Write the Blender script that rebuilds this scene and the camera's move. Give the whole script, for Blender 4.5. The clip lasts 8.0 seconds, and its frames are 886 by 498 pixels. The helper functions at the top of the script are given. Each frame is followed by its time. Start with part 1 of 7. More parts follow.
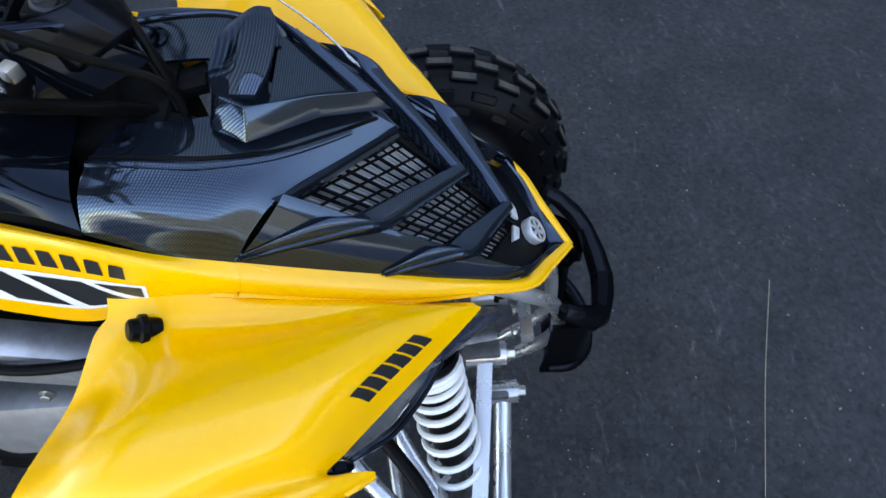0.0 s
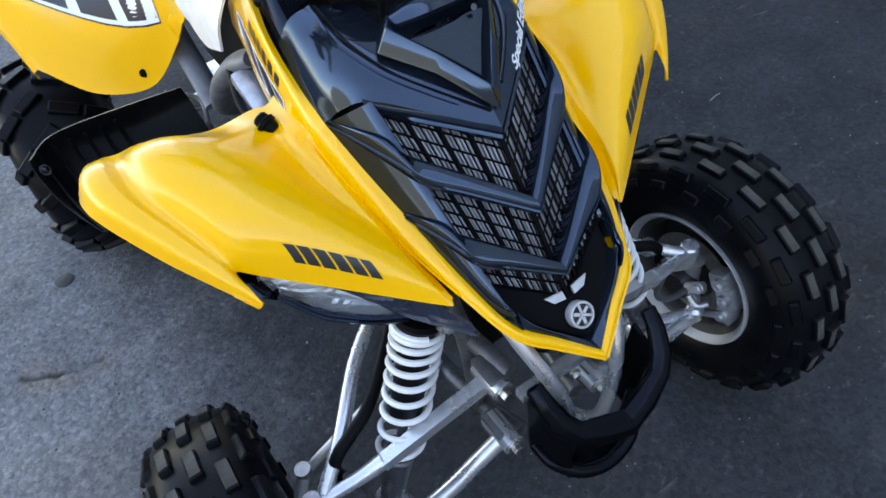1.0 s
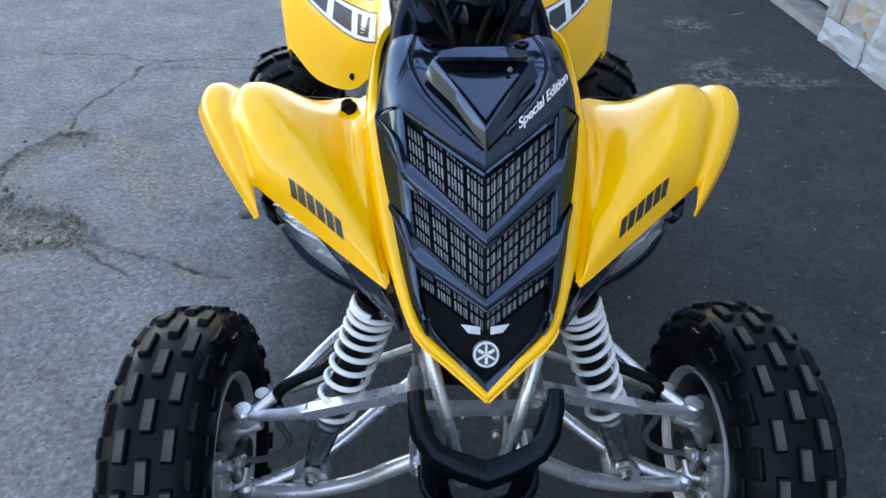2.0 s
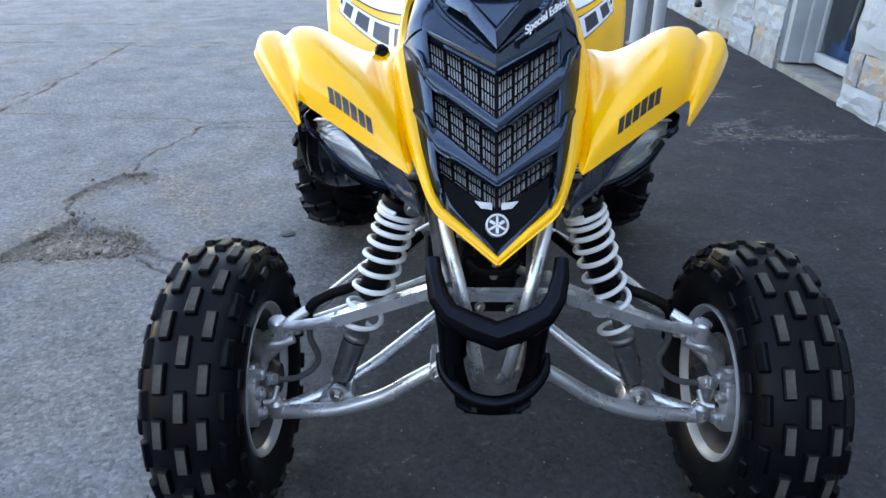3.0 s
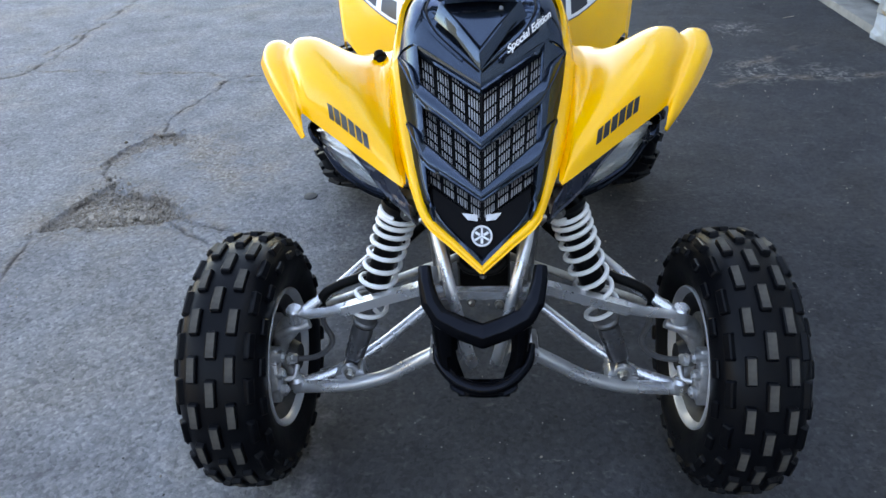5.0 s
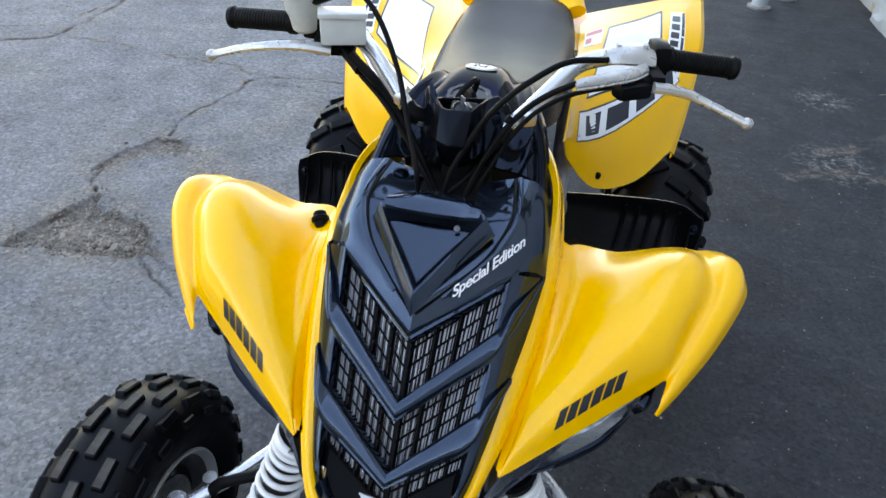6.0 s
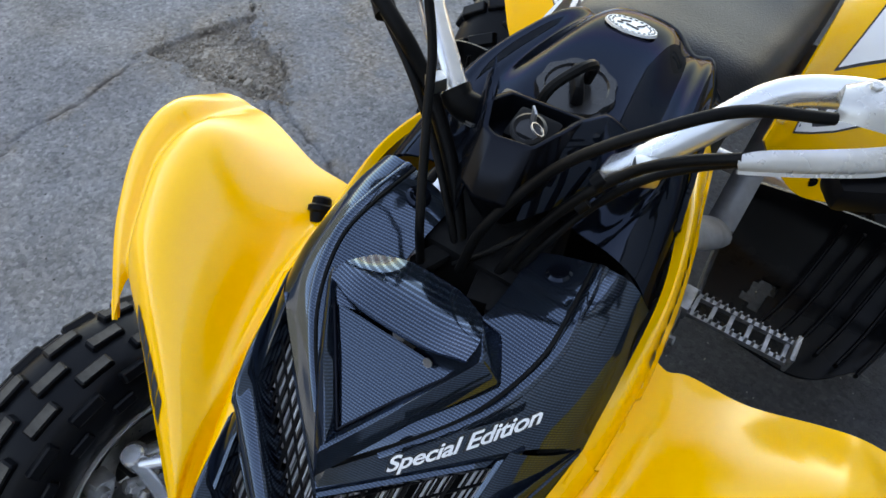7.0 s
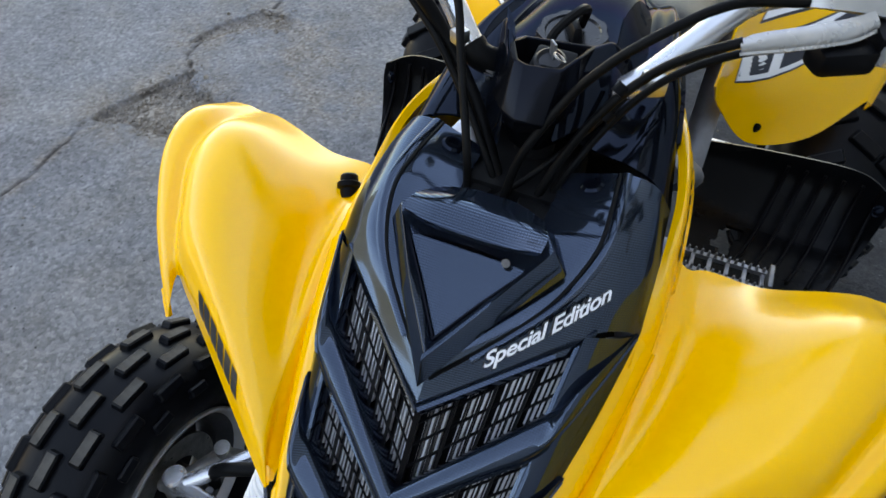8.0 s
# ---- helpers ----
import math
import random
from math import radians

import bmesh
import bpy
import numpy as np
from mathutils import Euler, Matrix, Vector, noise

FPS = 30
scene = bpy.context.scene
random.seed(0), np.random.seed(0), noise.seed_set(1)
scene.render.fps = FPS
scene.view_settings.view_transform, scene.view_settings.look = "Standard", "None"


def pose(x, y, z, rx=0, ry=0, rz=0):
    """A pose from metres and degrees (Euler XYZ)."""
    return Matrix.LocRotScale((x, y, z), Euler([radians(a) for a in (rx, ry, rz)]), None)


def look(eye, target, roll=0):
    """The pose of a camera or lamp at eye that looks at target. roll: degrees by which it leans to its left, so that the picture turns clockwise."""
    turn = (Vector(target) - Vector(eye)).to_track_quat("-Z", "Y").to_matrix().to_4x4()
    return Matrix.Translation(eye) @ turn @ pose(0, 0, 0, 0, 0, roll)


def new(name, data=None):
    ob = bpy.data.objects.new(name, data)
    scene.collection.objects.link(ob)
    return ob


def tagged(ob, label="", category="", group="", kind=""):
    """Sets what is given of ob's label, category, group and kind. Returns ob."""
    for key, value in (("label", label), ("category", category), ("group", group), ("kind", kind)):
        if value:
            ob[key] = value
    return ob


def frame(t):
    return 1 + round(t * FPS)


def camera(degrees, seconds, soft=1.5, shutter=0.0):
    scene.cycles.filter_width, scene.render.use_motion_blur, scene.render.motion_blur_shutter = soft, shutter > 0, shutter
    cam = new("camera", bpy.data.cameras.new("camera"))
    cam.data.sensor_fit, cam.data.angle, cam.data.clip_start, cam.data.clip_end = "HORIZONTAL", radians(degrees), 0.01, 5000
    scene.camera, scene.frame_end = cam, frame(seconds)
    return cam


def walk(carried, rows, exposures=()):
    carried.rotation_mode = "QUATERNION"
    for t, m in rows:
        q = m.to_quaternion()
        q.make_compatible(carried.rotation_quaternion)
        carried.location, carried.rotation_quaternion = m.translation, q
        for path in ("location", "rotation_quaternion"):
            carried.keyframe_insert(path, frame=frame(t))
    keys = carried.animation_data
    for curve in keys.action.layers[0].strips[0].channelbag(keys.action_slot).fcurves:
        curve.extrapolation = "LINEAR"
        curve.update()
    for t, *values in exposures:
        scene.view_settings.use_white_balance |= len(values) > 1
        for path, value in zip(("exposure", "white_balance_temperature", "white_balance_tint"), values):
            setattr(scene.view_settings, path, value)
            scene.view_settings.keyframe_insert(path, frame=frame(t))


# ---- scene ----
cam = camera(66.6, 8.0, soft=1.5, shutter=0.12)
PATH = [
    (0, (-0.465, -0.033, 1.275), (0.671, 0.062, -0.368), -8.4),
    (0.5, (-0.431, -0.264, 1.262), (0.615, 0.476, -0.274), -9.8),
    (1, (-0.342, -0.426, 1.271), (0.295, 0.745, -0.22), -8.1),
    (1.2, (-0.273, -0.457, 1.267), (0.282, 0.758, -0.222), -5.3),
    (2.3, (-0.069, -0.793, 1.212), (-0.109, 0.855, 0.079), 1.3),
    (2.5, (-0.068, -0.851, 1.149), (-0.113, 0.815, 0.044), 0.2),
    (3, (-0.06, -0.948, 1.036), (-0.092, 0.82, 0.1), -0.2),
    (3.5, (-0.021, -1.05, 0.974), (-0.047, 0.774, 0.153), 0.4),
    (4, (0.0, -1.086, 0.959), (-0.076, 0.748, 0.165), -0.4),
    (4.2, (0.004, -1.085, 0.967), (-0.078, 0.751, 0.178), -0.6),
    (5.3, (0.019, -0.864, 1.287), (-0.128, 0.727, 0.084), -3.8),
    (5.5, (0.057, -0.776, 1.324), (-0.102, 0.869, 0.198), -0.6),
    (6, (0.124, -0.505, 1.359), (-0.141, 1.061, 0.144), 3.4),
    (6.5, (0.133, -0.255, 1.339), (-0.289, 1.172, 0.002), 3.2),
    (7, (0.147, -0.059, 1.304), (-0.486, 0.99, -0.276), 4.1),
    (7.5, (0.158, -0.039, 1.298), (-0.532, 0.915, -0.318), 1.9),
    (8, (0.12, -0.2, 1.287), (-0.409, 1.027, -0.201), 1.2),
]
walk(cam, [(t, look(eye, target, roll)) for t, eye, target, roll in PATH], [(0.0, 3.26, 8700, 16), (1.2, 3.22, 8700, 16), (2.5, 3.34, 8900, 16), (4.0, 3.46, 8900, 16), (5.5, 3.42, 9700, 16), (6.5, 3.36, 10300, 16), (7.5, 3.16, 10500, 16), (8.0, 3.22, 10500, 16)])

# ---- world and light ----
SUN_ELEVATION, SUN_AZIMUTH = 36.0, 84.0
world = bpy.data.worlds.new("sky")
scene.world = world
world.use_nodes = True
sky = world.node_tree.nodes.new("ShaderNodeTexSky")
sky.sky_type = "NISHITA"
sky.sun_disc = False
sky.sun_elevation = radians(SUN_ELEVATION)
sky.sun_rotation = radians(SUN_AZIMUTH)
sky.air_density, sky.dust_density, sky.ozone_density = 1.0, 0.4, 2.0
world.node_tree.links.new(sky.outputs[0], world.node_tree.nodes["Background"].inputs[0])
world.node_tree.nodes["Background"].inputs[1].default_value = 0.12
sun = new("sun", bpy.data.lights.new("sun", "SUN"))
sun.data.energy, sun.data.angle, sun.data.color = 5.0, radians(0.5), (1.0, 0.95, 0.86)
e, a = radians(SUN_ELEVATION), radians(SUN_AZIMUTH)
sun.matrix_world = look((8 * math.cos(e) * math.sin(a), 8 * math.cos(e) * math.cos(a), 8 * math.sin(e)), (0, 0, 0))


# ---- materials ----
def shader(name, color, rough=0.5, metal=0.0, coat=0.0, spec=0.5):
    m = bpy.data.materials.new(name)
    m.use_nodes = True
    b = m.node_tree.nodes["Principled BSDF"]
    b.inputs["Base Color"].default_value = (*color, 1)
    b.inputs["Roughness"].default_value = rough
    b.inputs["Metallic"].default_value = metal
    b.inputs["Coat Weight"].default_value = coat
    b.inputs["Coat Roughness"].default_value = 0.04
    b.inputs["Specular IOR Level"].default_value = spec
    return m, m.node_tree, b


def node(tree, kind, **values):
    n = tree.nodes.new(kind)
    for key, value in values.items():
        n.inputs[key.replace("_", " ")].default_value = value
    return n


def where(tree):
    return tree.nodes.new("ShaderNodeTexCoord").outputs["Object"]


def ramp(tree, source, stops):
    r = tree.nodes.new("ShaderNodeValToRGB")
    tree.links.new(source, r.inputs[0])
    el = r.color_ramp.elements
    while len(el) < len(stops):
        el.new(0.5)
    for e_, (p, c) in zip(el, stops):
        e_.position, e_.color = p, (*c, 1) if len(c) == 3 else c
    return r.outputs[0]


def grey(v):
    return (v, v, v)


def bump(tree, b, height, strength, distance):
    n = node(tree, "ShaderNodeBump", Strength=strength, Distance=distance)
    tree.links.new(height, n.inputs["Height"])
    tree.links.new(n.outputs[0], b.inputs["Normal"])


def mixed(tree, fac, one, two):
    m = tree.nodes.new("ShaderNodeMix")
    m.data_type = "RGBA"
    tree.links.new(fac, m.inputs[0])
    for sock, value in ((m.inputs[6], one), (m.inputs[7], two)):
        if isinstance(value, tuple):
            sock.default_value = (*value, 1)
        else:
            tree.links.new(value, sock)
    return m.outputs[2]


def worn(name, color, other, rough, rough2, scale, metal=0.0, fine=0.0, coat=0.0, spec=0.5, depth=0.0006):
    """A surface whose colour and gloss wander between two states at a broad and a fine scale."""
    m, t, b = shader(name, color, rough, metal, coat, spec)
    n = node(t, "ShaderNodeTexNoise", Scale=scale, Detail=6.0, Roughness=0.6)
    t.links.new(where(t), n.inputs["Vector"])
    fac = ramp(t, n.outputs["Fac"], [(0.35, grey(0)), (0.7, grey(1))])
    t.links.new(mixed(t, fac, color, other), b.inputs["Base Color"])
    t.links.new(ramp(t, n.outputs["Fac"], [(0.3, grey(rough)), (0.75, grey(rough2))]), b.inputs["Roughness"])
    if fine:
        f = node(t, "ShaderNodeTexNoise", Scale=fine, Detail=3.0)
        t.links.new(where(t), f.inputs["Vector"])
        bump(t, b, f.outputs["Fac"], 0.25, depth)
    return m


YELLOW = worn("yellow_plastic", (1.0, 0.485, 0.002), (0.97, 0.46, 0.002), 0.16, 0.27, 7, fine=22, coat=0.2, spec=0.4, depth=0.0007)
BLACK = worn("black_plastic", (0.0018, 0.0018, 0.0023), (0.0035, 0.0035, 0.004), 0.30, 0.45, 14, fine=500, spec=0.06, depth=0.0003)
GLOSSY = worn("gloss_black", (0.011, 0.015, 0.023), (0.014, 0.019, 0.028), 0.04, 0.08, 9, metal=0.8, coat=0.06, spec=0.10, fine=10, depth=0.0003)
SATIN = worn("satin_black_plastic", (0.009, 0.010, 0.013), (0.012, 0.0135, 0.017), 0.14, 0.26, 12, metal=0.75, spec=0.10, fine=30, depth=0.0004)
NAVY = worn("navy_plastic", (0.020, 0.026, 0.042), (0.025, 0.032, 0.050), 0.22, 0.34, 12, spec=0.45, fine=60, depth=0.0003)
RUBBER = worn("hose_rubber", (0.003, 0.003, 0.003), (0.006, 0.006, 0.006), 0.36, 0.50, 30, spec=0.07)
for dark in (GLOSSY, SATIN):
    dark.node_tree.nodes["Principled BSDF"].inputs["Specular Tint"].default_value = (0.25, 0.29, 0.36, 1)
FRAMEGREY = worn("frame_paint", (0.17, 0.175, 0.185), (0.11, 0.11, 0.115), 0.45, 0.6, 25, metal=0.3, fine=150)
SILVER = worn("silver_paint", (0.64, 0.65, 0.67), (0.56, 0.57, 0.58), 0.23, 0.33, 8, metal=0.75, fine=300, depth=0.0002)
ALLOY = worn("cast_alloy", (0.60, 0.61, 0.62), (0.38, 0.38, 0.39), 0.30, 0.50, 40, metal=0.8, fine=220)
STEEL = worn("zinc_steel", (0.56, 0.56, 0.54), (0.36, 0.34, 0.30), 0.25, 0.45, 60, metal=1.0)
DARKSTEEL = worn("dark_steel", (0.035, 0.035, 0.038), (0.018, 0.018, 0.018), 0.4, 0.6, 30, metal=0.5, fine=200)
CLEVIS = worn("clevis_metal", (0.16, 0.165, 0.175), (0.10, 0.102, 0.108), 0.22, 0.36, 30, metal=0.7)
LIP = worn("rim_paint", (0.50, 0.51, 0.53), (0.42, 0.43, 0.44), 0.28, 0.42, 25, metal=0.25, fine=150)
WHITE = worn("white_paint", (0.78, 0.78, 0.77), (0.66, 0.65, 0.62), 0.30, 0.45, 30, fine=120)
WHITELEVER = worn("pale_lever", (0.46, 0.455, 0.44), (0.37, 0.365, 0.35), 0.22, 0.36, 30, metal=0.55, fine=90)
HOSE = worn("grey_hose", (0.07, 0.07, 0.075), (0.045, 0.045, 0.045), 0.4, 0.55, 40)
# silver rim inside, with the shade of the wheel's hollow put into its colour
BARRELSHADE = worn("shaded_rim_barrel", (0.07, 0.072, 0.078), (0.035, 0.035, 0.037), 0.4, 0.55, 20, metal=0.4, fine=120)
RESERVOIR = worn("cloudy_plastic", (0.50, 0.51, 0.47), (0.42, 0.43, 0.40), 0.35, 0.5, 30)
DECALBLACK = shader("decal_black", (0.012, 0.013, 0.015), 0.3)[0]
DECALNAVY = shader("decal_navy", (0.012, 0.016, 0.028), 0.3)[0]
DECALWHITE = shader("decal_white", (0.80, 0.80, 0.80), 0.3)[0]
DECALRED = shader("decal_red", (0.55, 0.03, 0.02), 0.35)[0]
BADGE = worn("badge_metal", (0.62, 0.62, 0.62), (0.5, 0.5, 0.5), 0.3, 0.45, 60, metal=0.5)
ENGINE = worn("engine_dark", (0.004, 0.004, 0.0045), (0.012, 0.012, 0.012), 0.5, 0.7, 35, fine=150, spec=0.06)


def weave_material():
    """Printed twill: fine light and dark ribs under a clear coat."""
    m, t, b = shader("carbon_weave", (0.02, 0.02, 0.022), 0.28, 0.85, 0.18, 0.15)
    at = where(t)
    sep = t.nodes.new("ShaderNodeSeparateXYZ")
    t.links.new(at, sep.inputs[0])
    low = node(t, "ShaderNodeMath")
    low.operation = "MULTIPLY_ADD"
    low.inputs[1].default_value = 0.8
    t.links.new(sep.outputs[1], low.inputs[0])
    t.links.new(sep.outputs[2], low.inputs[2])
    lines = []
    for source, pitch in ((sep.outputs[0], 0.0021), (low.outputs[0], 0.0025)):
        s = node(t, "ShaderNodeMath")
        s.operation = "MULTIPLY"
        s.inputs[1].default_value = 2 * math.pi / pitch
        t.links.new(source, s.inputs[0])
        w = node(t, "ShaderNodeMath")
        w.operation = "SINE"
        t.links.new(s.outputs[0], w.inputs[0])
        lines.append(w.outputs[0])
    both = node(t, "ShaderNodeMath")
    both.operation = "MULTIPLY_ADD"
    both.inputs[1].default_value = 0.35
    t.links.new(lines[0], both.inputs[0])
    t.links.new(lines[1], both.inputs[2])
    t.links.new(ramp(t, both.outputs[0], [(0.0, (0.022, 0.032, 0.048)), (0.9, (0.078, 0.112, 0.158))]), b.inputs["Base Color"])
    b.inputs["Coat Roughness"].default_value = 0.04
    n = node(t, "ShaderNodeTexNoise", Scale=25.0, Detail=4.0)
    t.links.new(at, n.inputs["Vector"])
    t.links.new(ramp(t, n.outputs["Fac"], [(0.3, grey(0.07)), (0.7, grey(0.14))]), b.inputs["Roughness"])
    b.inputs["Specular Tint"].default_value = (0.30, 0.36, 0.45, 1)
    return m


CARBON = weave_material()


def tyre_material():
    m, t, b = shader("tyre_rubber", (0.018, 0.018, 0.019), 0.6, spec=0.10)
    n = node(t, "ShaderNodeTexNoise", Scale=14.0, Detail=8.0, Roughness=0.7)
    t.links.new(where(t), n.inputs["Vector"])
    t.links.new(ramp(t, n.outputs["Fac"], [(0.35, (0.0022, 0.0026, 0.0036)), (0.62, (0.0034, 0.0038, 0.0050)), (0.86, (0.008, 0.008, 0.0085))]), b.inputs["Base Color"])
    t.links.new(ramp(t, n.outputs["Fac"], [(0.3, grey(0.26)), (0.7, grey(0.46))]), b.inputs["Roughness"])
    f = node(t, "ShaderNodeTexNoise", Scale=160.0, Detail=3.0)
    t.links.new(where(t), f.inputs["Vector"])
    bump(t, b, f.outputs["Fac"], 0.3, 0.0006)
    return m


TYRE = tyre_material()
TREAD = worn("scuffed_tread", (0.082, 0.075, 0.065), (0.042, 0.039, 0.035), 0.65, 0.85, 60, fine=300, spec=0.15)


def lens_material():
    m, t, b = shader("lamp_lens", (0.95, 0.97, 0.97), 0.03)
    b.inputs["Transmission Weight"].default_value = 1.0
    b.inputs["IOR"].default_value = 1.08
    return m


LENS = lens_material()
def reflector_material():
    m, t, b = shader("lamp_reflector", (0.46, 0.46, 0.455), 0.18, 0.6)
    turn = node(t, "ShaderNodeMapping")
    turn.inputs["Rotation"].default_value = (0.35, 0.35, 0.6)
    turn.inputs["Scale"].default_value = (18, 130, 130)
    t.links.new(where(t), turn.inputs["Vector"])
    streak = node(t, "ShaderNodeTexNoise", Scale=1.0, Detail=2.0)
    t.links.new(turn.outputs["Vector"], streak.inputs["Vector"])
    bump(t, b, streak.outputs["Fac"], 0.8, 0.004)
    return m


REFLECTOR = reflector_material()


def vinyl_material():
    m, t, b = shader("seat_vinyl", (0.022, 0.022, 0.024), 0.40, spec=0.13)
    v = node(t, "ShaderNodeTexVoronoi", Scale=420.0)
    t.links.new(where(t), v.inputs["Vector"])
    bump(t, b, v.outputs["Distance"], 0.35, 0.0008)
    n = node(t, "ShaderNodeTexNoise", Scale=9.0, Detail=5.0)
    t.links.new(where(t), n.inputs["Vector"])
    t.links.new(ramp(t, n.outputs["Fac"], [(0.3, (0.009, 0.009, 0.010)), (0.75, (0.018, 0.018, 0.019))]), b.inputs["Base Color"])
    return m


VINYL = vinyl_material()


def asphalt_material():
    """Old pale asphalt with bare stones, a darker sealed strip with a wavering edge, stains, scuffs, and dust in the cracks."""
    m, t, b = shader("asphalt", (0.08, 0.08, 0.08), 0.85, spec=0.22)
    at = where(t)

    def tex(scale, detail=6.0, rough=0.6, warp=0.0, vector=None):
        n = node(t, "ShaderNodeTexNoise", Scale=scale, Detail=detail, Roughness=rough, Distortion=warp)
        t.links.new(vector or at, n.inputs["Vector"])
        return n.outputs["Fac"]

    def calc(kind, one, two, three=None):
        n = t.nodes.new("ShaderNodeMath")
        n.operation = kind
        for sock, value in zip(n.inputs, (one, two, three)):
            if isinstance(value, (int, float)):
                sock.default_value = value
            elif value is not None:
                t.links.new(value, sock)
        return n.outputs[0]

    def times(one, two):
        n = t.nodes.new("ShaderNodeMix")
        n.data_type, n.blend_type = "RGBA", "MULTIPLY"
        n.inputs[0].default_value = 1.0
        t.links.new(one, n.inputs[6])
        t.links.new(two, n.inputs[7])
        return n.outputs[2]

    sep = t.nodes.new("ShaderNodeSeparateXYZ")
    t.links.new(at, sep.inputs[0])
    broad, mid = tex(0.9, 8.0, 0.62), tex(5.0, 8.0, 0.68)
    grit, fine = tex(55.0, 7.0, 0.75), tex(210.0, 4.0, 0.7)
    stone = node(t, "ShaderNodeTexVoronoi", Scale=105.0)
    t.links.new(at, stone.inputs["Vector"])
    pick = t.nodes.new("ShaderNodeSeparateColor")
    t.links.new(stone.outputs["Color"], pick.inputs[0])
    sealed = ramp(t, calc("MULTIPLY_ADD", broad, 1.3, sep.outputs[0]), [(0.02, grey(0)), (0.34, grey(1))])
    grain = calc("ADD", calc("MULTIPLY", grit, 0.78), calc("MULTIPLY", pick.outputs[0], 0.22))
    old = ramp(t, grain, [(0.28, (0.090, 0.092, 0.096)), (0.42, (0.162, 0.164, 0.169)), (0.54, (0.208, 0.210, 0.214)), (0.70, (0.31, 0.308, 0.304))])
    seal = ramp(t, grain, [(0.30, (0.022, 0.023, 0.026)), (0.50, (0.038, 0.040, 0.044)), (0.62, (0.046, 0.048, 0.052)), (0.74, (0.080, 0.082, 0.085))])
    base = mixed(t, sealed, old, seal)
    # paler colour past the shadow's edge, to brighten the sunlit ground
    past_shadow = calc("MULTIPLY_ADD", sep.outputs[1], 0.8, -6.6)
    base = mixed(t, ramp(t, past_shadow, [(0.0, grey(0)), (1.0, grey(1))]), base, (0.40, 0.39, 0.37))
    base = times(base, ramp(t, mid, [(0.26, grey(0.62)), (0.44, grey(0.92)), (0.56, grey(1.06)), (0.76, grey(1.34))]))
    base = times(base, ramp(t, tex(1.7, 7.0, 0.6, 0.4), [(0.30, (0.80, 0.80, 0.82)), (0.50, (1, 1, 1)), (0.62, (1.04, 0.99, 0.93)), (0.74, (1.10, 0.96, 0.80))]))
    # dark tar smears and pale rubs, drawn out along the yard
    spread = t.nodes.new("ShaderNodeMapping")
    spread.inputs["Rotation"].default_value = (0, 0, 0.5)
    spread.inputs["Scale"].default_value = (1.0, 3.2, 1.0)
    t.links.new(at, spread.inputs["Vector"])
    smear = tex(3.4, 8.0, 0.66, 0.8, spread.outputs[0])
    base = mixed(t, ramp(t, smear, [(0.63, grey(0)), (0.76, grey(0.6))]), base, (0.020, 0.020, 0.022))
    rub = tex(9.0, 9.0, 0.74, 0.6, spread.outputs[0])
    base = mixed(t, ramp(t, rub, [(0.60, grey(0)), (0.74, grey(0.55))]), base, (0.23, 0.222, 0.205))
    # loose chips: sparse pale grains and dark pits
    for scale, limit, tint in ((62.0, 0.12, (0.20, 0.195, 0.185)), (46.0, 0.13, (0.022, 0.021, 0.020)), (15.0, 0.024, (0.40, 0.38, 0.35)), (12.0, 0.05, (0.018, 0.017, 0.016))):
        cell = node(t, "ShaderNodeTexVoronoi", Scale=scale, Randomness=1.0)
        t.links.new(at, cell.inputs["Vector"])
        lot = t.nodes.new("ShaderNodeSeparateColor")
        t.links.new(cell.outputs["Color"], lot.inputs[0])
        rare = ramp(t, lot.outputs[0], [(0.88, grey(0)), (0.91, grey(1))])
        near = ramp(t, cell.outputs["Distance"], [(limit * 0.7, grey(1)), (limit * 1.2, grey(0))])
        base = mixed(t, calc("MULTIPLY", rare, near), base, tint)
    # pale scrapes where something heavy was dragged
    for x, y, r in ((1.40, 2.93, 0.17), (1.30, 2.25, 0.20), (1.62, 2.20, 0.16)):
        off = t.nodes.new("ShaderNodeVectorMath")
        off.operation = "DISTANCE"
        off.inputs[1].default_value = (x, y, 0.0)
        t.links.new(at, off.inputs[0])
        inside = ramp(t, off.outputs["Value"], [(r * 0.35, grey(1)), (r, grey(0))])
        base = mixed(t, calc("MULTIPLY", inside, ramp(t, tex(26.0, 6.0, 0.75, 1.2), [(0.50, grey(0)), (0.62, grey(0.75))])), base, (0.30, 0.285, 0.255))
    dirt = t.nodes.new("ShaderNodeAttribute")
    dirt.attribute_name = "dirt"
    gravel = ramp(t, calc("ADD", calc("MULTIPLY", grit, 0.5), calc("MULTIPLY", pick.outputs[1], 0.5)), [(0.22, (0.10, 0.075, 0.054)), (0.45, (0.225, 0.180, 0.137)), (0.60, (0.285, 0.238, 0.190)), (0.80, (0.42, 0.37, 0.31))])
    base = mixed(t, dirt.outputs["Fac"], base, gravel)
    # dark of the cracks, and the shade painted along the holes' edges
    crack_and_rim_shade = t.nodes.new("ShaderNodeAttribute")
    crack_and_rim_shade.attribute_name = "crack_and_rim_shade"
    t.links.new(mixed(t, crack_and_rim_shade.outputs["Fac"], base, (0.030, 0.025, 0.021)), b.inputs["Base Color"])
    t.links.new(ramp(t, grit, [(0.3, grey(0.74)), (0.7, grey(0.95))]), b.inputs["Roughness"])
    # relief: dips, then stones standing out of the worn part, then grain
    lump = calc("SUBTRACT", 0.75, stone.outputs["Distance"])
    proud = calc("MULTIPLY_ADD", sealed, -0.65, 1.0)
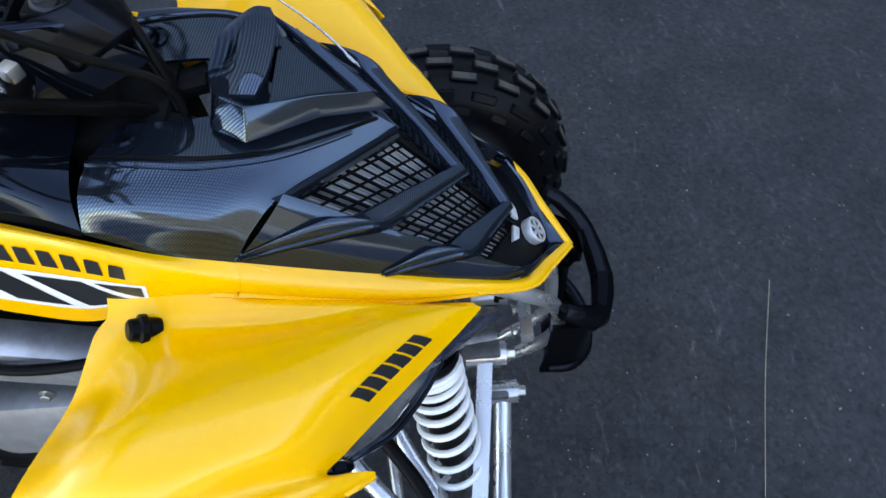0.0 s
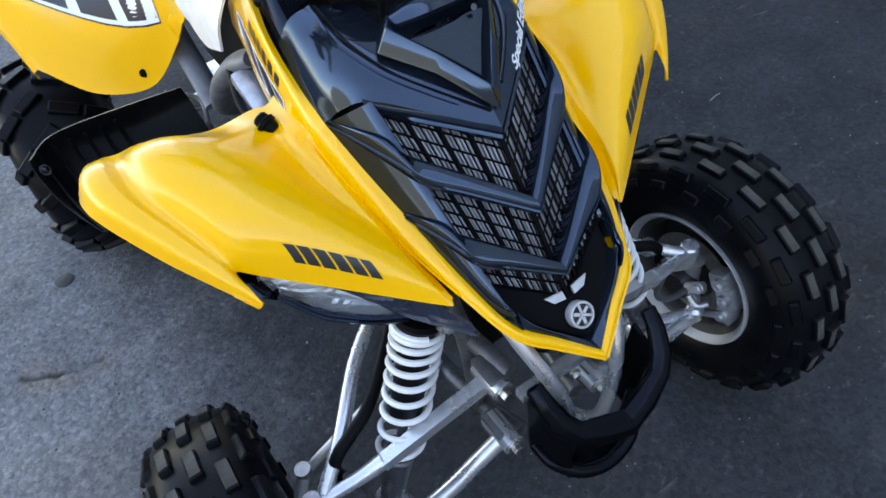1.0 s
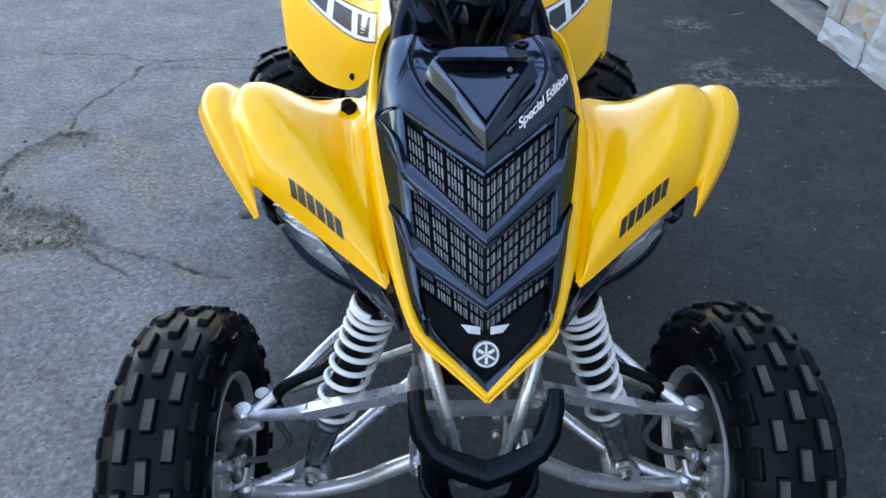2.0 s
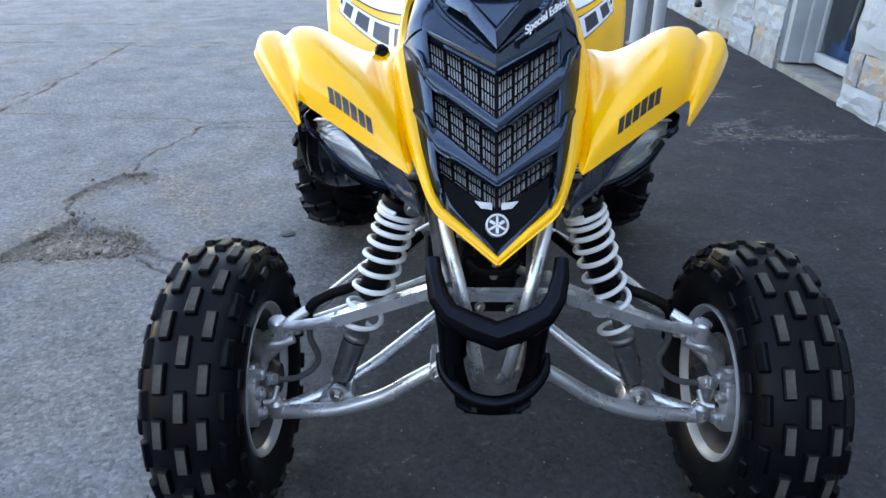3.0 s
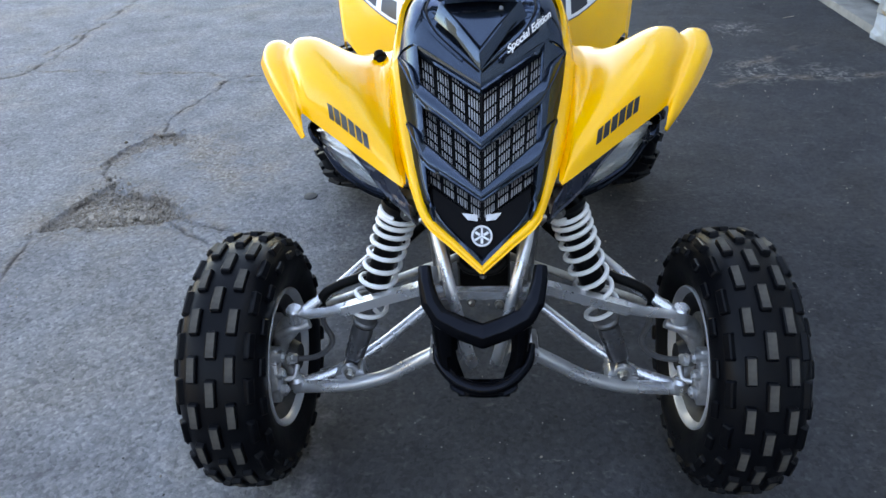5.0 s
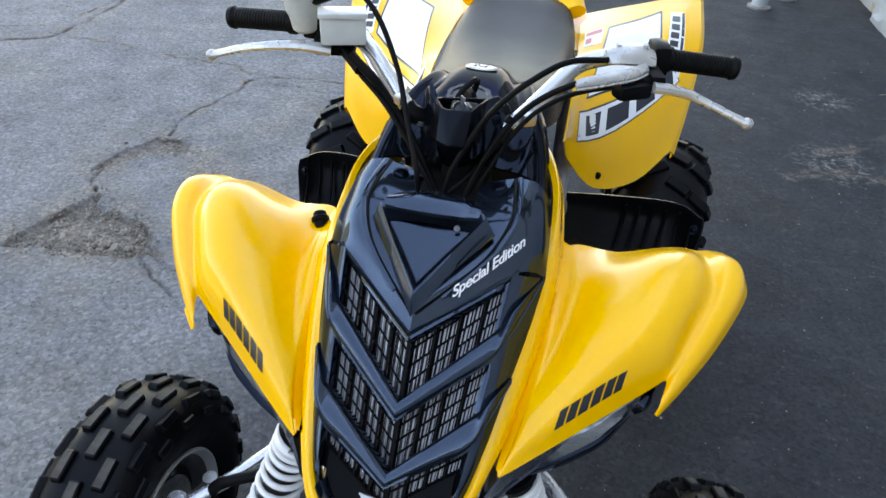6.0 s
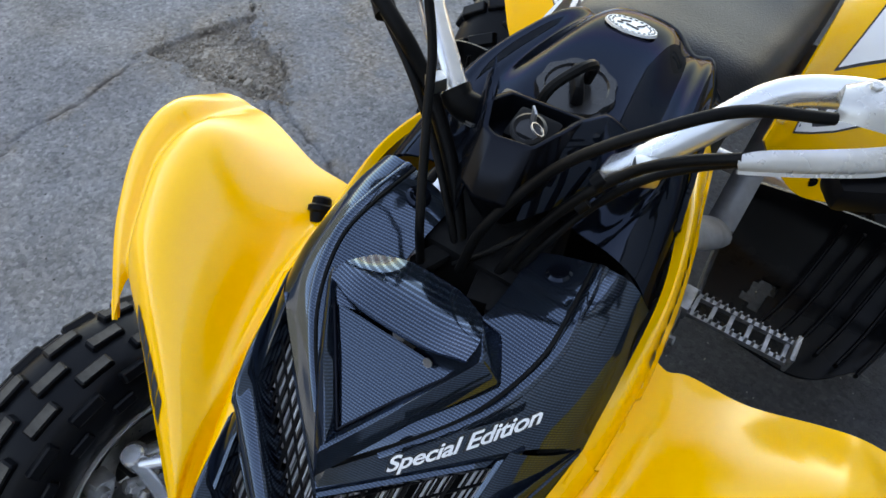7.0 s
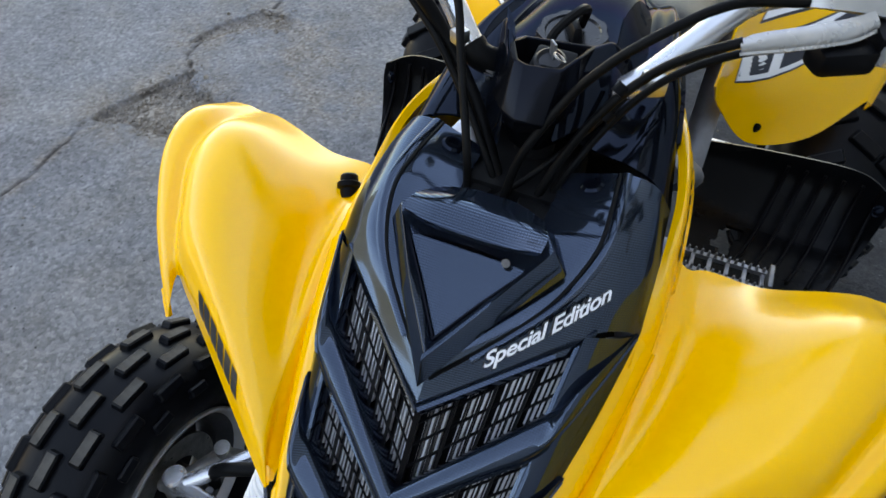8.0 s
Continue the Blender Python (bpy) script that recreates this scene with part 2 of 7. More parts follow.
    height = calc("MULTIPLY_ADD", lump, calc("MULTIPLY", proud, 0.28), calc("MULTIPLY_ADD", grit, calc("MULTIPLY", proud, 1.15), calc("MULTIPLY", fine, 0.20)))
    first = node(t, "ShaderNodeBump", Strength=0.5, Distance=0.03)
    t.links.new(mid, first.inputs["Height"])
    second = node(t, "ShaderNodeBump", Strength=0.9, Distance=0.011)
    t.links.new(height, second.inputs["Height"])
    t.links.new(first.outputs[0], second.inputs["Normal"])
    t.links.new(second.outputs[0], b.inputs["Normal"])
    return m


ASPHALT = asphalt_material()
SLAT = worn("radiator_slat", (0.55, 0.56, 0.57), (0.42, 0.42, 0.43), 0.4, 0.55, 60, metal=0.2)
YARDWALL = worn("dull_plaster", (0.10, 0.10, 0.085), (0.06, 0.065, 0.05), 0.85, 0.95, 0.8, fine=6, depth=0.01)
def masonry_material(name, one, two, bare, share, depth):
    """Painted rough stone in world-size grain, with the paint flaked off in blotches."""
    m, t, b = shader(name, one, 0.8, spec=0.3)
    at = t.nodes.new("ShaderNodeNewGeometry").outputs["Position"]
    n = node(t, "ShaderNodeTexNoise", Scale=5.0, Detail=8.0, Roughness=0.65)
    f = node(t, "ShaderNodeTexNoise", Scale=38.0, Detail=7.0, Roughness=0.7)
    w = node(t, "ShaderNodeTexNoise", Scale=7.5, Detail=9.0, Roughness=0.75)
    for k in (n, f, w):
        t.links.new(at, k.inputs["Vector"])
    paint = mixed(t, ramp(t, n.outputs["Fac"], [(0.35, grey(0)), (0.65, grey(1))]), one, two)
    tint = t.nodes.new("ShaderNodeObjectInfo")
    paint = mixed(t, ramp(t, tint.outputs["Random"], [(0.0, grey(0)), (1.0, grey(0.22))]), paint, tuple(c * 0.72 for c in one))
    t.links.new(mixed(t, ramp(t, w.outputs["Fac"], [(0.62 - share, grey(0)), (0.66 - share, grey(1))]), paint, bare), b.inputs["Base Color"])
    bump(t, b, f.outputs["Fac"], 0.9, depth)
    return m


STONE = masonry_material("painted_stone", (0.40, 0.44, 0.475), (0.35, 0.385, 0.415), (0.22, 0.21, 0.19), -0.10, 0.012)
STONEWORN = masonry_material("flaked_stone", (0.40, 0.44, 0.475), (0.35, 0.385, 0.415), (0.46, 0.38, 0.27), 0.06, 0.012)
FOOT = masonry_material("bare_footing", (0.36, 0.385, 0.40), (0.30, 0.315, 0.32), (0.40, 0.29, 0.19), 0.10, 0.012)
MORTAR = masonry_material("painted_mortar", (0.36, 0.395, 0.43), (0.32, 0.345, 0.37), (0.20, 0.19, 0.17), -0.06, 0.008)
FRAMEPAINT = worn("grey_frame_paint", (0.40, 0.44, 0.47), (0.34, 0.37, 0.39), 0.4, 0.6, 5, fine=80)
CONCRETE = worn("pale_concrete", (0.24, 0.235, 0.22), (0.15, 0.145, 0.135), 0.8, 0.95, 10, fine=120, depth=0.002)
PIPE = worn("painted_pipe", (0.15, 0.175, 0.20), (0.11, 0.12, 0.13), 0.4, 0.6, 20, fine=80)
BLUE = worn("blue_plastic", (0.02, 0.20, 0.55), (0.02, 0.16, 0.45), 0.4, 0.55, 20)
GUARD = worn("guard_plastic", (0.0022, 0.0024, 0.0030), (0.0036, 0.0038, 0.0044), 0.20, 0.34, 9, spec=0.07, fine=40, depth=0.001)
PEG = worn("grimy_shaded_alloy", (0.20, 0.20, 0.205), (0.10, 0.10, 0.10), 0.4, 0.6, 50, metal=0.7, fine=150)
PEGALLOY = worn("worn_alloy", (0.29, 0.29, 0.30), (0.16, 0.16, 0.16), 0.32, 0.5, 50, metal=0.7, fine=150)
TIMBER = worn("pale_timber", (0.45, 0.30, 0.15), (0.38, 0.24, 0.12), 0.5, 0.7, 6, fine=60)
# near-black, so the room's lack of light is in the colour; roof too
DARKROOM = worn("near_black_unlit", (0.012, 0.012, 0.013), (0.018, 0.018, 0.018), 0.8, 0.9, 3)
LEAF = worn("grass_blade", (0.07, 0.14, 0.02), (0.12, 0.17, 0.03), 0.6, 0.8, 3)


def glass_material():
    m, t, b = shader("door_glass", (0.55, 0.6, 0.62), 0.02)
    b.inputs["Transmission Weight"].default_value = 1.0
    b.inputs["IOR"].default_value = 1.45
    return m


GLASS = glass_material()


# ---- building tools ----
def part(name, bm, material, parent=None, label="", smooth=True):
    """Links a bmesh as one mesh object, under a thing or a part if one is given."""
    bmesh.ops.recalc_face_normals(bm, faces=bm.faces[:])
    me = bpy.data.meshes.new(name)
    bm.to_mesh(me)
    bm.free()
    for m in material if isinstance(material, (list, tuple)) else (material,):
        me.materials.append(m)
    if smooth:
        for p in me.polygons:
            p.use_smooth = True
        me.set_sharp_from_angle(angle=radians(38))
    ob = new(name, me)
    ob.parent = parent
    if label:
        tagged(ob, label)
    return ob


def empty(name, at=(0, 0, 0), parent=None):
    ob = new(name)
    ob.location = at
    ob.empty_display_size = 0.05
    ob.parent = parent
    return ob


def spline(p, t):
    """Catmull-Rom through the points p, t from 0 to 1."""
    n = len(p) - 1
    s = min(max(t, 0.0), 1.0) * n
    i = min(int(s), n - 1)
    f = s - i
    b, c = p[i], p[i + 1]
    a = p[i - 1] if i else 2 * b - c
    d = p[i + 2] if i + 2 <= n else 2 * c - b
    return 0.5 * (2 * b + (c - a) * f + (2 * a - 5 * b + 4 * c - d) * f * f + (3 * b - a - 3 * c + d) * f ** 3)


class Sheet:
    """A smooth surface through a grid of points; rows run with v, the points of a row with u."""

    def __init__(self, rows, side=1):
        self.rows = [[Vector((side * x, y, z)) for x, y, z in row] for row in rows]

    def at(self, u, v, lift=0.0):
        p = spline([spline(r, u) for r in self.rows], v)
        if lift:
            p = p + self.normal(u, v) * lift
        return p

    def normal(self, u, v):
        h = 0.01
        du = self.at(min(u + h, 1), v) - self.at(max(u - h, 0), v)
        dv = self.at(u, min(v + h, 1)) - self.at(u, max(v - h, 0))
        n = du.cross(dv).normalized()
        return n if n.z > 0 or (abs(n.z) < 0.2 and n.y < 0) else -n

    def add(self, bm, nu, nv, thick, mat=0):
        """Adds the surface as a plate of that thickness, with closed rims."""
        top = [[bm.verts.new(self.at(i / nu, j / nv)) for i in range(nu + 1)] for j in range(nv + 1)]
        low = [[bm.verts.new(self.at(i / nu, j / nv) - self.normal(i / nu, j / nv) * thick) for i in range(nu + 1)] for j in range(nv + 1)]
        for j in range(nv):
            for i in range(nu):
                for g, order in ((top, 1), (low, -1)):
                    f = bm.faces.new([g[j][i], g[j][i + 1], g[j + 1][i + 1], g[j + 1][i]][::order])
                    f.material_index = mat
        rim = [(0, i) for i in range(nu + 1)] + [(j, nu) for j in range(1, nv + 1)] + [(nv, i) for i in range(nu - 1, -1, -1)] + [(j, 0) for j in range(nv - 1, 0, -1)]
        for (a, b), (c, d) in zip(rim, rim[1:] + rim[:1]):
            f = bm.faces.new([top[a][b], low[a][b], low[c][d], top[c][d]])
            f.material_index = mat
        return self

    def decal(self, bm, corners, lift=0.0009, n=5, mat=0):
        """Adds a four-cornered patch, given in u and v, that lies on the surface."""
        g = []
        for j in range(n + 1):
            row = []
            for i in range(n + 1):
                (u0, v0), (u1, v1), (u2, v2), (u3, v3) = corners
                s, q = i / n, j / n
                u = (u0 * (1 - s) + u1 * s) * (1 - q) + (u3 * (1 - s) + u2 * s) * q
                v = (v0 * (1 - s) + v1 * s) * (1 - q) + (v3 * (1 - s) + v2 * s) * q
                row.append(bm.verts.new(self.at(u, v, lift)))
            g.append(row)
        for j in range(n):
            for i in range(n):
                f = bm.faces.new([g[j][i], g[j][i + 1], g[j + 1][i + 1], g[j + 1][i]])
                f.material_index = mat


def ring(bm, centre, normal, radius, n, flat=1.0, up=None):
    z = Vector(normal).normalized()
    x = z.orthogonal().normalized() if up is None else (Vector(up) - z * z.dot(Vector(up))).normalized()
    y = z.cross(x)
    return [bm.verts.new(Vector(centre) + radius * (math.cos(2 * math.pi * k / n) * x + flat * math.sin(2 * math.pi * k / n) * y)) for k in range(n)]


def bridge(bm, a, b, mat=0):
    n = len(a)
    for k in range(n):
        f = bm.faces.new([a[k], a[(k + 1) % n], b[(k + 1) % n], b[k]])
        f.material_index = mat


def tube(bm, points, radius, n=12, steps=8, flat=1.0, smooth=True, mat=0, twist=0.0):
    """Adds a round (or flattened) rod along a smooth curve; radius may be one number or one for each point."""
    pts = [Vector(p) for p in points]
    rad = [radius] * len(pts) if isinstance(radius, (int, float)) else radius
    total = (len(pts) - 1) * steps if smooth and len(pts) > 2 else len(pts) - 1
    line = [spline(pts, k / total) if smooth else pts[k] for k in range(total + 1)]
    rads = [float(np.interp(k / total, np.linspace(0, 1, len(pts)), rad)) for k in range(total + 1)]
    side, last = None, None
    for k, p in enumerate(line):
        way = (line[min(k + 1, total)] - line[max(k - 1, 0)]).normalized()
        if side is None:
            side = (way.orthogonal() if abs(way.z) > 0.95 else Vector((0, 0, 1))).normalized()
            side = (side - way * way.dot(side)).normalized()
            side = Matrix.Rotation(twist, 3, way) @ side
        else:
            side = (side - way * way.dot(side)).normalized()
        other = way.cross(side)
        now = [bm.verts.new(p + rads[k] * (math.cos(2 * math.pi * i / n + math.pi / n) * side + flat * math.sin(2 * math.pi * i / n + math.pi / n) * other)) for i in range(n)]
        if last:
            bridge(bm, last, now, mat)
        else:
            bm.faces.new(now[::-1]).material_index = mat
        last = now
    bm.faces.new(last).material_index = mat


def rod(bm, a, b, ra, rb=None, n=16, mat=0):
    tube(bm, (a, b), [ra, ra if rb is None else rb], n, 1, 1.0, False, mat)


def lathe(bm, profile, centre, axis, n=32, mat=0, closed=False):
    """Spins a profile of (along the axis, radius) round an axis."""
    c, w = Vector(centre), Vector(axis).normalized()
    rings = [ring(bm, c + w * h, w, max(r, 1e-4), n) for h, r in profile]
    for a, b in zip(rings, rings[1:]):
        bridge(bm, a, b, mat)
    if closed:
        bridge(bm, rings[-1], rings[0], mat)
    else:
        for r_ in (rings[0], rings[-1]):
            bm.faces.new(r_).material_index = mat


def block(bm, centre, size, turn=None, bevel=0.0, taper=1.0, mat=0, segs=2):
    """Adds a box of full size, turned by a 3x3 matrix, with bevelled edges and a top scaled by taper."""
    made = bmesh.ops.create_cube(bm, size=1.0)["verts"]
    m = turn if turn is not None else Matrix.Identity(3)
    for v in made:
        k = taper if v.co.z > 0 else 1.0
        v.co = Vector((v.co.x * size[0] * k, v.co.y * size[1] * k, v.co.z * size[2]))
    faces = {f for v in made for f in v.link_faces}
    if bevel:
        edges = list({e_ for v in made for e_ in v.link_edges})
        out = bmesh.ops.bevel(bm, geom=edges, offset=bevel, segments=segs, profile=0.6, affect="EDGES")
        made = list({v for f in out["faces"] for v in f.verts} | {v for v in made if v.is_valid})
        faces = {f for v in made for f in v.link_faces}
    for v in made:
        v.co = Vector(centre) + m @ v.co
    for f in faces:
        f.material_index = mat


def plate(bm, outline, way, thick, mat=0):
    """Adds a flat slab: a polygon pushed along a direction."""
    d = Vector(way).normalized() * thick
    a = [bm.verts.new(Vector(p)) for p in outline]
    b = [bm.verts.new(Vector(p) + d) for p in outline]
    bm.faces.new(a[::-1]).material_index = mat
    bm.faces.new(b).material_index = mat
    bridge(bm, a, b, mat)


def aim(way, up=(0, 0, 1)):
    """A turn whose z looks along a direction and whose x stays level to up."""
    z = Vector(way).normalized()
    x = Vector(up).cross(z)
    x = x.normalized() if x.length > 1e-4 else z.orthogonal().normalized()
    return Matrix((x, z.cross(x), z)).transposed()


def bolt(bm, at, way, r=0.006, h=0.006, mat=0):
    w = Vector(way).normalized()
    lathe(bm, [(0, r * 1.5), (h * 0.25, r * 1.5)], at, w, 14, mat)
    lathe(bm, [(h * 0.25, r), (h * 0.9, r), (h, r * 0.85)], at, w, 6, mat)


def flip(points, s):
    return [(s * x, y, z) for x, y, z in points]


# ---- the quad bike ----
quad = empty("quad_bike")
tagged(quad, "yellow and black sport quad bike parked on asphalt", "quad bike")

OUT = Vector((0, -0.79, 0.61))


def face(x, s, lift=0.0):
    """The nose's swept-back face: s runs down it from the hood's edge, x across."""
    mid = Vector((0, 0.033 - 0.106 * s, 0.815 - 0.145 * s))
    far = Vector((0.103 - 0.018 * s, 0.122 - 0.154 * s, 0.850 - 0.139 * s))
    k = abs(x) / 0.1
    p = mid + (far - mid) * k
    p.x = math.copysign(p.x, x) if x else 0.0
    return p + OUT * lift


TRIM_IN = [(0.144, 0.169, 0.815), (0.133, 0.105, 0.777), (0.119, 0.046, 0.738), (0.104, -0.020, 0.697), (0.082, -0.080, 0.654), (0.0425, -0.110, 0.626), (0.0, -0.1415, 0.5975)]
TRIM_OUT = [(0.160, 0.172, 0.792), (0.149, 0.100, 0.752), (0.133, 0.030, 0.713), (0.112, -0.034, 0.680), (0.086, -0.090, 0.642), (0.045, -0.119, 0.616), (0.0, -0.149, 0.589)]


def nose_trim():
    bm = bmesh.new()
    for s in (1, -1):
        crest = [((a[0] + b[0]) / 2 + 0.001, (a[1] + b[1]) / 2 - 0.003, (a[2] + b[2]) / 2 + 0.003) for a, b in zip(TRIM_IN, TRIM_OUT)]
        crest[-1] = (0.0, crest[-1][1], crest[-1][2])
        tuck = [(x - 0.012 if x else 0.0, y + 0.022, z - 0.012) for x, y, z in TRIM_OUT]
        Sheet([TRIM_IN, crest, TRIM_OUT, tuck], s).add(bm, 48, 10, 0.003)
    part("nose_trim", bm, YELLOW, quad, "glossy yellow pointed trim round the nose")


def hood():
    rows = [
        [(0.000, 0.033, 0.815), (0.052, 0.077, 0.834), (0.103, 0.122, 0.851), (0.128, 0.149, 0.838), (0.144, 0.169, 0.815)],
        [(0.000, 0.066, 0.845), (0.055, 0.108, 0.862), (0.101, 0.148, 0.872), (0.131, 0.178, 0.853), (0.143, 0.198, 0.822)],
        [(0.000, 0.120, 0.872), (0.055, 0.155, 0.880), (0.098, 0.185, 0.887), (0.128, 0.212, 0.868), (0.142, 0.229, 0.832)],
        [(0.036, 0.180, 0.882), (0.060, 0.205, 0.887), (0.096, 0.225, 0.893), (0.124, 0.246, 0.880), (0.138, 0.259, 0.846)],
        [(0.040, 0.262, 0.884), (0.062, 0.268, 0.888), (0.094, 0.272, 0.894), (0.118, 0.276, 0.886), (0.135, 0.282, 0.859)],
    ]
    bm = bmesh.new()
    halves = [Sheet(rows, s) for s in (1, -1)]
    for h in halves:
        h.add(bm, 26, 26, 0.004)
    body = part("hood", bm, CARBON, quad, "black carbon-look hood with a shiny woven pattern")
    # the rolled lip along the front V
    bm = bmesh.new()
    for s in (1, -1):
        lip = [face(s * x, 0.0) + Vector((0, 0.0, 0.001)) for x in (0, 0.03, 0.06, 0.09, 0.108)]
        low = [face(s * x, 0.07) - OUT * 0.012 for x in (0, 0.03, 0.06, 0.09, 0.108)]
        Sheet([[tuple(p) for p in lip], [tuple((a + b) / 2 + OUT * 0.003) for a, b in zip(lip, low)], [tuple(p) for p in low]]).add(bm, 12, 4, 0.003)
    part("hood_lip", bm, CARBON, body)
    for h, s in zip(halves, (1, -1)):
        bm = bmesh.new()
        p, n = h.at(0.29, 0.92, 0.0), h.normal(0.29, 0.92)
        lathe(bm, [(0, 0.0105), (0.002, 0.0105), (0.004, 0.008), (0.004, 0.005), (0.0015, 0.0045), (0.0015, 0.0005)], p, n, 20)
        part("bolt", bm, GLOSSY, body, "black hex socket bolt")
        # open joint between the cowl and its middle panel
        bm = bmesh.new()
        way = [Vector((u, v, 0)) for u, v in ((0.43, 1.0), (0.455, 0.75), (0.45, 0.50), (0.345, 0.29), (0.19, 0.185), (0.012, 0.115))]
        tube(bm, [h.at(q.x, q.y, -0.0004) for q in [spline(way, k / 40) for k in range(41)]], 0.0021, 6, 1, smooth=False)
        part("hood_joint", bm, RUBBER, body, "dark open joint in the hood")
        # rolled edge of the cowl outside the joint
        bm = bmesh.new()
        tube(bm, [h.at(q.x + 0.045, q.y, -0.0006) for q in [spline(way, k / 40) for k in range(38)]], 0.0030, 8, 1, 1.6, smooth=False)
        part("hood_edge", bm, CARBON, body)
    return body, halves


def scoop(body):
    base = [(0.0, 0.034, 0.838), (0.040, 0.090, 0.873), (0.076, 0.146, 0.886), (0.058, 0.178, 0.888), (0.0, 0.186, 0.888)]
    top = [(0.0, 0.048, 0.862), (0.034, 0.092, 0.893), (0.064, 0.140, 0.914), (0.048, 0.164, 0.914), (0.0, 0.172, 0.914)]
    inn = [(0.0, 0.062, 0.862), (0.026, 0.096, 0.884), (0.049, 0.124, 0.900), (0.030, 0.128, 0.902), (0.0, 0.128, 0.902)]
    bm = bmesh.new()
    for s in (1, -1):
        b, t, i = [[bm.verts.new(Vector((s * x, y, z))) for x, y, z in line] for line in (base, top, inn)]
        for k in range(4):
            bm.faces.new([b[k], b[k + 1], t[k + 1], t[k]])
            bm.faces.new([t[k], t[k + 1], i[k + 1], i[k]])
    bmesh.ops.remove_doubles(bm, verts=bm.verts[:], dist=0.0005)
    edges = [e_ for e_ in bm.edges if len(e_.link_faces) == 2]
    bmesh.ops.bevel(bm, geom=edges, offset=0.0022, segments=2, profile=0.5, affect="EDGES")
    made = part("scoop", bm, CARBON, body, "raised carbon-look air scoop")
    bm = bmesh.new()
    plate(bm, [(0.0, 0.064, 0.8615), (0.0505, 0.126, 0.8995), (-0.0505, 0.126, 0.8995)], (0, 0.5, -0.86), 0.003)
    panel = part("scoop_panel", bm, CARBON, made, "recessed triangular woven panel")
    bm = bmesh.new()
    for s in (1, -1):
        tube(bm, [(0.0, 0.0625, 0.8635), (s * 0.0265, 0.0955, 0.8855), (s * 0.050, 0.1240, 0.9015)], 0.0013, 8, 1, smooth=False)
    part("panel_edge", bm, SATIN, panel, "rounded edge of the panel")
    bm = bmesh.new()
    rows = [
        [(-0.056, 0.131, 0.918), (-0.025, 0.121, 0.922), (0.025, 0.121, 0.922), (0.056, 0.131, 0.918)],
        [(-0.056, 0.146, 0.920), (-0.025, 0.144, 0.927), (0.025, 0.144, 0.927), (0.056, 0.146, 0.920)],
        [(-0.046, 0.168, 0.913), (-0.02, 0.176, 0.915), (0.02, 0.176, 0.915), (0.046, 0.168, 0.913)],
    ]
    Sheet(rows).add(bm, 14, 10, 0.006)
    part("scoop_visor", bm, CARBON, made, "wedge-shaped visor over a dark slot")
    bm = bmesh.new()
    lathe(bm, [(0, 0.0034), (0.001, 0.0034), (0.001, 0.0026), (0.0005, 0.0022)], (0.033, 0.121, 0.906), (0, -0.85, 0.5), 20)
    emblem = part("badge", bm, PEG, made, "small round metal badge")
    bm = bmesh.new()
    lathe(bm, [(-0.001, 0.0024), (0.0004, 0.0024), (0.0005, 0.0002)], (0.033, 0.121, 0.906), (0, -0.85, 0.5), 20)
    part("badge_back", bm, DECALBLACK, emblem, "dark badge backing")


def lettering(body, halves):
    """The script on the hood: white letters with dark cores."""
    start, end = Vector((0.040, 0.064, 0.850)), Vector((0.113, 0.143, 0.884))
    x = (end - start).normalized()
    n = (halves[0].normal(0.5, 0.25) + halves[0].normal(0.75, 0.4)).normalized()
    y = n.cross(x).normalized()
    n = x.cross(y)
    turn = Matrix((x, y, n)).transposed().to_4x4()
    for grow, lift, mat, note in ((0.0011, 0.0040, DECALBLACK, "dark edge of the script"), (0.00022, 0.0046, DECALWHITE, "white slanted script")):
        curve = bpy.data.curves.new("script", "FONT")
        curve.body = "Special Edition"
        curve.size, curve.shear, curve.space_character = 0.0145, 0.6, 0.95
        curve.offset, curve.extrude = grow, 0.0002
        temp = bpy.data.objects.new("script", curve)
        scene.collection.objects.link(temp)
        bpy.context.view_layer.update()
        me = bpy.data.meshes.new_from_object(temp.evaluated_get(bpy.context.evaluated_depsgraph_get()))
        bpy.data.objects.remove(temp)
        wide = max(v.co.x for v in me.vertices)
        for v in me.vertices:
            q = Vector((v.co.x / wide * (end - start).length, v.co.y, v.co.z))
            flat = Vector(start) + turn.to_3x3() @ q
            v.co = flat + n * (lift + 0.0045 * math.sin(math.pi * min(max(v.co.x / wide, 0), 1)))
        me.materials.append(mat)
        ob = new("lettering", me)
        ob.parent = body
        tagged(ob, note)


BARS = (((0.445, 0.564), (0.315, 0.500), (0.235, 0.405), (0.142, 0.164, 0.821)), ((0.905, 1.000), (0.800, 1.000), (0.755, 0.900), (0.122, 0.052, 0.748)))


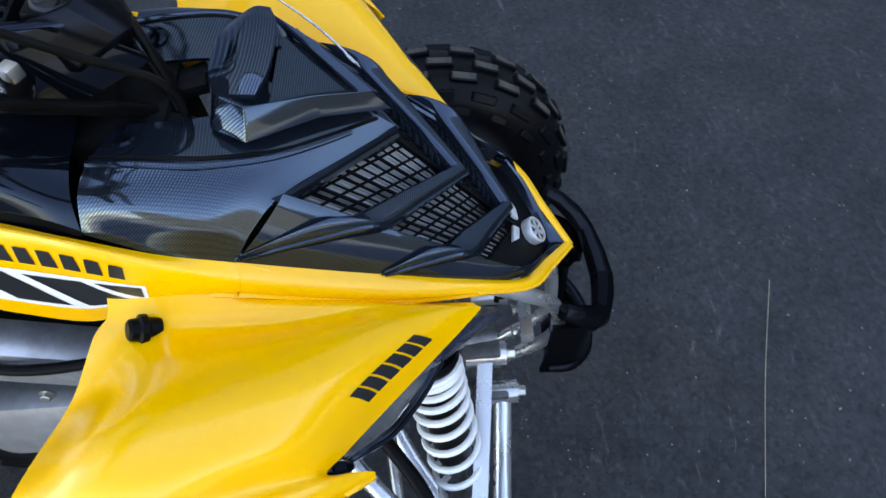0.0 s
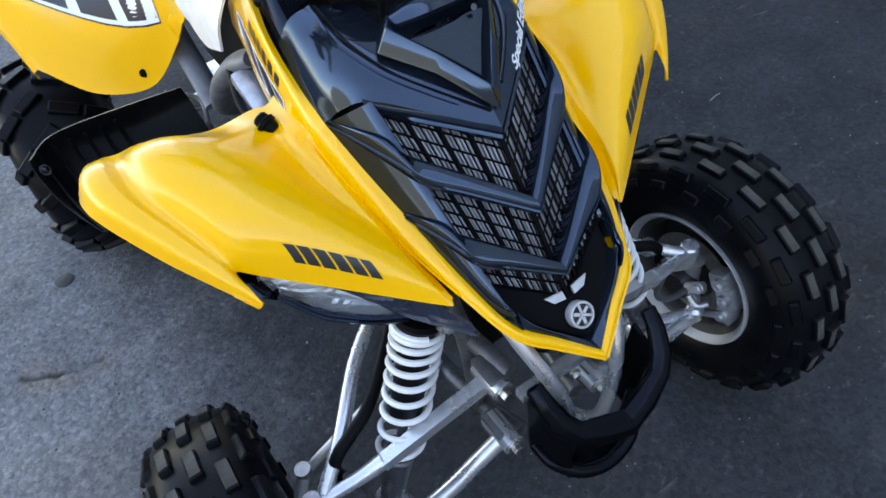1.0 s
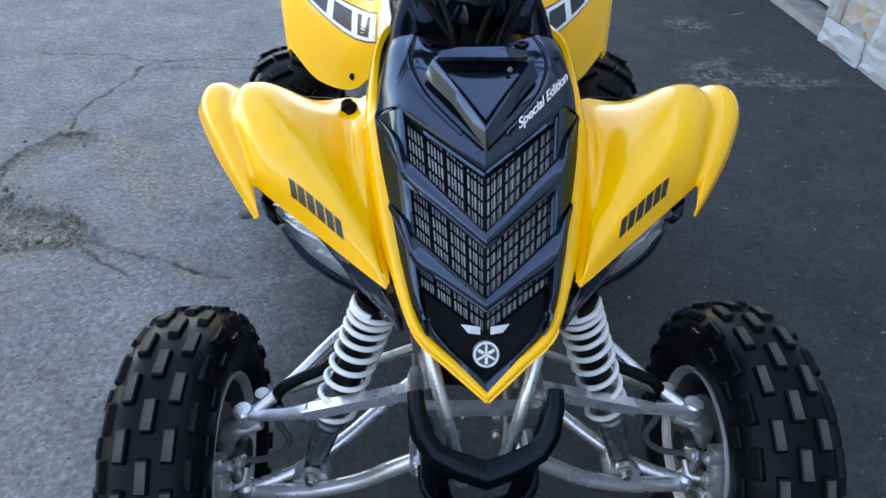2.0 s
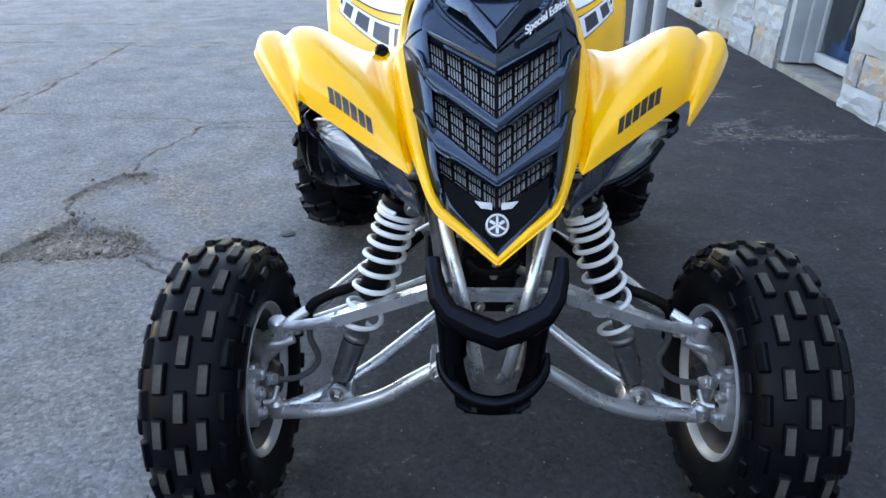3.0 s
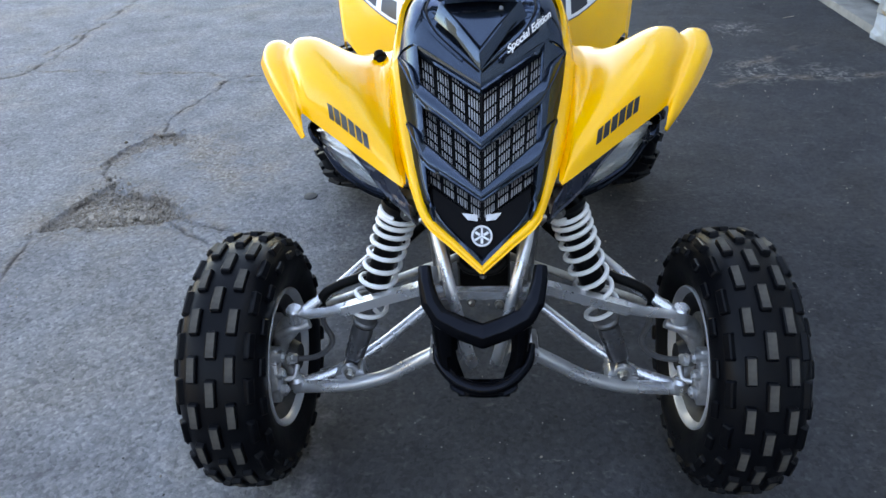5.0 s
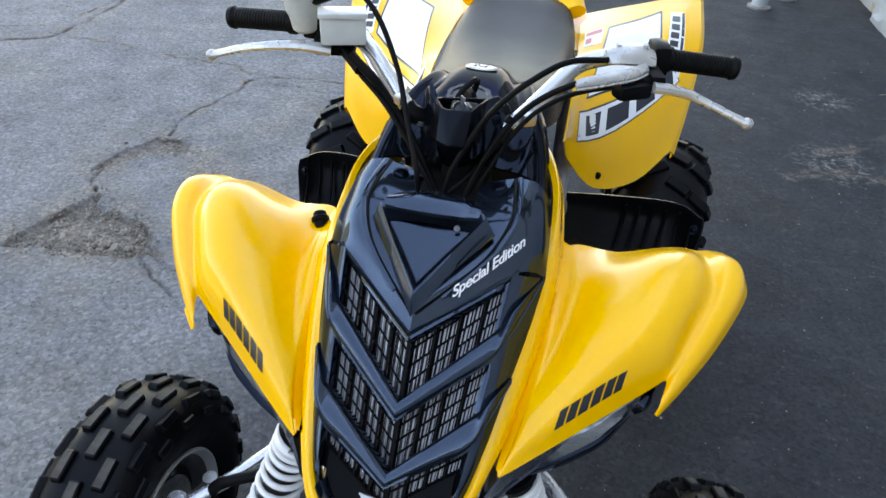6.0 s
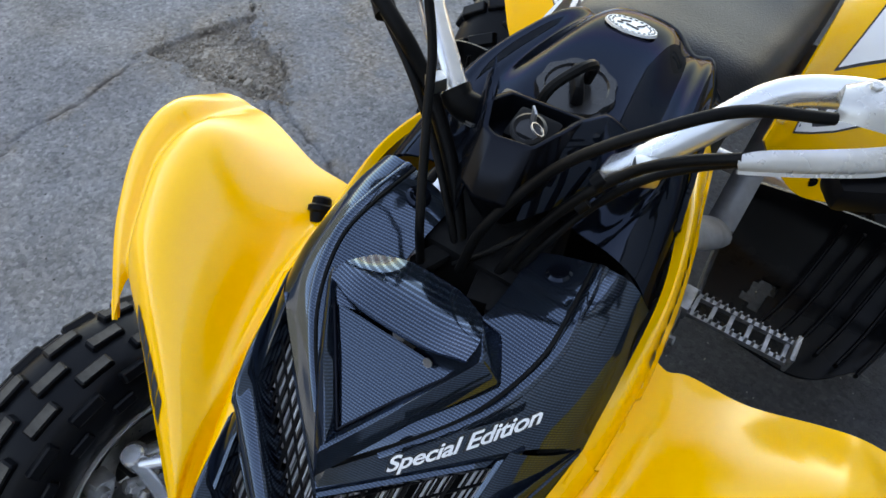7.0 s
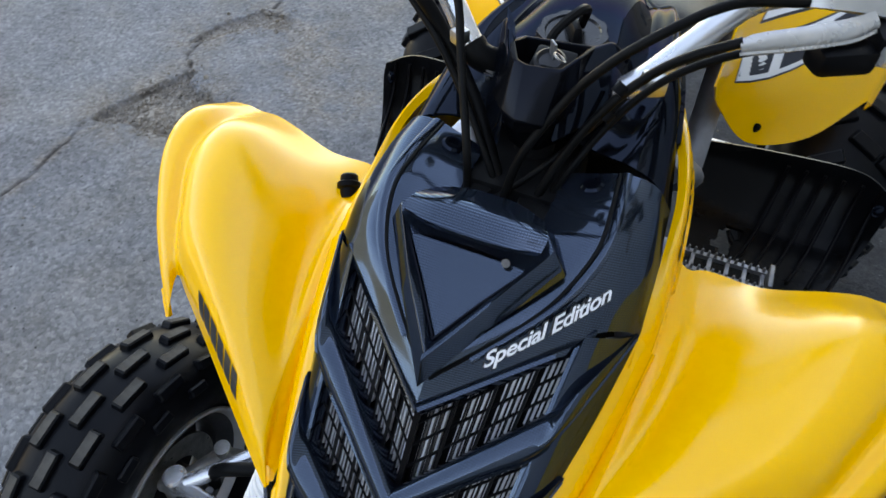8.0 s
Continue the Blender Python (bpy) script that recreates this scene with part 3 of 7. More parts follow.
def grille():
    for mid, side_, out, end in BARS:
        bm = bmesh.new()
        for s in (1, -1):
            rows = []
            for x in (0.0, 0.034, 0.068, 0.100, 0.116):
                if x <= 0.1:
                    k = x / 0.1
                    s0, s1 = mid[0] + (side_[0] - mid[0]) * k, mid[1] + (side_[1] - mid[1]) * k
                else:
                    s0, s1 = out
                w = s1 - s0
                rows.append([face(s * x, s0 + 0.02, -0.020), face(s * x, s0, 0.001), face(s * x, s0 + 0.25 * w, 0.008), face(s * x, s0 + 0.70 * w, 0.010), face(s * x, s1, 0.003), face(s * x, s1 - 0.01, -0.020)])
            tip = Vector((s * end[0], end[1], end[2]))
            rows.append([tip + (p - rows[-1][2]) * 0.12 - OUT * (0.002 if 0 < i < 5 else 0.008) for i, p in enumerate(rows[-1])])
            Sheet([[tuple(p) for p in r] for r in rows]).add(bm, 15, 28, 0.002)
        part("grille_bar", bm, CARBON, quad, "carbon-look chevron bar across the grille")
    # flanks beside the openings
    for s in (1, -1):
        bm = bmesh.new()
        rows = []
        for k in range(7):
            q = k / 6
            sv = 0.0 + 1.26 * q
            a = face(s * 0.099, sv, -0.018)
            b = face(s * 0.1015, sv, 0.001)
            c = spline([Vector((s * x, y, z)) for x, y, z in TRIM_IN], q * 0.72)
            rows.append([tuple(a), tuple(b), tuple((b + c) / 2 + OUT * 0.004 + Vector((s * 0.002, 0, 0))), tuple(c - OUT * 0.001)])
        Sheet(rows).add(bm, 10, 30, 0.003)
        part("nose_flank", bm, CARBON, quad, "carbon-look flank of the nose")
    bm = bmesh.new()
    for s in (1, -1):
        rows = [
            [tuple(face(s * 0.091, 1.285, -0.014)), tuple(face(s * 0.073, 1.365, -0.012)), tuple(face(s * 0.037, 1.430, -0.008)), tuple(face(0, 1.475, -0.006))],
            [tuple(face(s * 0.094, 1.295, 0.001)), tuple(face(s * 0.075, 1.385, 0.001)), tuple(face(s * 0.038, 1.450, 0.002)), tuple(face(0, 1.490, 0.002))],
            [(s * 0.088, -0.056, 0.670), (s * 0.074, -0.088, 0.648), (s * 0.037, -0.114, 0.622), (0, -0.141, 0.597)],
        ]
        Sheet(rows).add(bm, 20, 10, 0.003)
    part("nose_rim", bm, CARBON, quad, "carbon-look rim round the nose's point")
    # black plate that stands in for the shade of a deep recess
    bm = bmesh.new()
    for s in (1, -1):
        rows = [
            [tuple(face(s * 0.092, 1.13, -0.017)), tuple(face(s * 0.062, 1.15, -0.016)), tuple(face(s * 0.032, 1.165, -0.012)), tuple(face(0, 1.175, -0.010))],
            [tuple(face(s * 0.094, 1.31, -0.015)), tuple(face(s * 0.074, 1.39, -0.012)), tuple(face(s * 0.037, 1.45, -0.008)), tuple(face(0, 1.49, -0.005))],
        ]
        Sheet(rows).add(bm, 16, 6, 0.003)
    tip = part("nose_recess_fill", bm, BLACK, quad, "black pointed plate standing in for the dark recess below the grille")
    bm = bmesh.new()
    c = Vector((0, -0.1046, 0.6267))
    lathe(bm, [(-0.008, 0.0165), (0.003, 0.0165), (0.004, 0.0158), (0.004, 0.0136), (0.0022, 0.0132), (-0.008, 0.0132)], c, OUT, 40, 0, True)
    badge = part("badge", bm, BADGE, tip, "round bright metal badge")
    bm = bmesh.new()
    lathe(bm, [(-0.008, 0.0131), (0.0018, 0.0131)], c, OUT, 40)
    part("badge_back", bm, DECALBLACK, badge, "dark badge backing")
    bm = bmesh.new()
    x, y = Vector((1, 0, 0)), OUT.cross(Vector((1, 0, 0)))
    for k in range(3):
        a = math.radians(90 + 120 * k)
        w = x * math.cos(a) + y * math.sin(a)
        block(bm, c + w * 0.0065 + OUT * 0.0030, (0.0030, 0.0128, 0.0016), Matrix((OUT.cross(w).normalized(), w, OUT)).transposed(), 0.0002)
        a += math.radians(60)
        w = x * math.cos(a) + y * math.sin(a)
        block(bm, c + w * 0.0075 + OUT * 0.0029, (0.0040, 0.0085, 0.0014), Matrix((OUT.cross(w).normalized(), w, OUT)).transposed(), 0.0002)
    part("badge_spoke", bm, BADGE, badge, "bright spoke shapes")
    # the lattice and the radiator behind it
    slots = (((0.02, 0.475), (-0.03, 0.34)), ((0.54, 0.93), (0.48, 0.82)), ((0.98, 1.165), (0.98, 1.12)))
    half = 0.101

    def slot(x, q, lift):
        k = abs(x) / 0.1
        (a0, a1), (b0, b1) = span
        return face(x, a0 + (b0 - a0) * k + ((a1 - a0) + ((b1 - b0) - (a1 - a0)) * k) * q, lift)

    bm = bmesh.new()
    for span in slots:
        rungs = 4 if span[0][1] - span[0][0] > 0.3 else 2
        for k in range(rungs + 1):
            for side in (1, -1):
                tube(bm, [slot(side * x, k / rungs, -0.012) for x in (0.0, half)], 0.0014, 4, 1, smooth=False)
        for k in range(-12, 13):
            x = half * k / 12
            tube(bm, [slot(x, 0, -0.0125), slot(x, 1, -0.0125)], 0.0034 if k == 0 else 0.0019 if k % 3 == 0 else 0.0011, 4, 1, smooth=False)
    part("grille_mesh", bm, BLACK, quad, "black plastic lattice")
    bm = bmesh.new()
    for span in slots:
        for k in range(-24, 24):
            x = half * (k + 0.5) / 24
            if k % 6 == 0:
                continue
            a, b = slot(x, 0, -0.022), slot(x, 1, -0.022)
            d = Vector((0.00105, 0, 0))
            plate(bm, [a - d, a + d, b + d, b - d], -OUT, 0.006)
    core = part("radiator", bm, SLAT, quad)
    tagged(core, "dull silver radiator fins behind the lattice", kind="stuff")
    for s in (1, -1):
        bm = bmesh.new()
        plate(bm, [face(s * 0.008, 1.135, -0.007), face(s * 0.038, 1.205, -0.008), face(s * 0.027, 1.232, -0.007), face(s * 0.008, 1.190, -0.006)], -OUT, 0.003)
        part("radiator_tab", bm, SLAT, core, "pale tab above the badge")
    # plain near-black sheet set behind the fins
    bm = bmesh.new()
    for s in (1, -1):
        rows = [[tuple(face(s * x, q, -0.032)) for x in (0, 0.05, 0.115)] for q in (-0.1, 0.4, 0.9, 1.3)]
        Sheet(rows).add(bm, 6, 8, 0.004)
    part("radiator_backing", bm, ENGINE, core, "near-black sheet behind the fins")


def front_fender(s):
    main = [
        [(0.130, -0.032, 0.676), (0.185, 0.008, 0.698), (0.245, 0.053, 0.722), (0.286, 0.083, 0.739), (0.306, 0.097, 0.747)],
        [(0.142, -0.004, 0.708), (0.187, 0.026, 0.735), (0.246, 0.068, 0.766), (0.291, 0.096, 0.776), (0.311, 0.108, 0.766)],
        [(0.158, 0.055, 0.740), (0.199, 0.072, 0.772), (0.257, 0.104, 0.803), (0.303, 0.128, 0.806), (0.326, 0.142, 0.788)],
        [(0.181, 0.140, 0.766), (0.220, 0.152, 0.799), (0.277, 0.172, 0.828), (0.323, 0.188, 0.829), (0.350, 0.200, 0.812)],
        [(0.190, 0.222, 0.784), (0.237, 0.230, 0.806), (0.292, 0.240, 0.831), (0.330, 0.247, 0.831), (0.352, 0.258, 0.815)],
        [(0.190, 0.297, 0.785), (0.242, 0.306, 0.776), (0.296, 0.318, 0.785), (0.326, 0.324, 0.788), (0.352, 0.327, 0.785)],
    ]
    ear = [
        [(0.306, 0.097, 0.747), (0.302, 0.076, 0.735), (0.299, 0.063, 0.722), (0.303, 0.067, 0.715)],
        [(0.311, 0.108, 0.766), (0.318, 0.100, 0.761), (0.325, 0.095, 0.752), (0.331, 0.100, 0.738)],
        [(0.326, 0.142, 0.788), (0.340, 0.139, 0.789), (0.353, 0.137, 0.782), (0.364, 0.146, 0.764)],
        [(0.350, 0.200, 0.812), (0.366, 0.200, 0.815), (0.385, 0.200, 0.810), (0.398, 0.210, 0.788)],
        [(0.352, 0.258, 0.815), (0.372, 0.262, 0.823), (0.394, 0.256, 0.819), (0.408, 0.246, 0.794)],
        [(0.352, 0.327, 0.785), (0.371, 0.325, 0.790), (0.391, 0.313, 0.794), (0.407, 0.287, 0.784)],
    ]
    flat = [
        [(0.121, -0.027, 0.678), (0.126, -0.030, 0.678)],
        [(0.126, 0.018, 0.694), (0.137, 0.006, 0.703)],
        [(0.134, 0.082, 0.730), (0.149, 0.066, 0.739)],
        [(0.146, 0.160, 0.776), (0.166, 0.150, 0.775)],
        [(0.155, 0.212, 0.797), (0.173, 0.214, 0.789)],
        [(0.156, 0.286, 0.800), (0.172, 0.288, 0.788)],
    ]
    bm = bmesh.new()
    top = Sheet([f_ + m_ + e_[1:] for f_, m_, e_ in zip(flat, main, ear)], s).add(bm, 72, 50, 0.003)
    body = part("front_fender", bm, YELLOW, quad, "glossy yellow front fender with a winged edge")
    # six slanted dark blocks of the maker's mark
    for k in range(6):
        bm = bmesh.new()
        a = 0.225 + 0.052 * k
        u0, u1 = a, a + 0.043
        v0, v1 = 0.124, 0.228
        top.decal(bm, [((2 + 4 * u) / 9, v) for u, v in ((u0, v0), (u1, v0), (u1 + 0.006, v1), (u0 + 0.006, v1))], 0.0008, 4)
        part("decal_mark", bm, DECALBLACK, body, "dark block mark")
    return top


def side_panel(s):
    rows = [
        [(0.1435, 0.145, 0.800), (0.1435, 0.172, 0.8145), (0.142, 0.230, 0.832), (0.137, 0.300, 0.862), (0.120, 0.370, 0.872), (0.103, 0.440, 0.862), (0.086, 0.540, 0.828)],
        [(0.1525, 0.148, 0.790), (0.154, 0.178, 0.806), (0.152, 0.236, 0.834), (0.146, 0.302, 0.866), (0.132, 0.372, 0.874), (0.115, 0.442, 0.862), (0.099, 0.542, 0.826)],
        [(0.1560, 0.150, 0.780), (0.159, 0.185, 0.796), (0.159, 0.245, 0.811), (0.154, 0.306, 0.828), (0.142, 0.376, 0.836), (0.127, 0.446, 0.830), (0.112, 0.545, 0.800)],
        [(0.1545, 0.155, 0.770), (0.158, 0.195, 0.787), (0.161, 0.250, 0.786), (0.156, 0.320, 0.756), (0.146, 0.390, 0.764), (0.132, 0.455, 0.772), (0.116, 0.550, 0.765)],
    ]
    bm = bmesh.new()
    sh = Sheet(rows, s).add(bm, 40, 14, 0.003)
    body = part("side_panel", bm, YELLOW, quad, "yellow tank side panel with black and white stripes")
    for k in range(6):
        bm = bmesh.new()
        a = 0.375 + 0.044 * k
        sh.decal(bm, [(a, 0.60), (a + 0.033, 0.60), (a + 0.028, 0.46), (a + 0.002, 0.46)], 0.0008, 3)
        part("decal_mark", bm, DECALBLACK, body, "dark block mark")
    bm = bmesh.new()
    sh.decal(bm, [(0.335, 0.90), (0.86, 0.90), (0.86, 0.66), (0.335, 0.66)], 0.0006, 14)
    part("stripe", bm, DECALWHITE, body, "white stripe")
    for a, b in ((0.345, 0.345), (0.425, 0.545), (0.585, 0.70), (0.74, 0.80)):
        bm = bmesh.new()
        if a == b:
            sh.decal(bm, [(a, 0.84), (a + 0.004, 0.84), (a + 0.105, 0.69), (a, 0.69)], 0.0010, 6)
        else:
            sh.decal(bm, [(a - 0.06, 0.875), (b - 0.06, 0.875), (b + 0.05, 0.69), (a + 0.05, 0.69)], 0.0010, 8)
        part("stripe_block", bm, DECALBLACK, body, "black slanted block")
    if s > 0:
        return
    # rubber knob where the fender meets the panel
    bm = bmesh.new()
    c = Vector((s * 0.184, 0.246, 0.784))
    w = Vector((s * 0.35, 0.75, 0.55)).normalized()
    lathe(bm, [(-0.006, 0.009), (0.004, 0.010), (0.006, 0.0130), (0.011, 0.0130), (0.013, 0.010), (0.019, 0.0095), (0.021, 0.0075)], c, w, 20)
    part("rubber_stop", bm, BLACK, quad, "black rubber stop on the fender's edge")


def tank():
    half = [
        [(0.136, 0.283, 0.856), (0.116, 0.285, 0.881), (0.090, 0.288, 0.891), (0.066, 0.290, 0.893), (0.035, 0.293, 0.896), (0.0, 0.295, 0.897)],
        [(0.122, 0.360, 0.872), (0.114, 0.361, 0.908), (0.096, 0.364, 0.931), (0.074, 0.366, 0.926), (0.040, 0.369, 0.941), (0.0, 0.372, 0.945)],
        [(0.105, 0.445, 0.862), (0.101, 0.448, 0.906), (0.085, 0.452, 0.936), (0.064, 0.455, 0.930), (0.036, 0.458, 0.950), (0.0, 0.460, 0.954)],
        [(0.092, 0.535, 0.832), (0.089, 0.537, 0.881), (0.073, 0.540, 0.916), (0.053, 0.542, 0.913), (0.030, 0.545, 0.930), (0.0, 0.546, 0.934)],
        [(0.080, 0.590, 0.795), (0.071, 0.595, 0.840), (0.056, 0.598, 0.862), (0.040, 0.601, 0.866), (0.020, 0.604, 0.873), (0.0, 0.606, 0.875)],
    ]
    rows = [r + [(-x, y, z) for x, y, z in r[-2::-1]] for r in half]
    bm = bmesh.new()
    sh = Sheet(rows).add(bm, 60, 36, 0.004)
    body = part("tank_cover", bm, GLOSSY, quad, "glossy black tank cover")
    bm = bmesh.new()
    c, n = sh.at(0.5, 0.57, 0.0), sh.normal(0.5, 0.57)
    rings = [ring(bm, c + n * h, n, r, 40, 0.56, (1, 0, 0)) for h, r in ((0.0004, 0.0252), (0.0026, 0.0242), (0.0026, 0.0230), (0.0018, 0.0226), (0.0018, 0.0180), (0.0027, 0.0174))]
    for q, (a, b) in enumerate(zip(rings, rings[1:])):
        bridge(bm, a, b, 1 if q in (2, 3) else 0)
    bm.faces.new(rings[-1])
    badge = part("badge", bm, (BADGE, DECALBLACK), body, "oval bright badge with a dark ring")
    side = Vector((1, 0, 0))
    side = (side - n * n.dot(side)).normalized()
    over = n.cross(side)
    bm = bmesh.new()
    for k in range(22):
        a = 2 * math.pi * k / 22
        w = side * math.cos(a) * 0.0203 + over * math.sin(a) * 0.0113
        block(bm, c + n * 0.0024 + w, (0.0022, 0.0026, 0.0010), aim(n), 0.0)
    part("badge_dashes", bm, BADGE, badge, "ring of bright dashes")
    bm = bmesh.new()
    for x, y, L, turn in ((-0.007, 0.003, 0.010, 0.5), (0.002, -0.003, 0.013, -0.2), (0.008, 0.003, 0.008, 0.9), (-0.010, -0.003, 0.006, 0.2)):
        block(bm, c + n * 0.0031 + side * x + over * y, (L, 0.0018, 0.0010), Matrix((side, over, n)).transposed() @ Matrix.Rotation(turn, 3, "Z"), 0.0003)
    part("badge_mark", bm, DECALBLACK, badge, "dark raised marks")
    bm = bmesh.new()
    c = Vector((-0.001, 0.381, 0.944))
    up = Vector((0, -0.1, 1)).normalized()
    rings = []
    for h, r, wave in ((-0.006, 0.034, 0.0), (0.004, 0.034, 0.0012), (0.0085, 0.0325, 0.0012), (0.0085, 0.027, 0.0), (0.0065, 0.0255, 0.0), (0.0065, 0.012, 0.0)):
        rings.append([bm.verts.new(c + up * h + Vector((math.cos(a), math.sin(a), 0.1 * math.sin(a))) * (r + wave * math.cos(9 * a))) for a in [2 * math.pi * k / 54 for k in range(54)]])
    for a, b in zip(rings, rings[1:]):
        bridge(bm, a, b)
    bm.faces.new(rings[-1])
    cap = part("fuel_cap", bm, worn("cap_grey", (0.012, 0.012, 0.014), (0.020, 0.020, 0.021), 0.18, 0.32, 30, spec=0.35), quad, "black fluted fuel cap")
    bm = bmesh.new()
    block(bm, c + up * 0.013, (0.012, 0.046, 0.015), Matrix.Rotation(0.5, 3, "Z"), 0.004, 0.7)
    part("cap_grip", bm, BLACK, cap)
    bm = bmesh.new()
    tube(bm, [(0.004, 0.388, 0.955), (0.008, 0.384, 0.974), (0.002, 0.366, 0.978), (-0.012, 0.345, 0.962), (-0.014, 0.325, 0.93)], 0.0045, 8, 8)
    part("vent_hose", bm, RUBBER, quad, "black breather hose")


def dash():
    """The steering cover with its two horns, the ignition and the key."""
    bm = bmesh.new()
    # a leaning tower with a sunken tray in its top
    rim = [(-0.019, 0.257, 0.987), (-0.008, 0.251, 0.988), (0.022, 0.257, 0.988), (0.030, 0.279, 0.989), (0.036, 0.315, 0.982), (-0.030, 0.318, 0.974), (-0.034, 0.290, 0.984)]
    low = [(-0.018, 0.232, 0.955), (-0.004, 0.226, 0.952), (0.018, 0.232, 0.950), (0.036, 0.270, 0.940), (0.042, 0.325, 0.930), (-0.044, 0.325, 0.930), (-0.038, 0.265, 0.945)]
    foot = [(-0.014, 0.248, 0.915), (-0.002, 0.244, 0.912), (0.014, 0.248, 0.912), (0.028, 0.280, 0.905), (0.036, 0.330, 0.895), (-0.038, 0.330, 0.895), (-0.028, 0.280, 0.905)]
    mid = Vector((0.002, 0.284, 0.984))
    inner = [mid + (Vector(p) - mid) * 0.86 for p in rim]
    deep = [mid + (Vector(p) - mid) * 0.80 - Vector((0, 0, 0.022)) for p in rim]
    levels = [[bm.verts.new(p) for p in ring_] for ring_ in (foot, low, rim, inner, deep)]
    for a_, b_ in zip(levels, levels[1:]):
        bridge(bm, a_, b_)
    bm.faces.new(levels[-1])
    bmesh.ops.bevel(bm, geom=bm.edges[:], offset=0.0018, segments=2, profile=0.6, affect="EDGES")
    cover = part("dash_cover", bm, SATIN, quad, "black plastic steering cover")
    for name, pts in (
        ("dash_horn", [(-0.050, 0.318, 0.990), (-0.041, 0.310, 0.992), (-0.030, 0.296, 0.986), (-0.024, 0.262, 0.980), (-0.014, 0.222, 0.940), (-0.012, 0.214, 0.926), (-0.044, 0.270, 0.915), (-0.064, 0.335, 0.930), (-0.054, 0.350, 0.950)]),
        ("dash_block", [(0.046, 0.330, 0.982), (0.028, 0.298, 0.986), (0.024, 0.272, 0.976), (0.062, 0.345, 0.962), (0.056, 0.290, 0.930), (0.024, 0.236, 0.925), (0.074, 0.352, 0.930), (0.032, 0.350, 0.962), (0.054, 0.310, 0.965)]),
    ):
        bm = bmesh.new()
        bmesh.ops.convex_hull(bm, input=[bm.verts.new(p) for p in pts])
        bmesh.ops.dissolve_limit(bm, angle_limit=radians(9), verts=bm.verts[:], edges=bm.edges[:])
        bmesh.ops.bevel(bm, geom=bm.edges[:], offset=0.004, segments=3, profile=0.5, affect="EDGES")
        part(name, bm, GLOSSY, cover, "smooth black plastic wedge")
    bm = bmesh.new()
    block(bm, (0.006, 0.290, 0.966), (0.036, 0.030, 0.022), Matrix.Rotation(0.2, 3, "X"), 0.004)
    part("lock_housing", bm, BLACK, cover)
    bm = bmesh.new()
    lathe(bm, [(0, 0.0135), (0.010, 0.0135), (0.012, 0.011), (0.009, 0.009), (0.009, 0.0005)], (0.004, 0.287, 0.968), (0, -0.3, 1), 24)
    lock = part("ignition", bm, DARKSTEEL, cover)
    bm = bmesh.new()
    block(bm, (0.004, 0.290, 0.984), (0.0022, 0.010, 0.014), Matrix.Rotation(0.7, 3, "Z"), 0.001)
    lathe(bm, [(-0.0007, 0.0062), (0.0007, 0.0062), (0.0007, 0.0052), (-0.0007, 0.0052)], (0.013, 0.279, 0.985), (0.5, 0.3, 0.8), 20, closed=True)
    part("key", bm, PEGALLOY, lock, "steel key on a ring")
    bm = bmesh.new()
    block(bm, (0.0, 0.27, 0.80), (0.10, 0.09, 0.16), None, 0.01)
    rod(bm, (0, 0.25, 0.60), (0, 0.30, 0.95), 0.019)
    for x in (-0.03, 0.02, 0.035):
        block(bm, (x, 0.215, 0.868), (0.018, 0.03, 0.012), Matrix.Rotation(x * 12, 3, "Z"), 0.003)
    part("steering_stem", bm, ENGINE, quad)


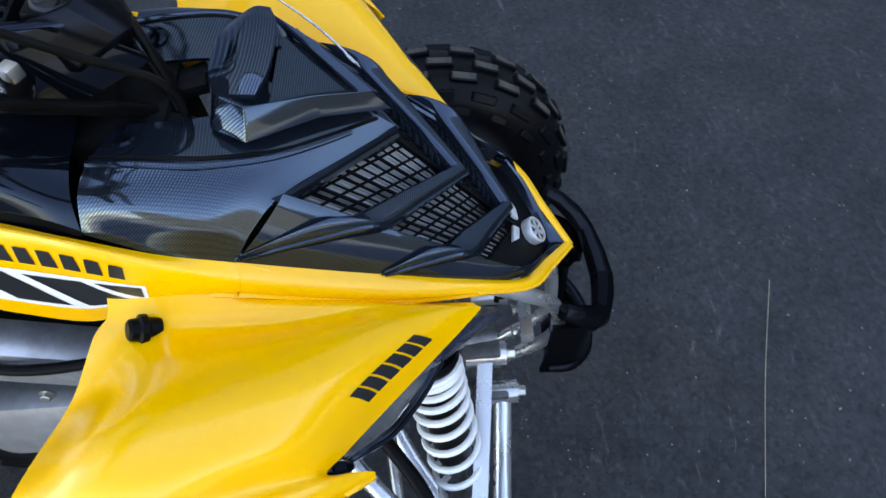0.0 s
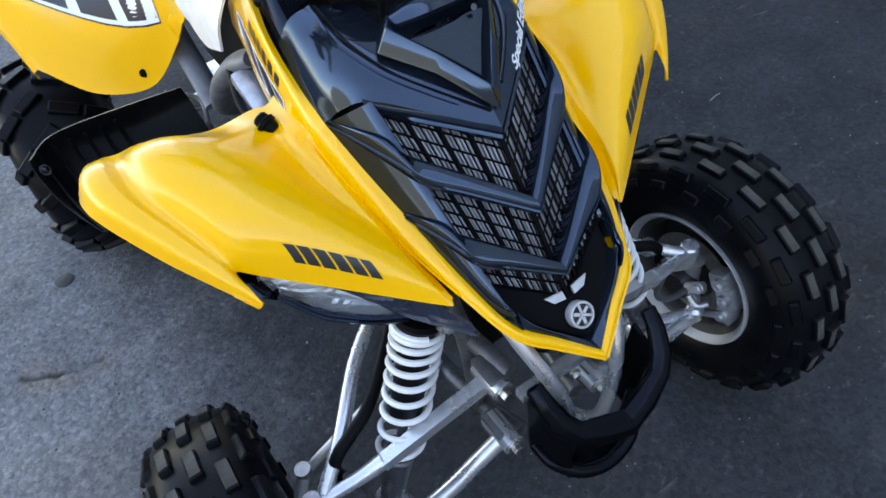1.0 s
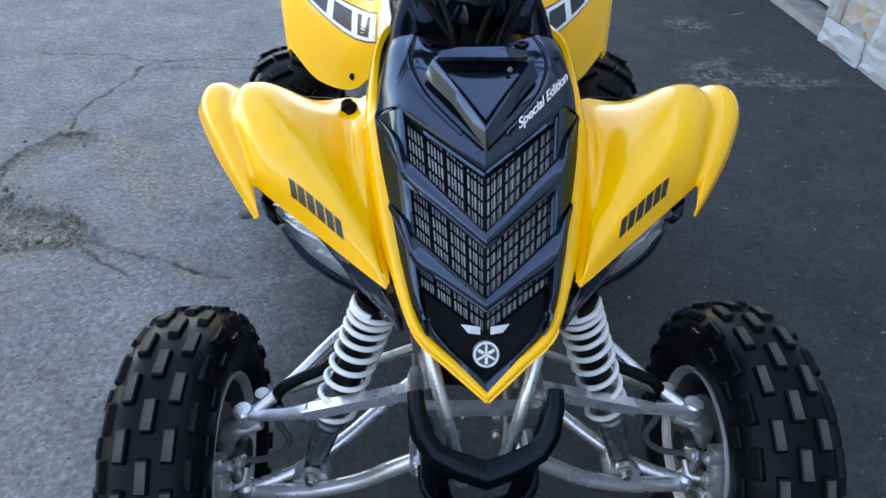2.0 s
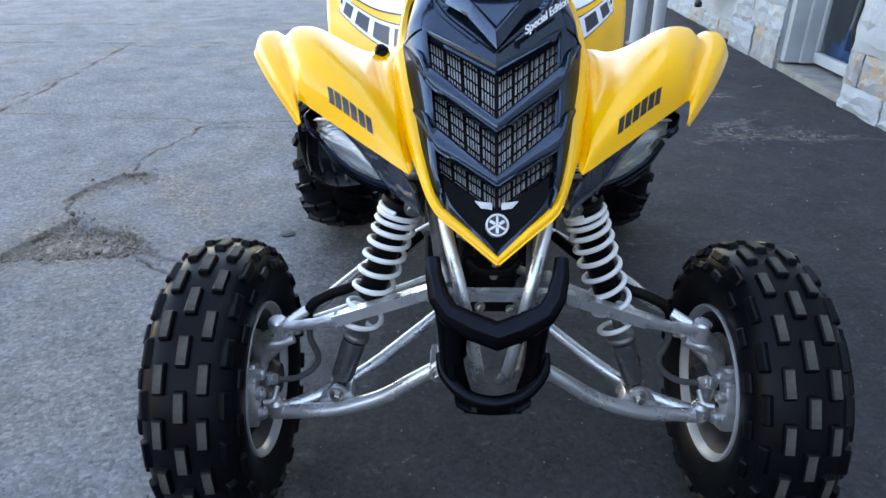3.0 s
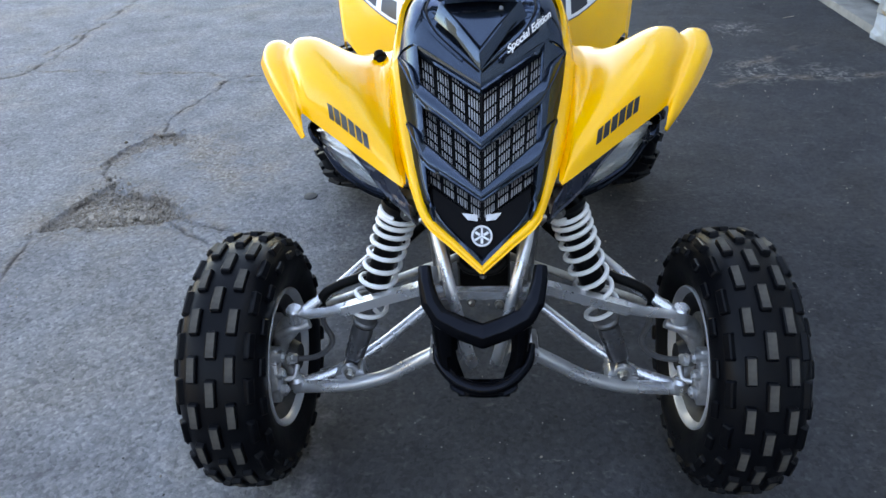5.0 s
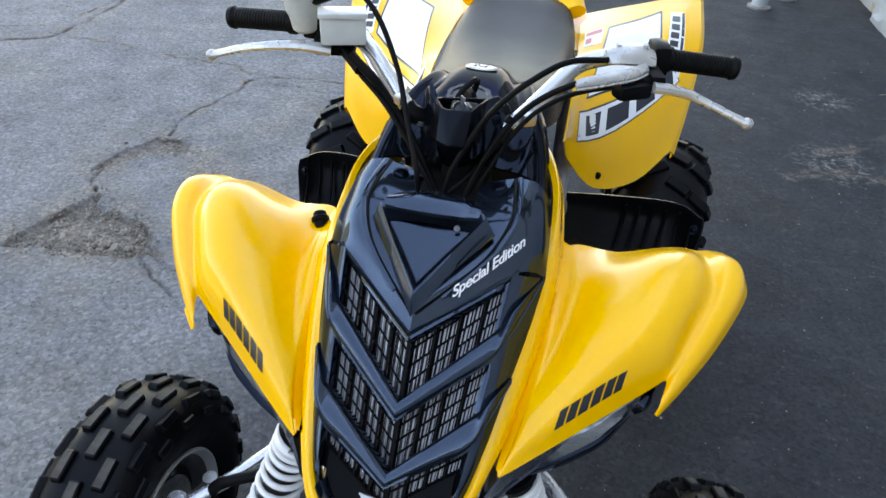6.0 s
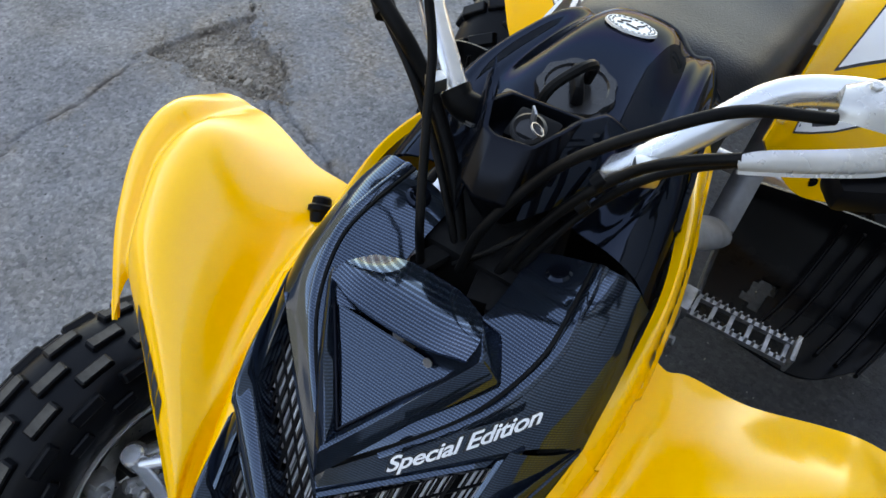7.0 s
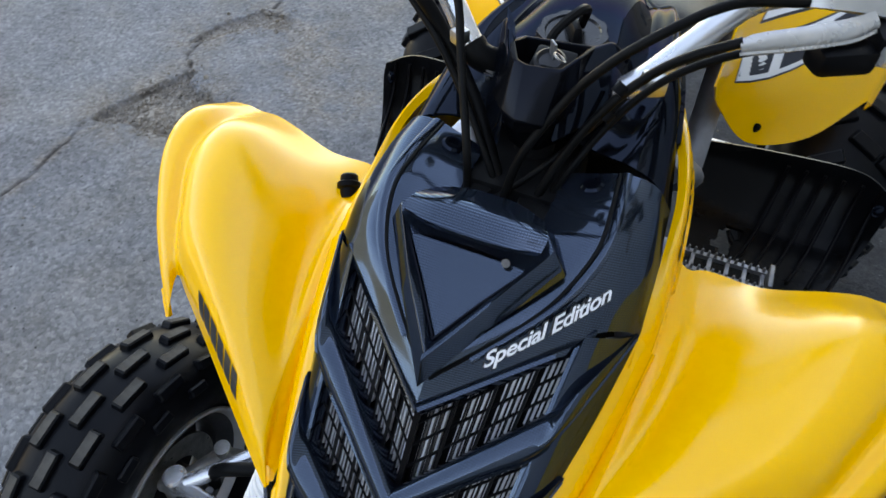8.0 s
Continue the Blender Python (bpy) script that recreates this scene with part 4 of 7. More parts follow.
def handlebar():
    left = [(-0.02, 0.326, 0.940), (-0.062, 0.308, 0.946), (-0.102, 0.326, 0.984), (-0.136, 0.348, 1.016), (-0.172, 0.360, 1.030), (-0.215, 0.364, 1.034), (-0.34, 0.372, 1.027)]
    right = [(0.02, 0.330, 0.940), (0.062, 0.318, 0.944), (0.104, 0.344, 0.982), (0.138, 0.374, 1.014), (0.172, 0.388, 1.026), (0.215, 0.396, 1.030), (0.34, 0.426, 1.020)]
    bar = empty("handlebar", (0, 0.32, 0.96), quad)
    at = Matrix.Translation((0, -0.32, -0.96))

    def piece(name, bm, mat, label=""):
        bmesh.ops.transform(bm, matrix=at, verts=bm.verts[:])
        return part(name, bm, mat, bar, label)

    bm = bmesh.new()
    tube(bm, left[::-1] + right, 0.0112, 16, 8)
    piece("bar", bm, SILVER, "silver bent tube")
    bm = bmesh.new()
    tube(bm, [(-0.018, 0.326, 0.940), (-0.045, 0.315, 0.941), (-0.066, 0.308, 0.949), (-0.076, 0.311, 0.957)], 0.0132, 14, 6)
    piece("bar_sleeve", bm, RUBBER, "black sleeve on the bar")
    for p, q in (((-0.348, 0.373, 1.026), (-0.245, 0.361, 1.035)), ((0.352, 0.430, 1.018), (0.252, 0.406, 1.028))):
        bm = bmesh.new()
        a, b = Vector(p), Vector(q)
        n = 18
        prof = [(0, 0.010), (0.002, 0.0150), (0.008, 0.0160), (0.011, 0.0140)]
        L = (b - a).length
        for k in range(n):
            h = 0.014 + (L - 0.024) * k / n
            prof += [(h, 0.0132), (h + 0.0015, 0.0142), (h + 0.0035, 0.0142), (h + 0.0045, 0.0132)]
        prof += [(L - 0.008, 0.017), (L, 0.017), (L, 0.010)]
        lathe(bm, prof, a, b - a, 20)
        piece("grip", bm, RUBBER, "ribbed black rubber grip")
    # left: front brake lever, perch, two fluid reservoirs
    bm = bmesh.new()
    tube(bm, [(-0.180, 0.316, 1.020), (-0.218, 0.306, 1.025), (-0.260, 0.300, 1.022), (-0.300, 0.304, 1.012), (-0.332, 0.306, 1.001), (-0.345, 0.306, 0.997)], [0.0082, 0.0072, 0.0060, 0.0055, 0.0048, 0.005], 10, 8, 1.5)
    bmesh.ops.create_icosphere(bm, subdivisions=2, radius=0.0078, matrix=Matrix.Translation((-0.348, 0.306, 0.996)))
    piece("brake_lever", bm, WHITELEVER, "pale alloy brake lever")
    bm = bmesh.new()
    block(bm, (-0.180, 0.335, 1.022), (0.055, 0.040, 0.022), Matrix.Rotation(0.2, 3, "Z"), 0.006)
    tube(bm, [(-0.165, 0.325, 1.020), (-0.150, 0.312, 1.014), (-0.135, 0.300, 1.005)], 0.009, 12, 6)
    piece("lever_perch", bm, BLACK)
    bm = bmesh.new()
    block(bm, (-0.163, 0.318, 1.050), (0.058, 0.042, 0.034), Matrix.Rotation(0.35, 3, "Z") @ Matrix.Rotation(-0.1, 3, "X"), 0.004)
    block(bm, (-0.163, 0.318, 1.070), (0.062, 0.046, 0.007), Matrix.Rotation(0.35, 3, "Z") @ Matrix.Rotation(-0.1, 3, "X"), 0.0025)
    piece("fluid_reservoir", bm, RESERVOIR, "cloudy square brake fluid reservoir")
    bm = bmesh.new()
    lathe(bm, [(0, 0.015), (0.004, 0.019), (0.022, 0.021), (0.030, 0.024), (0.046, 0.025), (0.047, 0.028), (0.056, 0.028), (0.058, 0.025)], (-0.226, 0.352, 1.030), (-0.05, -0.1, 1), 28)
    piece("fluid_cup", bm, RESERVOIR, "cloudy round reservoir with a lid")
    bm = bmesh.new()
    rod(bm, (-0.206, 0.338, 1.076), (-0.172, 0.322, 1.092), 0.0075, 0.0065)
    block(bm, (-0.216, 0.362, 1.036), (0.03, 0.036, 0.034), None, 0.006)
    piece("switch_box", bm, BLACK)
    # right: hand lever, pale perch with its spoon-shaped guard, throttle housing
    bm = bmesh.new()
    tube(bm, [(0.236, 0.326, 1.020), (0.262, 0.334, 1.016), (0.286, 0.340, 1.010), (0.310, 0.336, 1.003), (0.336, 0.328, 0.996), (0.355, 0.322, 0.991)], [0.0070, 0.0068, 0.0060, 0.0052, 0.0046, 0.0050], 10, 8, 1.4)
    bmesh.ops.create_icosphere(bm, subdivisions=2, radius=0.0080, matrix=Matrix.Translation((0.358, 0.321, 0.990)))
    piece("hand_lever", bm, WHITELEVER, "pale alloy hand lever with a ball end")
    bm = bmesh.new()
    rows = [
        [(0.139, 0.281, 1.033), (0.141, 0.277, 1.031), (0.143, 0.276, 1.027), (0.142, 0.279, 1.024)],
        [(0.150, 0.290, 1.036), (0.154, 0.284, 1.033), (0.156, 0.283, 1.028), (0.155, 0.286, 1.024)],
        [(0.176, 0.308, 1.038), (0.181, 0.302, 1.035), (0.183, 0.300, 1.029), (0.182, 0.304, 1.025)],
        [(0.205, 0.330, 1.040), (0.210, 0.322, 1.037), (0.213, 0.321, 1.031), (0.212, 0.326, 1.026)],
        [(0.224, 0.352, 1.040), (0.228, 0.345, 1.037), (0.230, 0.344, 1.032), (0.229, 0.348, 1.028)],
    ]
    Sheet(rows).add(bm, 8, 24, 0.0022)
    piece("lever_guard", bm, WHITELEVER, "pale spoon-shaped guard plate")
    bm = bmesh.new()
    rows = [
        [(0.172, 0.372, 1.036), (0.173, 0.366, 1.047), (0.175, 0.350, 1.046), (0.176, 0.344, 1.036)],
        [(0.186, 0.380, 1.040), (0.188, 0.372, 1.053), (0.190, 0.352, 1.051), (0.191, 0.344, 1.038)],
        [(0.212, 0.390, 1.041), (0.214, 0.382, 1.053), (0.217, 0.358, 1.051), (0.218, 0.349, 1.038)],
        [(0.233, 0.394, 1.036), (0.235, 0.387, 1.045), (0.237, 0.364, 1.044), (0.238, 0.356, 1.035)],
    ]
    Sheet(rows).add(bm, 10, 14, 0.012)
    for x, y in ((0.188, 0.364), (0.222, 0.374)):
        bolt(bm, (x, y, 1.051), (0.05, -0.15, 1), 0.0036, 0.005)
    piece("lever_perch", bm, WHITELEVER, "pale cast lever perch")
    bm = bmesh.new()
    block(bm, (0.243, 0.402, 1.030), (0.026, 0.044, 0.044), Matrix.Rotation(0.2, 3, "Z"), 0.010)
    piece("throttle_housing", bm, BLACK)
    bm = bmesh.new()
    block(bm, (0.212, 0.324, 1.014), (0.046, 0.026, 0.020), Matrix.Rotation(0.55, 3, "Z"), 0.006)
    piece("lever_pivot", bm, BLACK, "black lever pivot")
    bm = bmesh.new()
    block(bm, (0.236, 0.354, 1.022), (0.020, 0.052, 0.022), Matrix.Rotation(0.25, 3, "Z"), 0.006)
    piece("thumb_lever", bm, BLACK, "black thumb throttle lever")
    for x, y in ((-0.034, 0.322), (0.034, 0.324)):
        bm = bmesh.new()
        block(bm, (x, y, 0.944), (0.020, 0.032, 0.030), None, 0.005)
        piece("bar_clamp", bm, DARKSTEEL)
    bm = bmesh.new()
    block(bm, (0.088, 0.312, 0.962), (0.020, 0.018, 0.018), Matrix.Rotation(0.5, 3, "Z"), 0.004)
    piece("cable_clip", bm, STEEL)
    bm = bmesh.new()
    block(bm, (-0.078, 0.286, 0.978), (0.012, 0.014, 0.012), Matrix.Rotation(-0.5, 3, "Z"), 0.002)
    piece("cable_clip", bm, STEEL)


def cables():
    for pts, r, note in (
        ([(-0.172, 0.322, 1.092), (-0.146, 0.320, 1.100), (-0.112, 0.306, 1.074), (-0.081, 0.283, 1.020), (-0.062, 0.252, 0.978), (-0.036, 0.208, 0.920), (-0.033, 0.206, 0.872)], 0.0036, "thin black cable arching over the bar"),
        ([(-0.150, 0.303, 1.022), (-0.121, 0.298, 1.000), (-0.105, 0.298, 0.980), (-0.082, 0.292, 0.950), (-0.050, 0.272, 0.915), (-0.018, 0.240, 0.875)], 0.0066, "thick black brake hose"),
        ([(-0.138, 0.306, 0.996), (-0.100, 0.288, 0.968), (-0.064, 0.268, 0.930), (-0.032, 0.244, 0.895), (-0.010, 0.228, 0.862)], 0.0034, "thin black cable"),
        ([(0.176, 0.330, 1.046), (0.128, 0.296, 1.050), (0.087, 0.266, 1.032), (0.054, 0.254, 1.002), (0.030, 0.246, 0.968), (0.006, 0.228, 0.920), (-0.004, 0.218, 0.872)], 0.0040, "black throttle cable"),
        ([(0.142, 0.282, 1.031), (0.112, 0.278, 1.014), (0.086, 0.274, 0.992), (0.060, 0.262, 0.960), (0.038, 0.246, 0.918), (0.022, 0.230, 0.872)], 0.0040, "black cable"),
        ([(0.196, 0.350, 1.006), (0.140, 0.310, 1.004), (0.098, 0.290, 0.982), (0.068, 0.274, 0.945), (0.046, 0.250, 0.905), (0.032, 0.236, 0.870)], 0.0034, "black cable"),
        ([(0.070, 0.300, 0.950), (0.040, 0.262, 0.918), (0.012, 0.236, 0.890), (-0.012, 0.222, 0.868)], 0.0026, "thin black wire"),
    ):
        bm = bmesh.new()
        tube(bm, pts, r, 10, 10)
        part("cable", bm, RUBBER, quad, note)
    for p in ((0.066, 0.266, 0.974), (0.060, 0.262, 0.950)):
        bm = bmesh.new()
        rod(bm, p, (p[0] + 0.004, p[1] + 0.005, p[2] + 0.006), 0.0062)
        part("cable_tie", bm, BLACK, quad)


def seat():
    rows = []
    for y, z, w, drop in ((0.575, 0.855, 0.085, 0.05), (0.620, 0.872, 0.115, 0.07), (0.70, 0.862, 0.128, 0.08), (0.80, 0.848, 0.135, 0.08), (0.92, 0.842, 0.142, 0.08), (1.06, 0.850, 0.142, 0.08), (1.18, 0.862, 0.125, 0.08), (1.24, 0.845, 0.09, 0.06)):
        rows.append([(-w, y, z - drop), (-w * 0.93, y, z - 0.022), (-w * 0.55, y, z - 0.003), (0, y, z), (w * 0.55, y, z - 0.003), (w * 0.93, y, z - 0.022), (w, y, z - drop)])
    bm = bmesh.new()
    Sheet(rows).add(bm, 28, 36, 0.012)
    part("seat", bm, VINYL, quad, "black vinyl saddle with a fine grain")
    bm = bmesh.new()
    tube(bm, [(-0.10, 0.575, 0.80), (-0.075, 0.585, 0.855), (0, 0.590, 0.872), (0.075, 0.585, 0.855), (0.10, 0.575, 0.80)], 0.006, 8, 8)
    part("seat_edge", bm, BLACK, quad)


def rear_fender(s):
    rows = [
        [(0.148, 0.700, 0.735), (0.166, 0.800, 0.640), (0.235, 0.862, 0.545), (0.330, 0.930, 0.538), (0.405, 1.010, 0.588)],
        [(0.150, 0.790, 0.780), (0.188, 0.850, 0.708), (0.262, 0.915, 0.660), (0.348, 0.985, 0.650), (0.418, 1.065, 0.662)],
        [(0.150, 0.900, 0.800), (0.204, 0.950, 0.778), (0.282, 1.000, 0.750), (0.362, 1.060, 0.742), (0.427, 1.120, 0.738)],
        [(0.148, 1.060, 0.805), (0.214, 1.090, 0.812), (0.292, 1.130, 0.806), (0.372, 1.170, 0.808), (0.436, 1.210, 0.806)],
        [(0.146, 1.280, 0.800), (0.222, 1.300, 0.818), (0.305, 1.340, 0.830), (0.385, 1.390, 0.840), (0.446, 1.440, 0.846)],
    ]
    bm = bmesh.new()
    sh = Sheet(rows, s).add(bm, 34, 34, 0.003)
    lip = [[r[-1] for r in rows], [(r[-1][0] + 0.010, r[-1][1] + 0.012, r[-1][2] - 0.012) for r in rows], [(r[-1][0] + 0.008, r[-1][1] + 0.03, r[-1][2] - 0.035) for r in rows]]
    Sheet(lip, s).add(bm, 30, 5, 0.003)
    body = part("rear_fender", bm, YELLOW, quad, "yellow rear fender with white panel and block stripes")
    # block stripe from the low inner corner outward and up
    def across(q, w):
        return (0.27 + 0.59 * q - w * (0.09 + 0.01 * q), 0.15 + 0.33 * q + w * (0.13 - 0.04 * q))

    def strip(q0, q1, w0, w1, slant, material, name, label, lift):
        bm = bmesh.new()
        sh.decal(bm, [across(q0, w0), across(q1, w0), across(q1 + slant, w1), across(q0 + slant, w1)], lift, 8)
        part(name, bm, material, body, label)

    strip(-0.06, 1.02, -0.06, 1.06, 0.0, DECALBLACK, "stripe_edge", "thin dark outline", 0.0005)
    strip(-0.05, 1.01, 0.0, 1.0, 0.0, DECALWHITE, "stripe", "white stripe", 0.0009)
    for q0, q1 in ((-0.04, 0.20), (0.27, 0.49), (0.56, 0.74), (0.81, 0.95)):
        strip(q0, q1, 0.14, 0.86, 0.05, DECALNAVY, "stripe_block", "navy slanted block", 0.0013)
    bm = bmesh.new()
    sh.decal(bm, [(0.18, 0.355), (0.67, 0.575), (0.63, 0.92), (0.24, 0.84)], 0.0005, 10)
    part("panel_edge", bm, DECALBLACK, body, "thin black outline")
    bm = bmesh.new()
    sh.decal(bm, [(0.19, 0.372), (0.655, 0.582), (0.618, 0.905), (0.25, 0.825)], 0.0010, 10)
    part("panel_decal", bm, DECALWHITE, body, "large white panel")
    bm = bmesh.new()
    sh.decal(bm, [(0.70, 0.575), (0.86, 0.50), (0.83, 0.88), (0.70, 0.90)], 0.0005, 8)
    part("mark_band", bm, DECALWHITE, body, "pale band behind dark marks")
    for k in range(6):
        bm = bmesh.new()
        v0 = 0.60 + 0.048 * k
        sh.decal(bm, [(0.715, v0), (0.785, v0 - 0.012), (0.785, v0 + 0.022), (0.715, v0 + 0.034)], 0.0010, 3)
        part("decal_mark", bm, DECALBLACK, body, "dark block mark")
    bm = bmesh.new()
    sh.decal(bm, [(0.815, 0.545), (0.845, 0.53), (0.825, 0.88), (0.80, 0.88)], 0.0010, 6)
    part("stripe", bm, DECALNAVY, body, "thin navy stripe")
    bm = bmesh.new()
    bolt(bm, sh.at(0.49, 0.055, 0.0), sh.normal(0.49, 0.055) + Vector((0, -0.6, 0)), 0.006, 0.005)
    part("bolt", bm, BLACK, body)
    if s > 0:
        bm = bmesh.new()
        sh.decal(bm, [(0.05, 0.70), (0.20, 0.72), (0.20, 0.84), (0.05, 0.82)], 0.0008, 4, 0)
        sh.decal(bm, [(0.06, 0.785), (0.19, 0.80), (0.19, 0.83), (0.06, 0.812)], 0.0012, 4, 1)
        sh.decal(bm, [(0.06, 0.72), (0.11, 0.727), (0.11, 0.77), (0.06, 0.762)], 0.0012, 4, 1)
        part("warning_label", bm, (DECALWHITE, DECALRED), body, "small white and red warning label")


def tail():
    bm = bmesh.new()
    rows = [[(-0.15, 1.05, 0.79), (0, 1.05, 0.80), (0.15, 1.05, 0.79)], [(-0.16, 1.25, 0.805), (0, 1.25, 0.82), (0.16, 1.25, 0.805)], [(-0.13, 1.46, 0.82), (0, 1.48, 0.835), (0.13, 1.46, 0.82)]]
    Sheet(rows).add(bm, 16, 16, 0.004)
    for s in (1, -1):
        tube(bm, flip([(0.13, 1.18, 0.835), (0.10, 1.24, 0.86), (0.07, 1.34, 0.862), (0.05, 1.44, 0.845)], s), [0.02, 0.028, 0.028, 0.02], 12, 6, 1.4)
    part("tail_cover", bm, YELLOW, quad, "yellow tail cover behind the seat")
    bm = bmesh.new()
    tube(bm, [(-0.10, 1.26, 0.80), (-0.105, 1.42, 0.845), (-0.095, 1.55, 0.865), (-0.06, 1.585, 0.868), (0.06, 1.585, 0.868), (0.095, 1.55, 0.865), (0.105, 1.42, 0.845), (0.10, 1.26, 0.80)], 0.010, 12, 8)
    part("grab_bar", bm, SILVER, quad, "silver tubular grab bar")


def headlight(s):
    rows = [
        [(0.286, 0.102, 0.714), (0.262, 0.084, 0.718), (0.232, 0.072, 0.713), (0.196, 0.042, 0.679), (0.163, 0.016, 0.645)],
        [(0.281, 0.092, 0.701), (0.258, 0.068, 0.692), (0.226, 0.050, 0.682), (0.192, 0.030, 0.660), (0.162, 0.011, 0.642)],
        [(0.272, 0.094, 0.689), (0.246, 0.063, 0.668), (0.222, 0.047, 0.655), (0.194, 0.031, 0.645), (0.160, 0.014, 0.639)],
    ]
    lamp = empty("headlight", (0, 0, 0), quad)
    bm = bmesh.new()
    Sheet(rows, s).add(bm, 20, 10, 0.003)
    lens = part("lens", bm, LENS, lamp, "clear headlight lens")
    lens.visible_shadow = False
    bm = bmesh.new()
    back = [[(x - 0.002, y + 0.012, z - 0.002) for x, y, z in r] for r in rows]
    deep = [[(x, y + 0.014 * math.sin(math.pi * i / 4), z) for i, (x, y, z) in enumerate(r)] for r in back]
    Sheet([rows[0], deep[0], deep[1], deep[2], rows[2]], s).add(bm, 20, 14, 0.002)
    part("reflector", bm, REFLECTOR, lamp, "bright faceted reflector")
    # black housing round and below the lens
    bm = bmesh.new()
    low = rows[2]
    shell = [low, [(x + 0.002, y - 0.004, z - 0.003) for x, y, z in low], [(x + 0.003, y - 0.002, z - 0.009) for x, y, z in low], [(x + 0.002, y + 0.004, z - 0.012) for x, y, z in low], [(x + 0.001, y + 0.004, z - 0.018) for x, y, z in low], [(x - 0.006, y + 0.060, z - 0.016) for x, y, z in low]]
    Sheet(shell, s).add(bm, 20, 10, 0.003)
    edge = [rows[i][0] for i in range(3)]
    Sheet([edge, [(x + 0.010, y - 0.002, z) for x, y, z in edge], [(x + 0.016, y + 0.03, z + 0.004) for x, y, z in edge], [(x - 0.01, y + 0.12, z + 0.01) for x, y, z in edge]], s).add(bm, 6, 8, 0.003)
    part("housing", bm, GLOSSY, lamp, "black headlight housing")
    # dark pointed cheek between lamp and nose
    bm = bmesh.new()
    rows = [
        [(0.232, 0.066, 0.718), (0.184, 0.020, 0.696), (0.146, -0.008, 0.678), (0.115, -0.050, 0.652)],
        [(0.232, 0.060, 0.712), (0.192, 0.026, 0.682), (0.154, -0.002, 0.654), (0.108, -0.054, 0.624)],
        [(0.230, 0.064, 0.709), (0.194, 0.034, 0.676), (0.160, 0.006, 0.640), (0.104, -0.036, 0.608)],
        [(0.226, 0.082, 0.706), (0.190, 0.052, 0.672), (0.156, 0.030, 0.630), (0.108, 0.000, 0.600)],
    ]
    Sheet(rows, s).add(bm, 20, 16, 0.003)
    part("cheek_cover", bm, NAVY, quad, "black pointed cheek beside the nose")


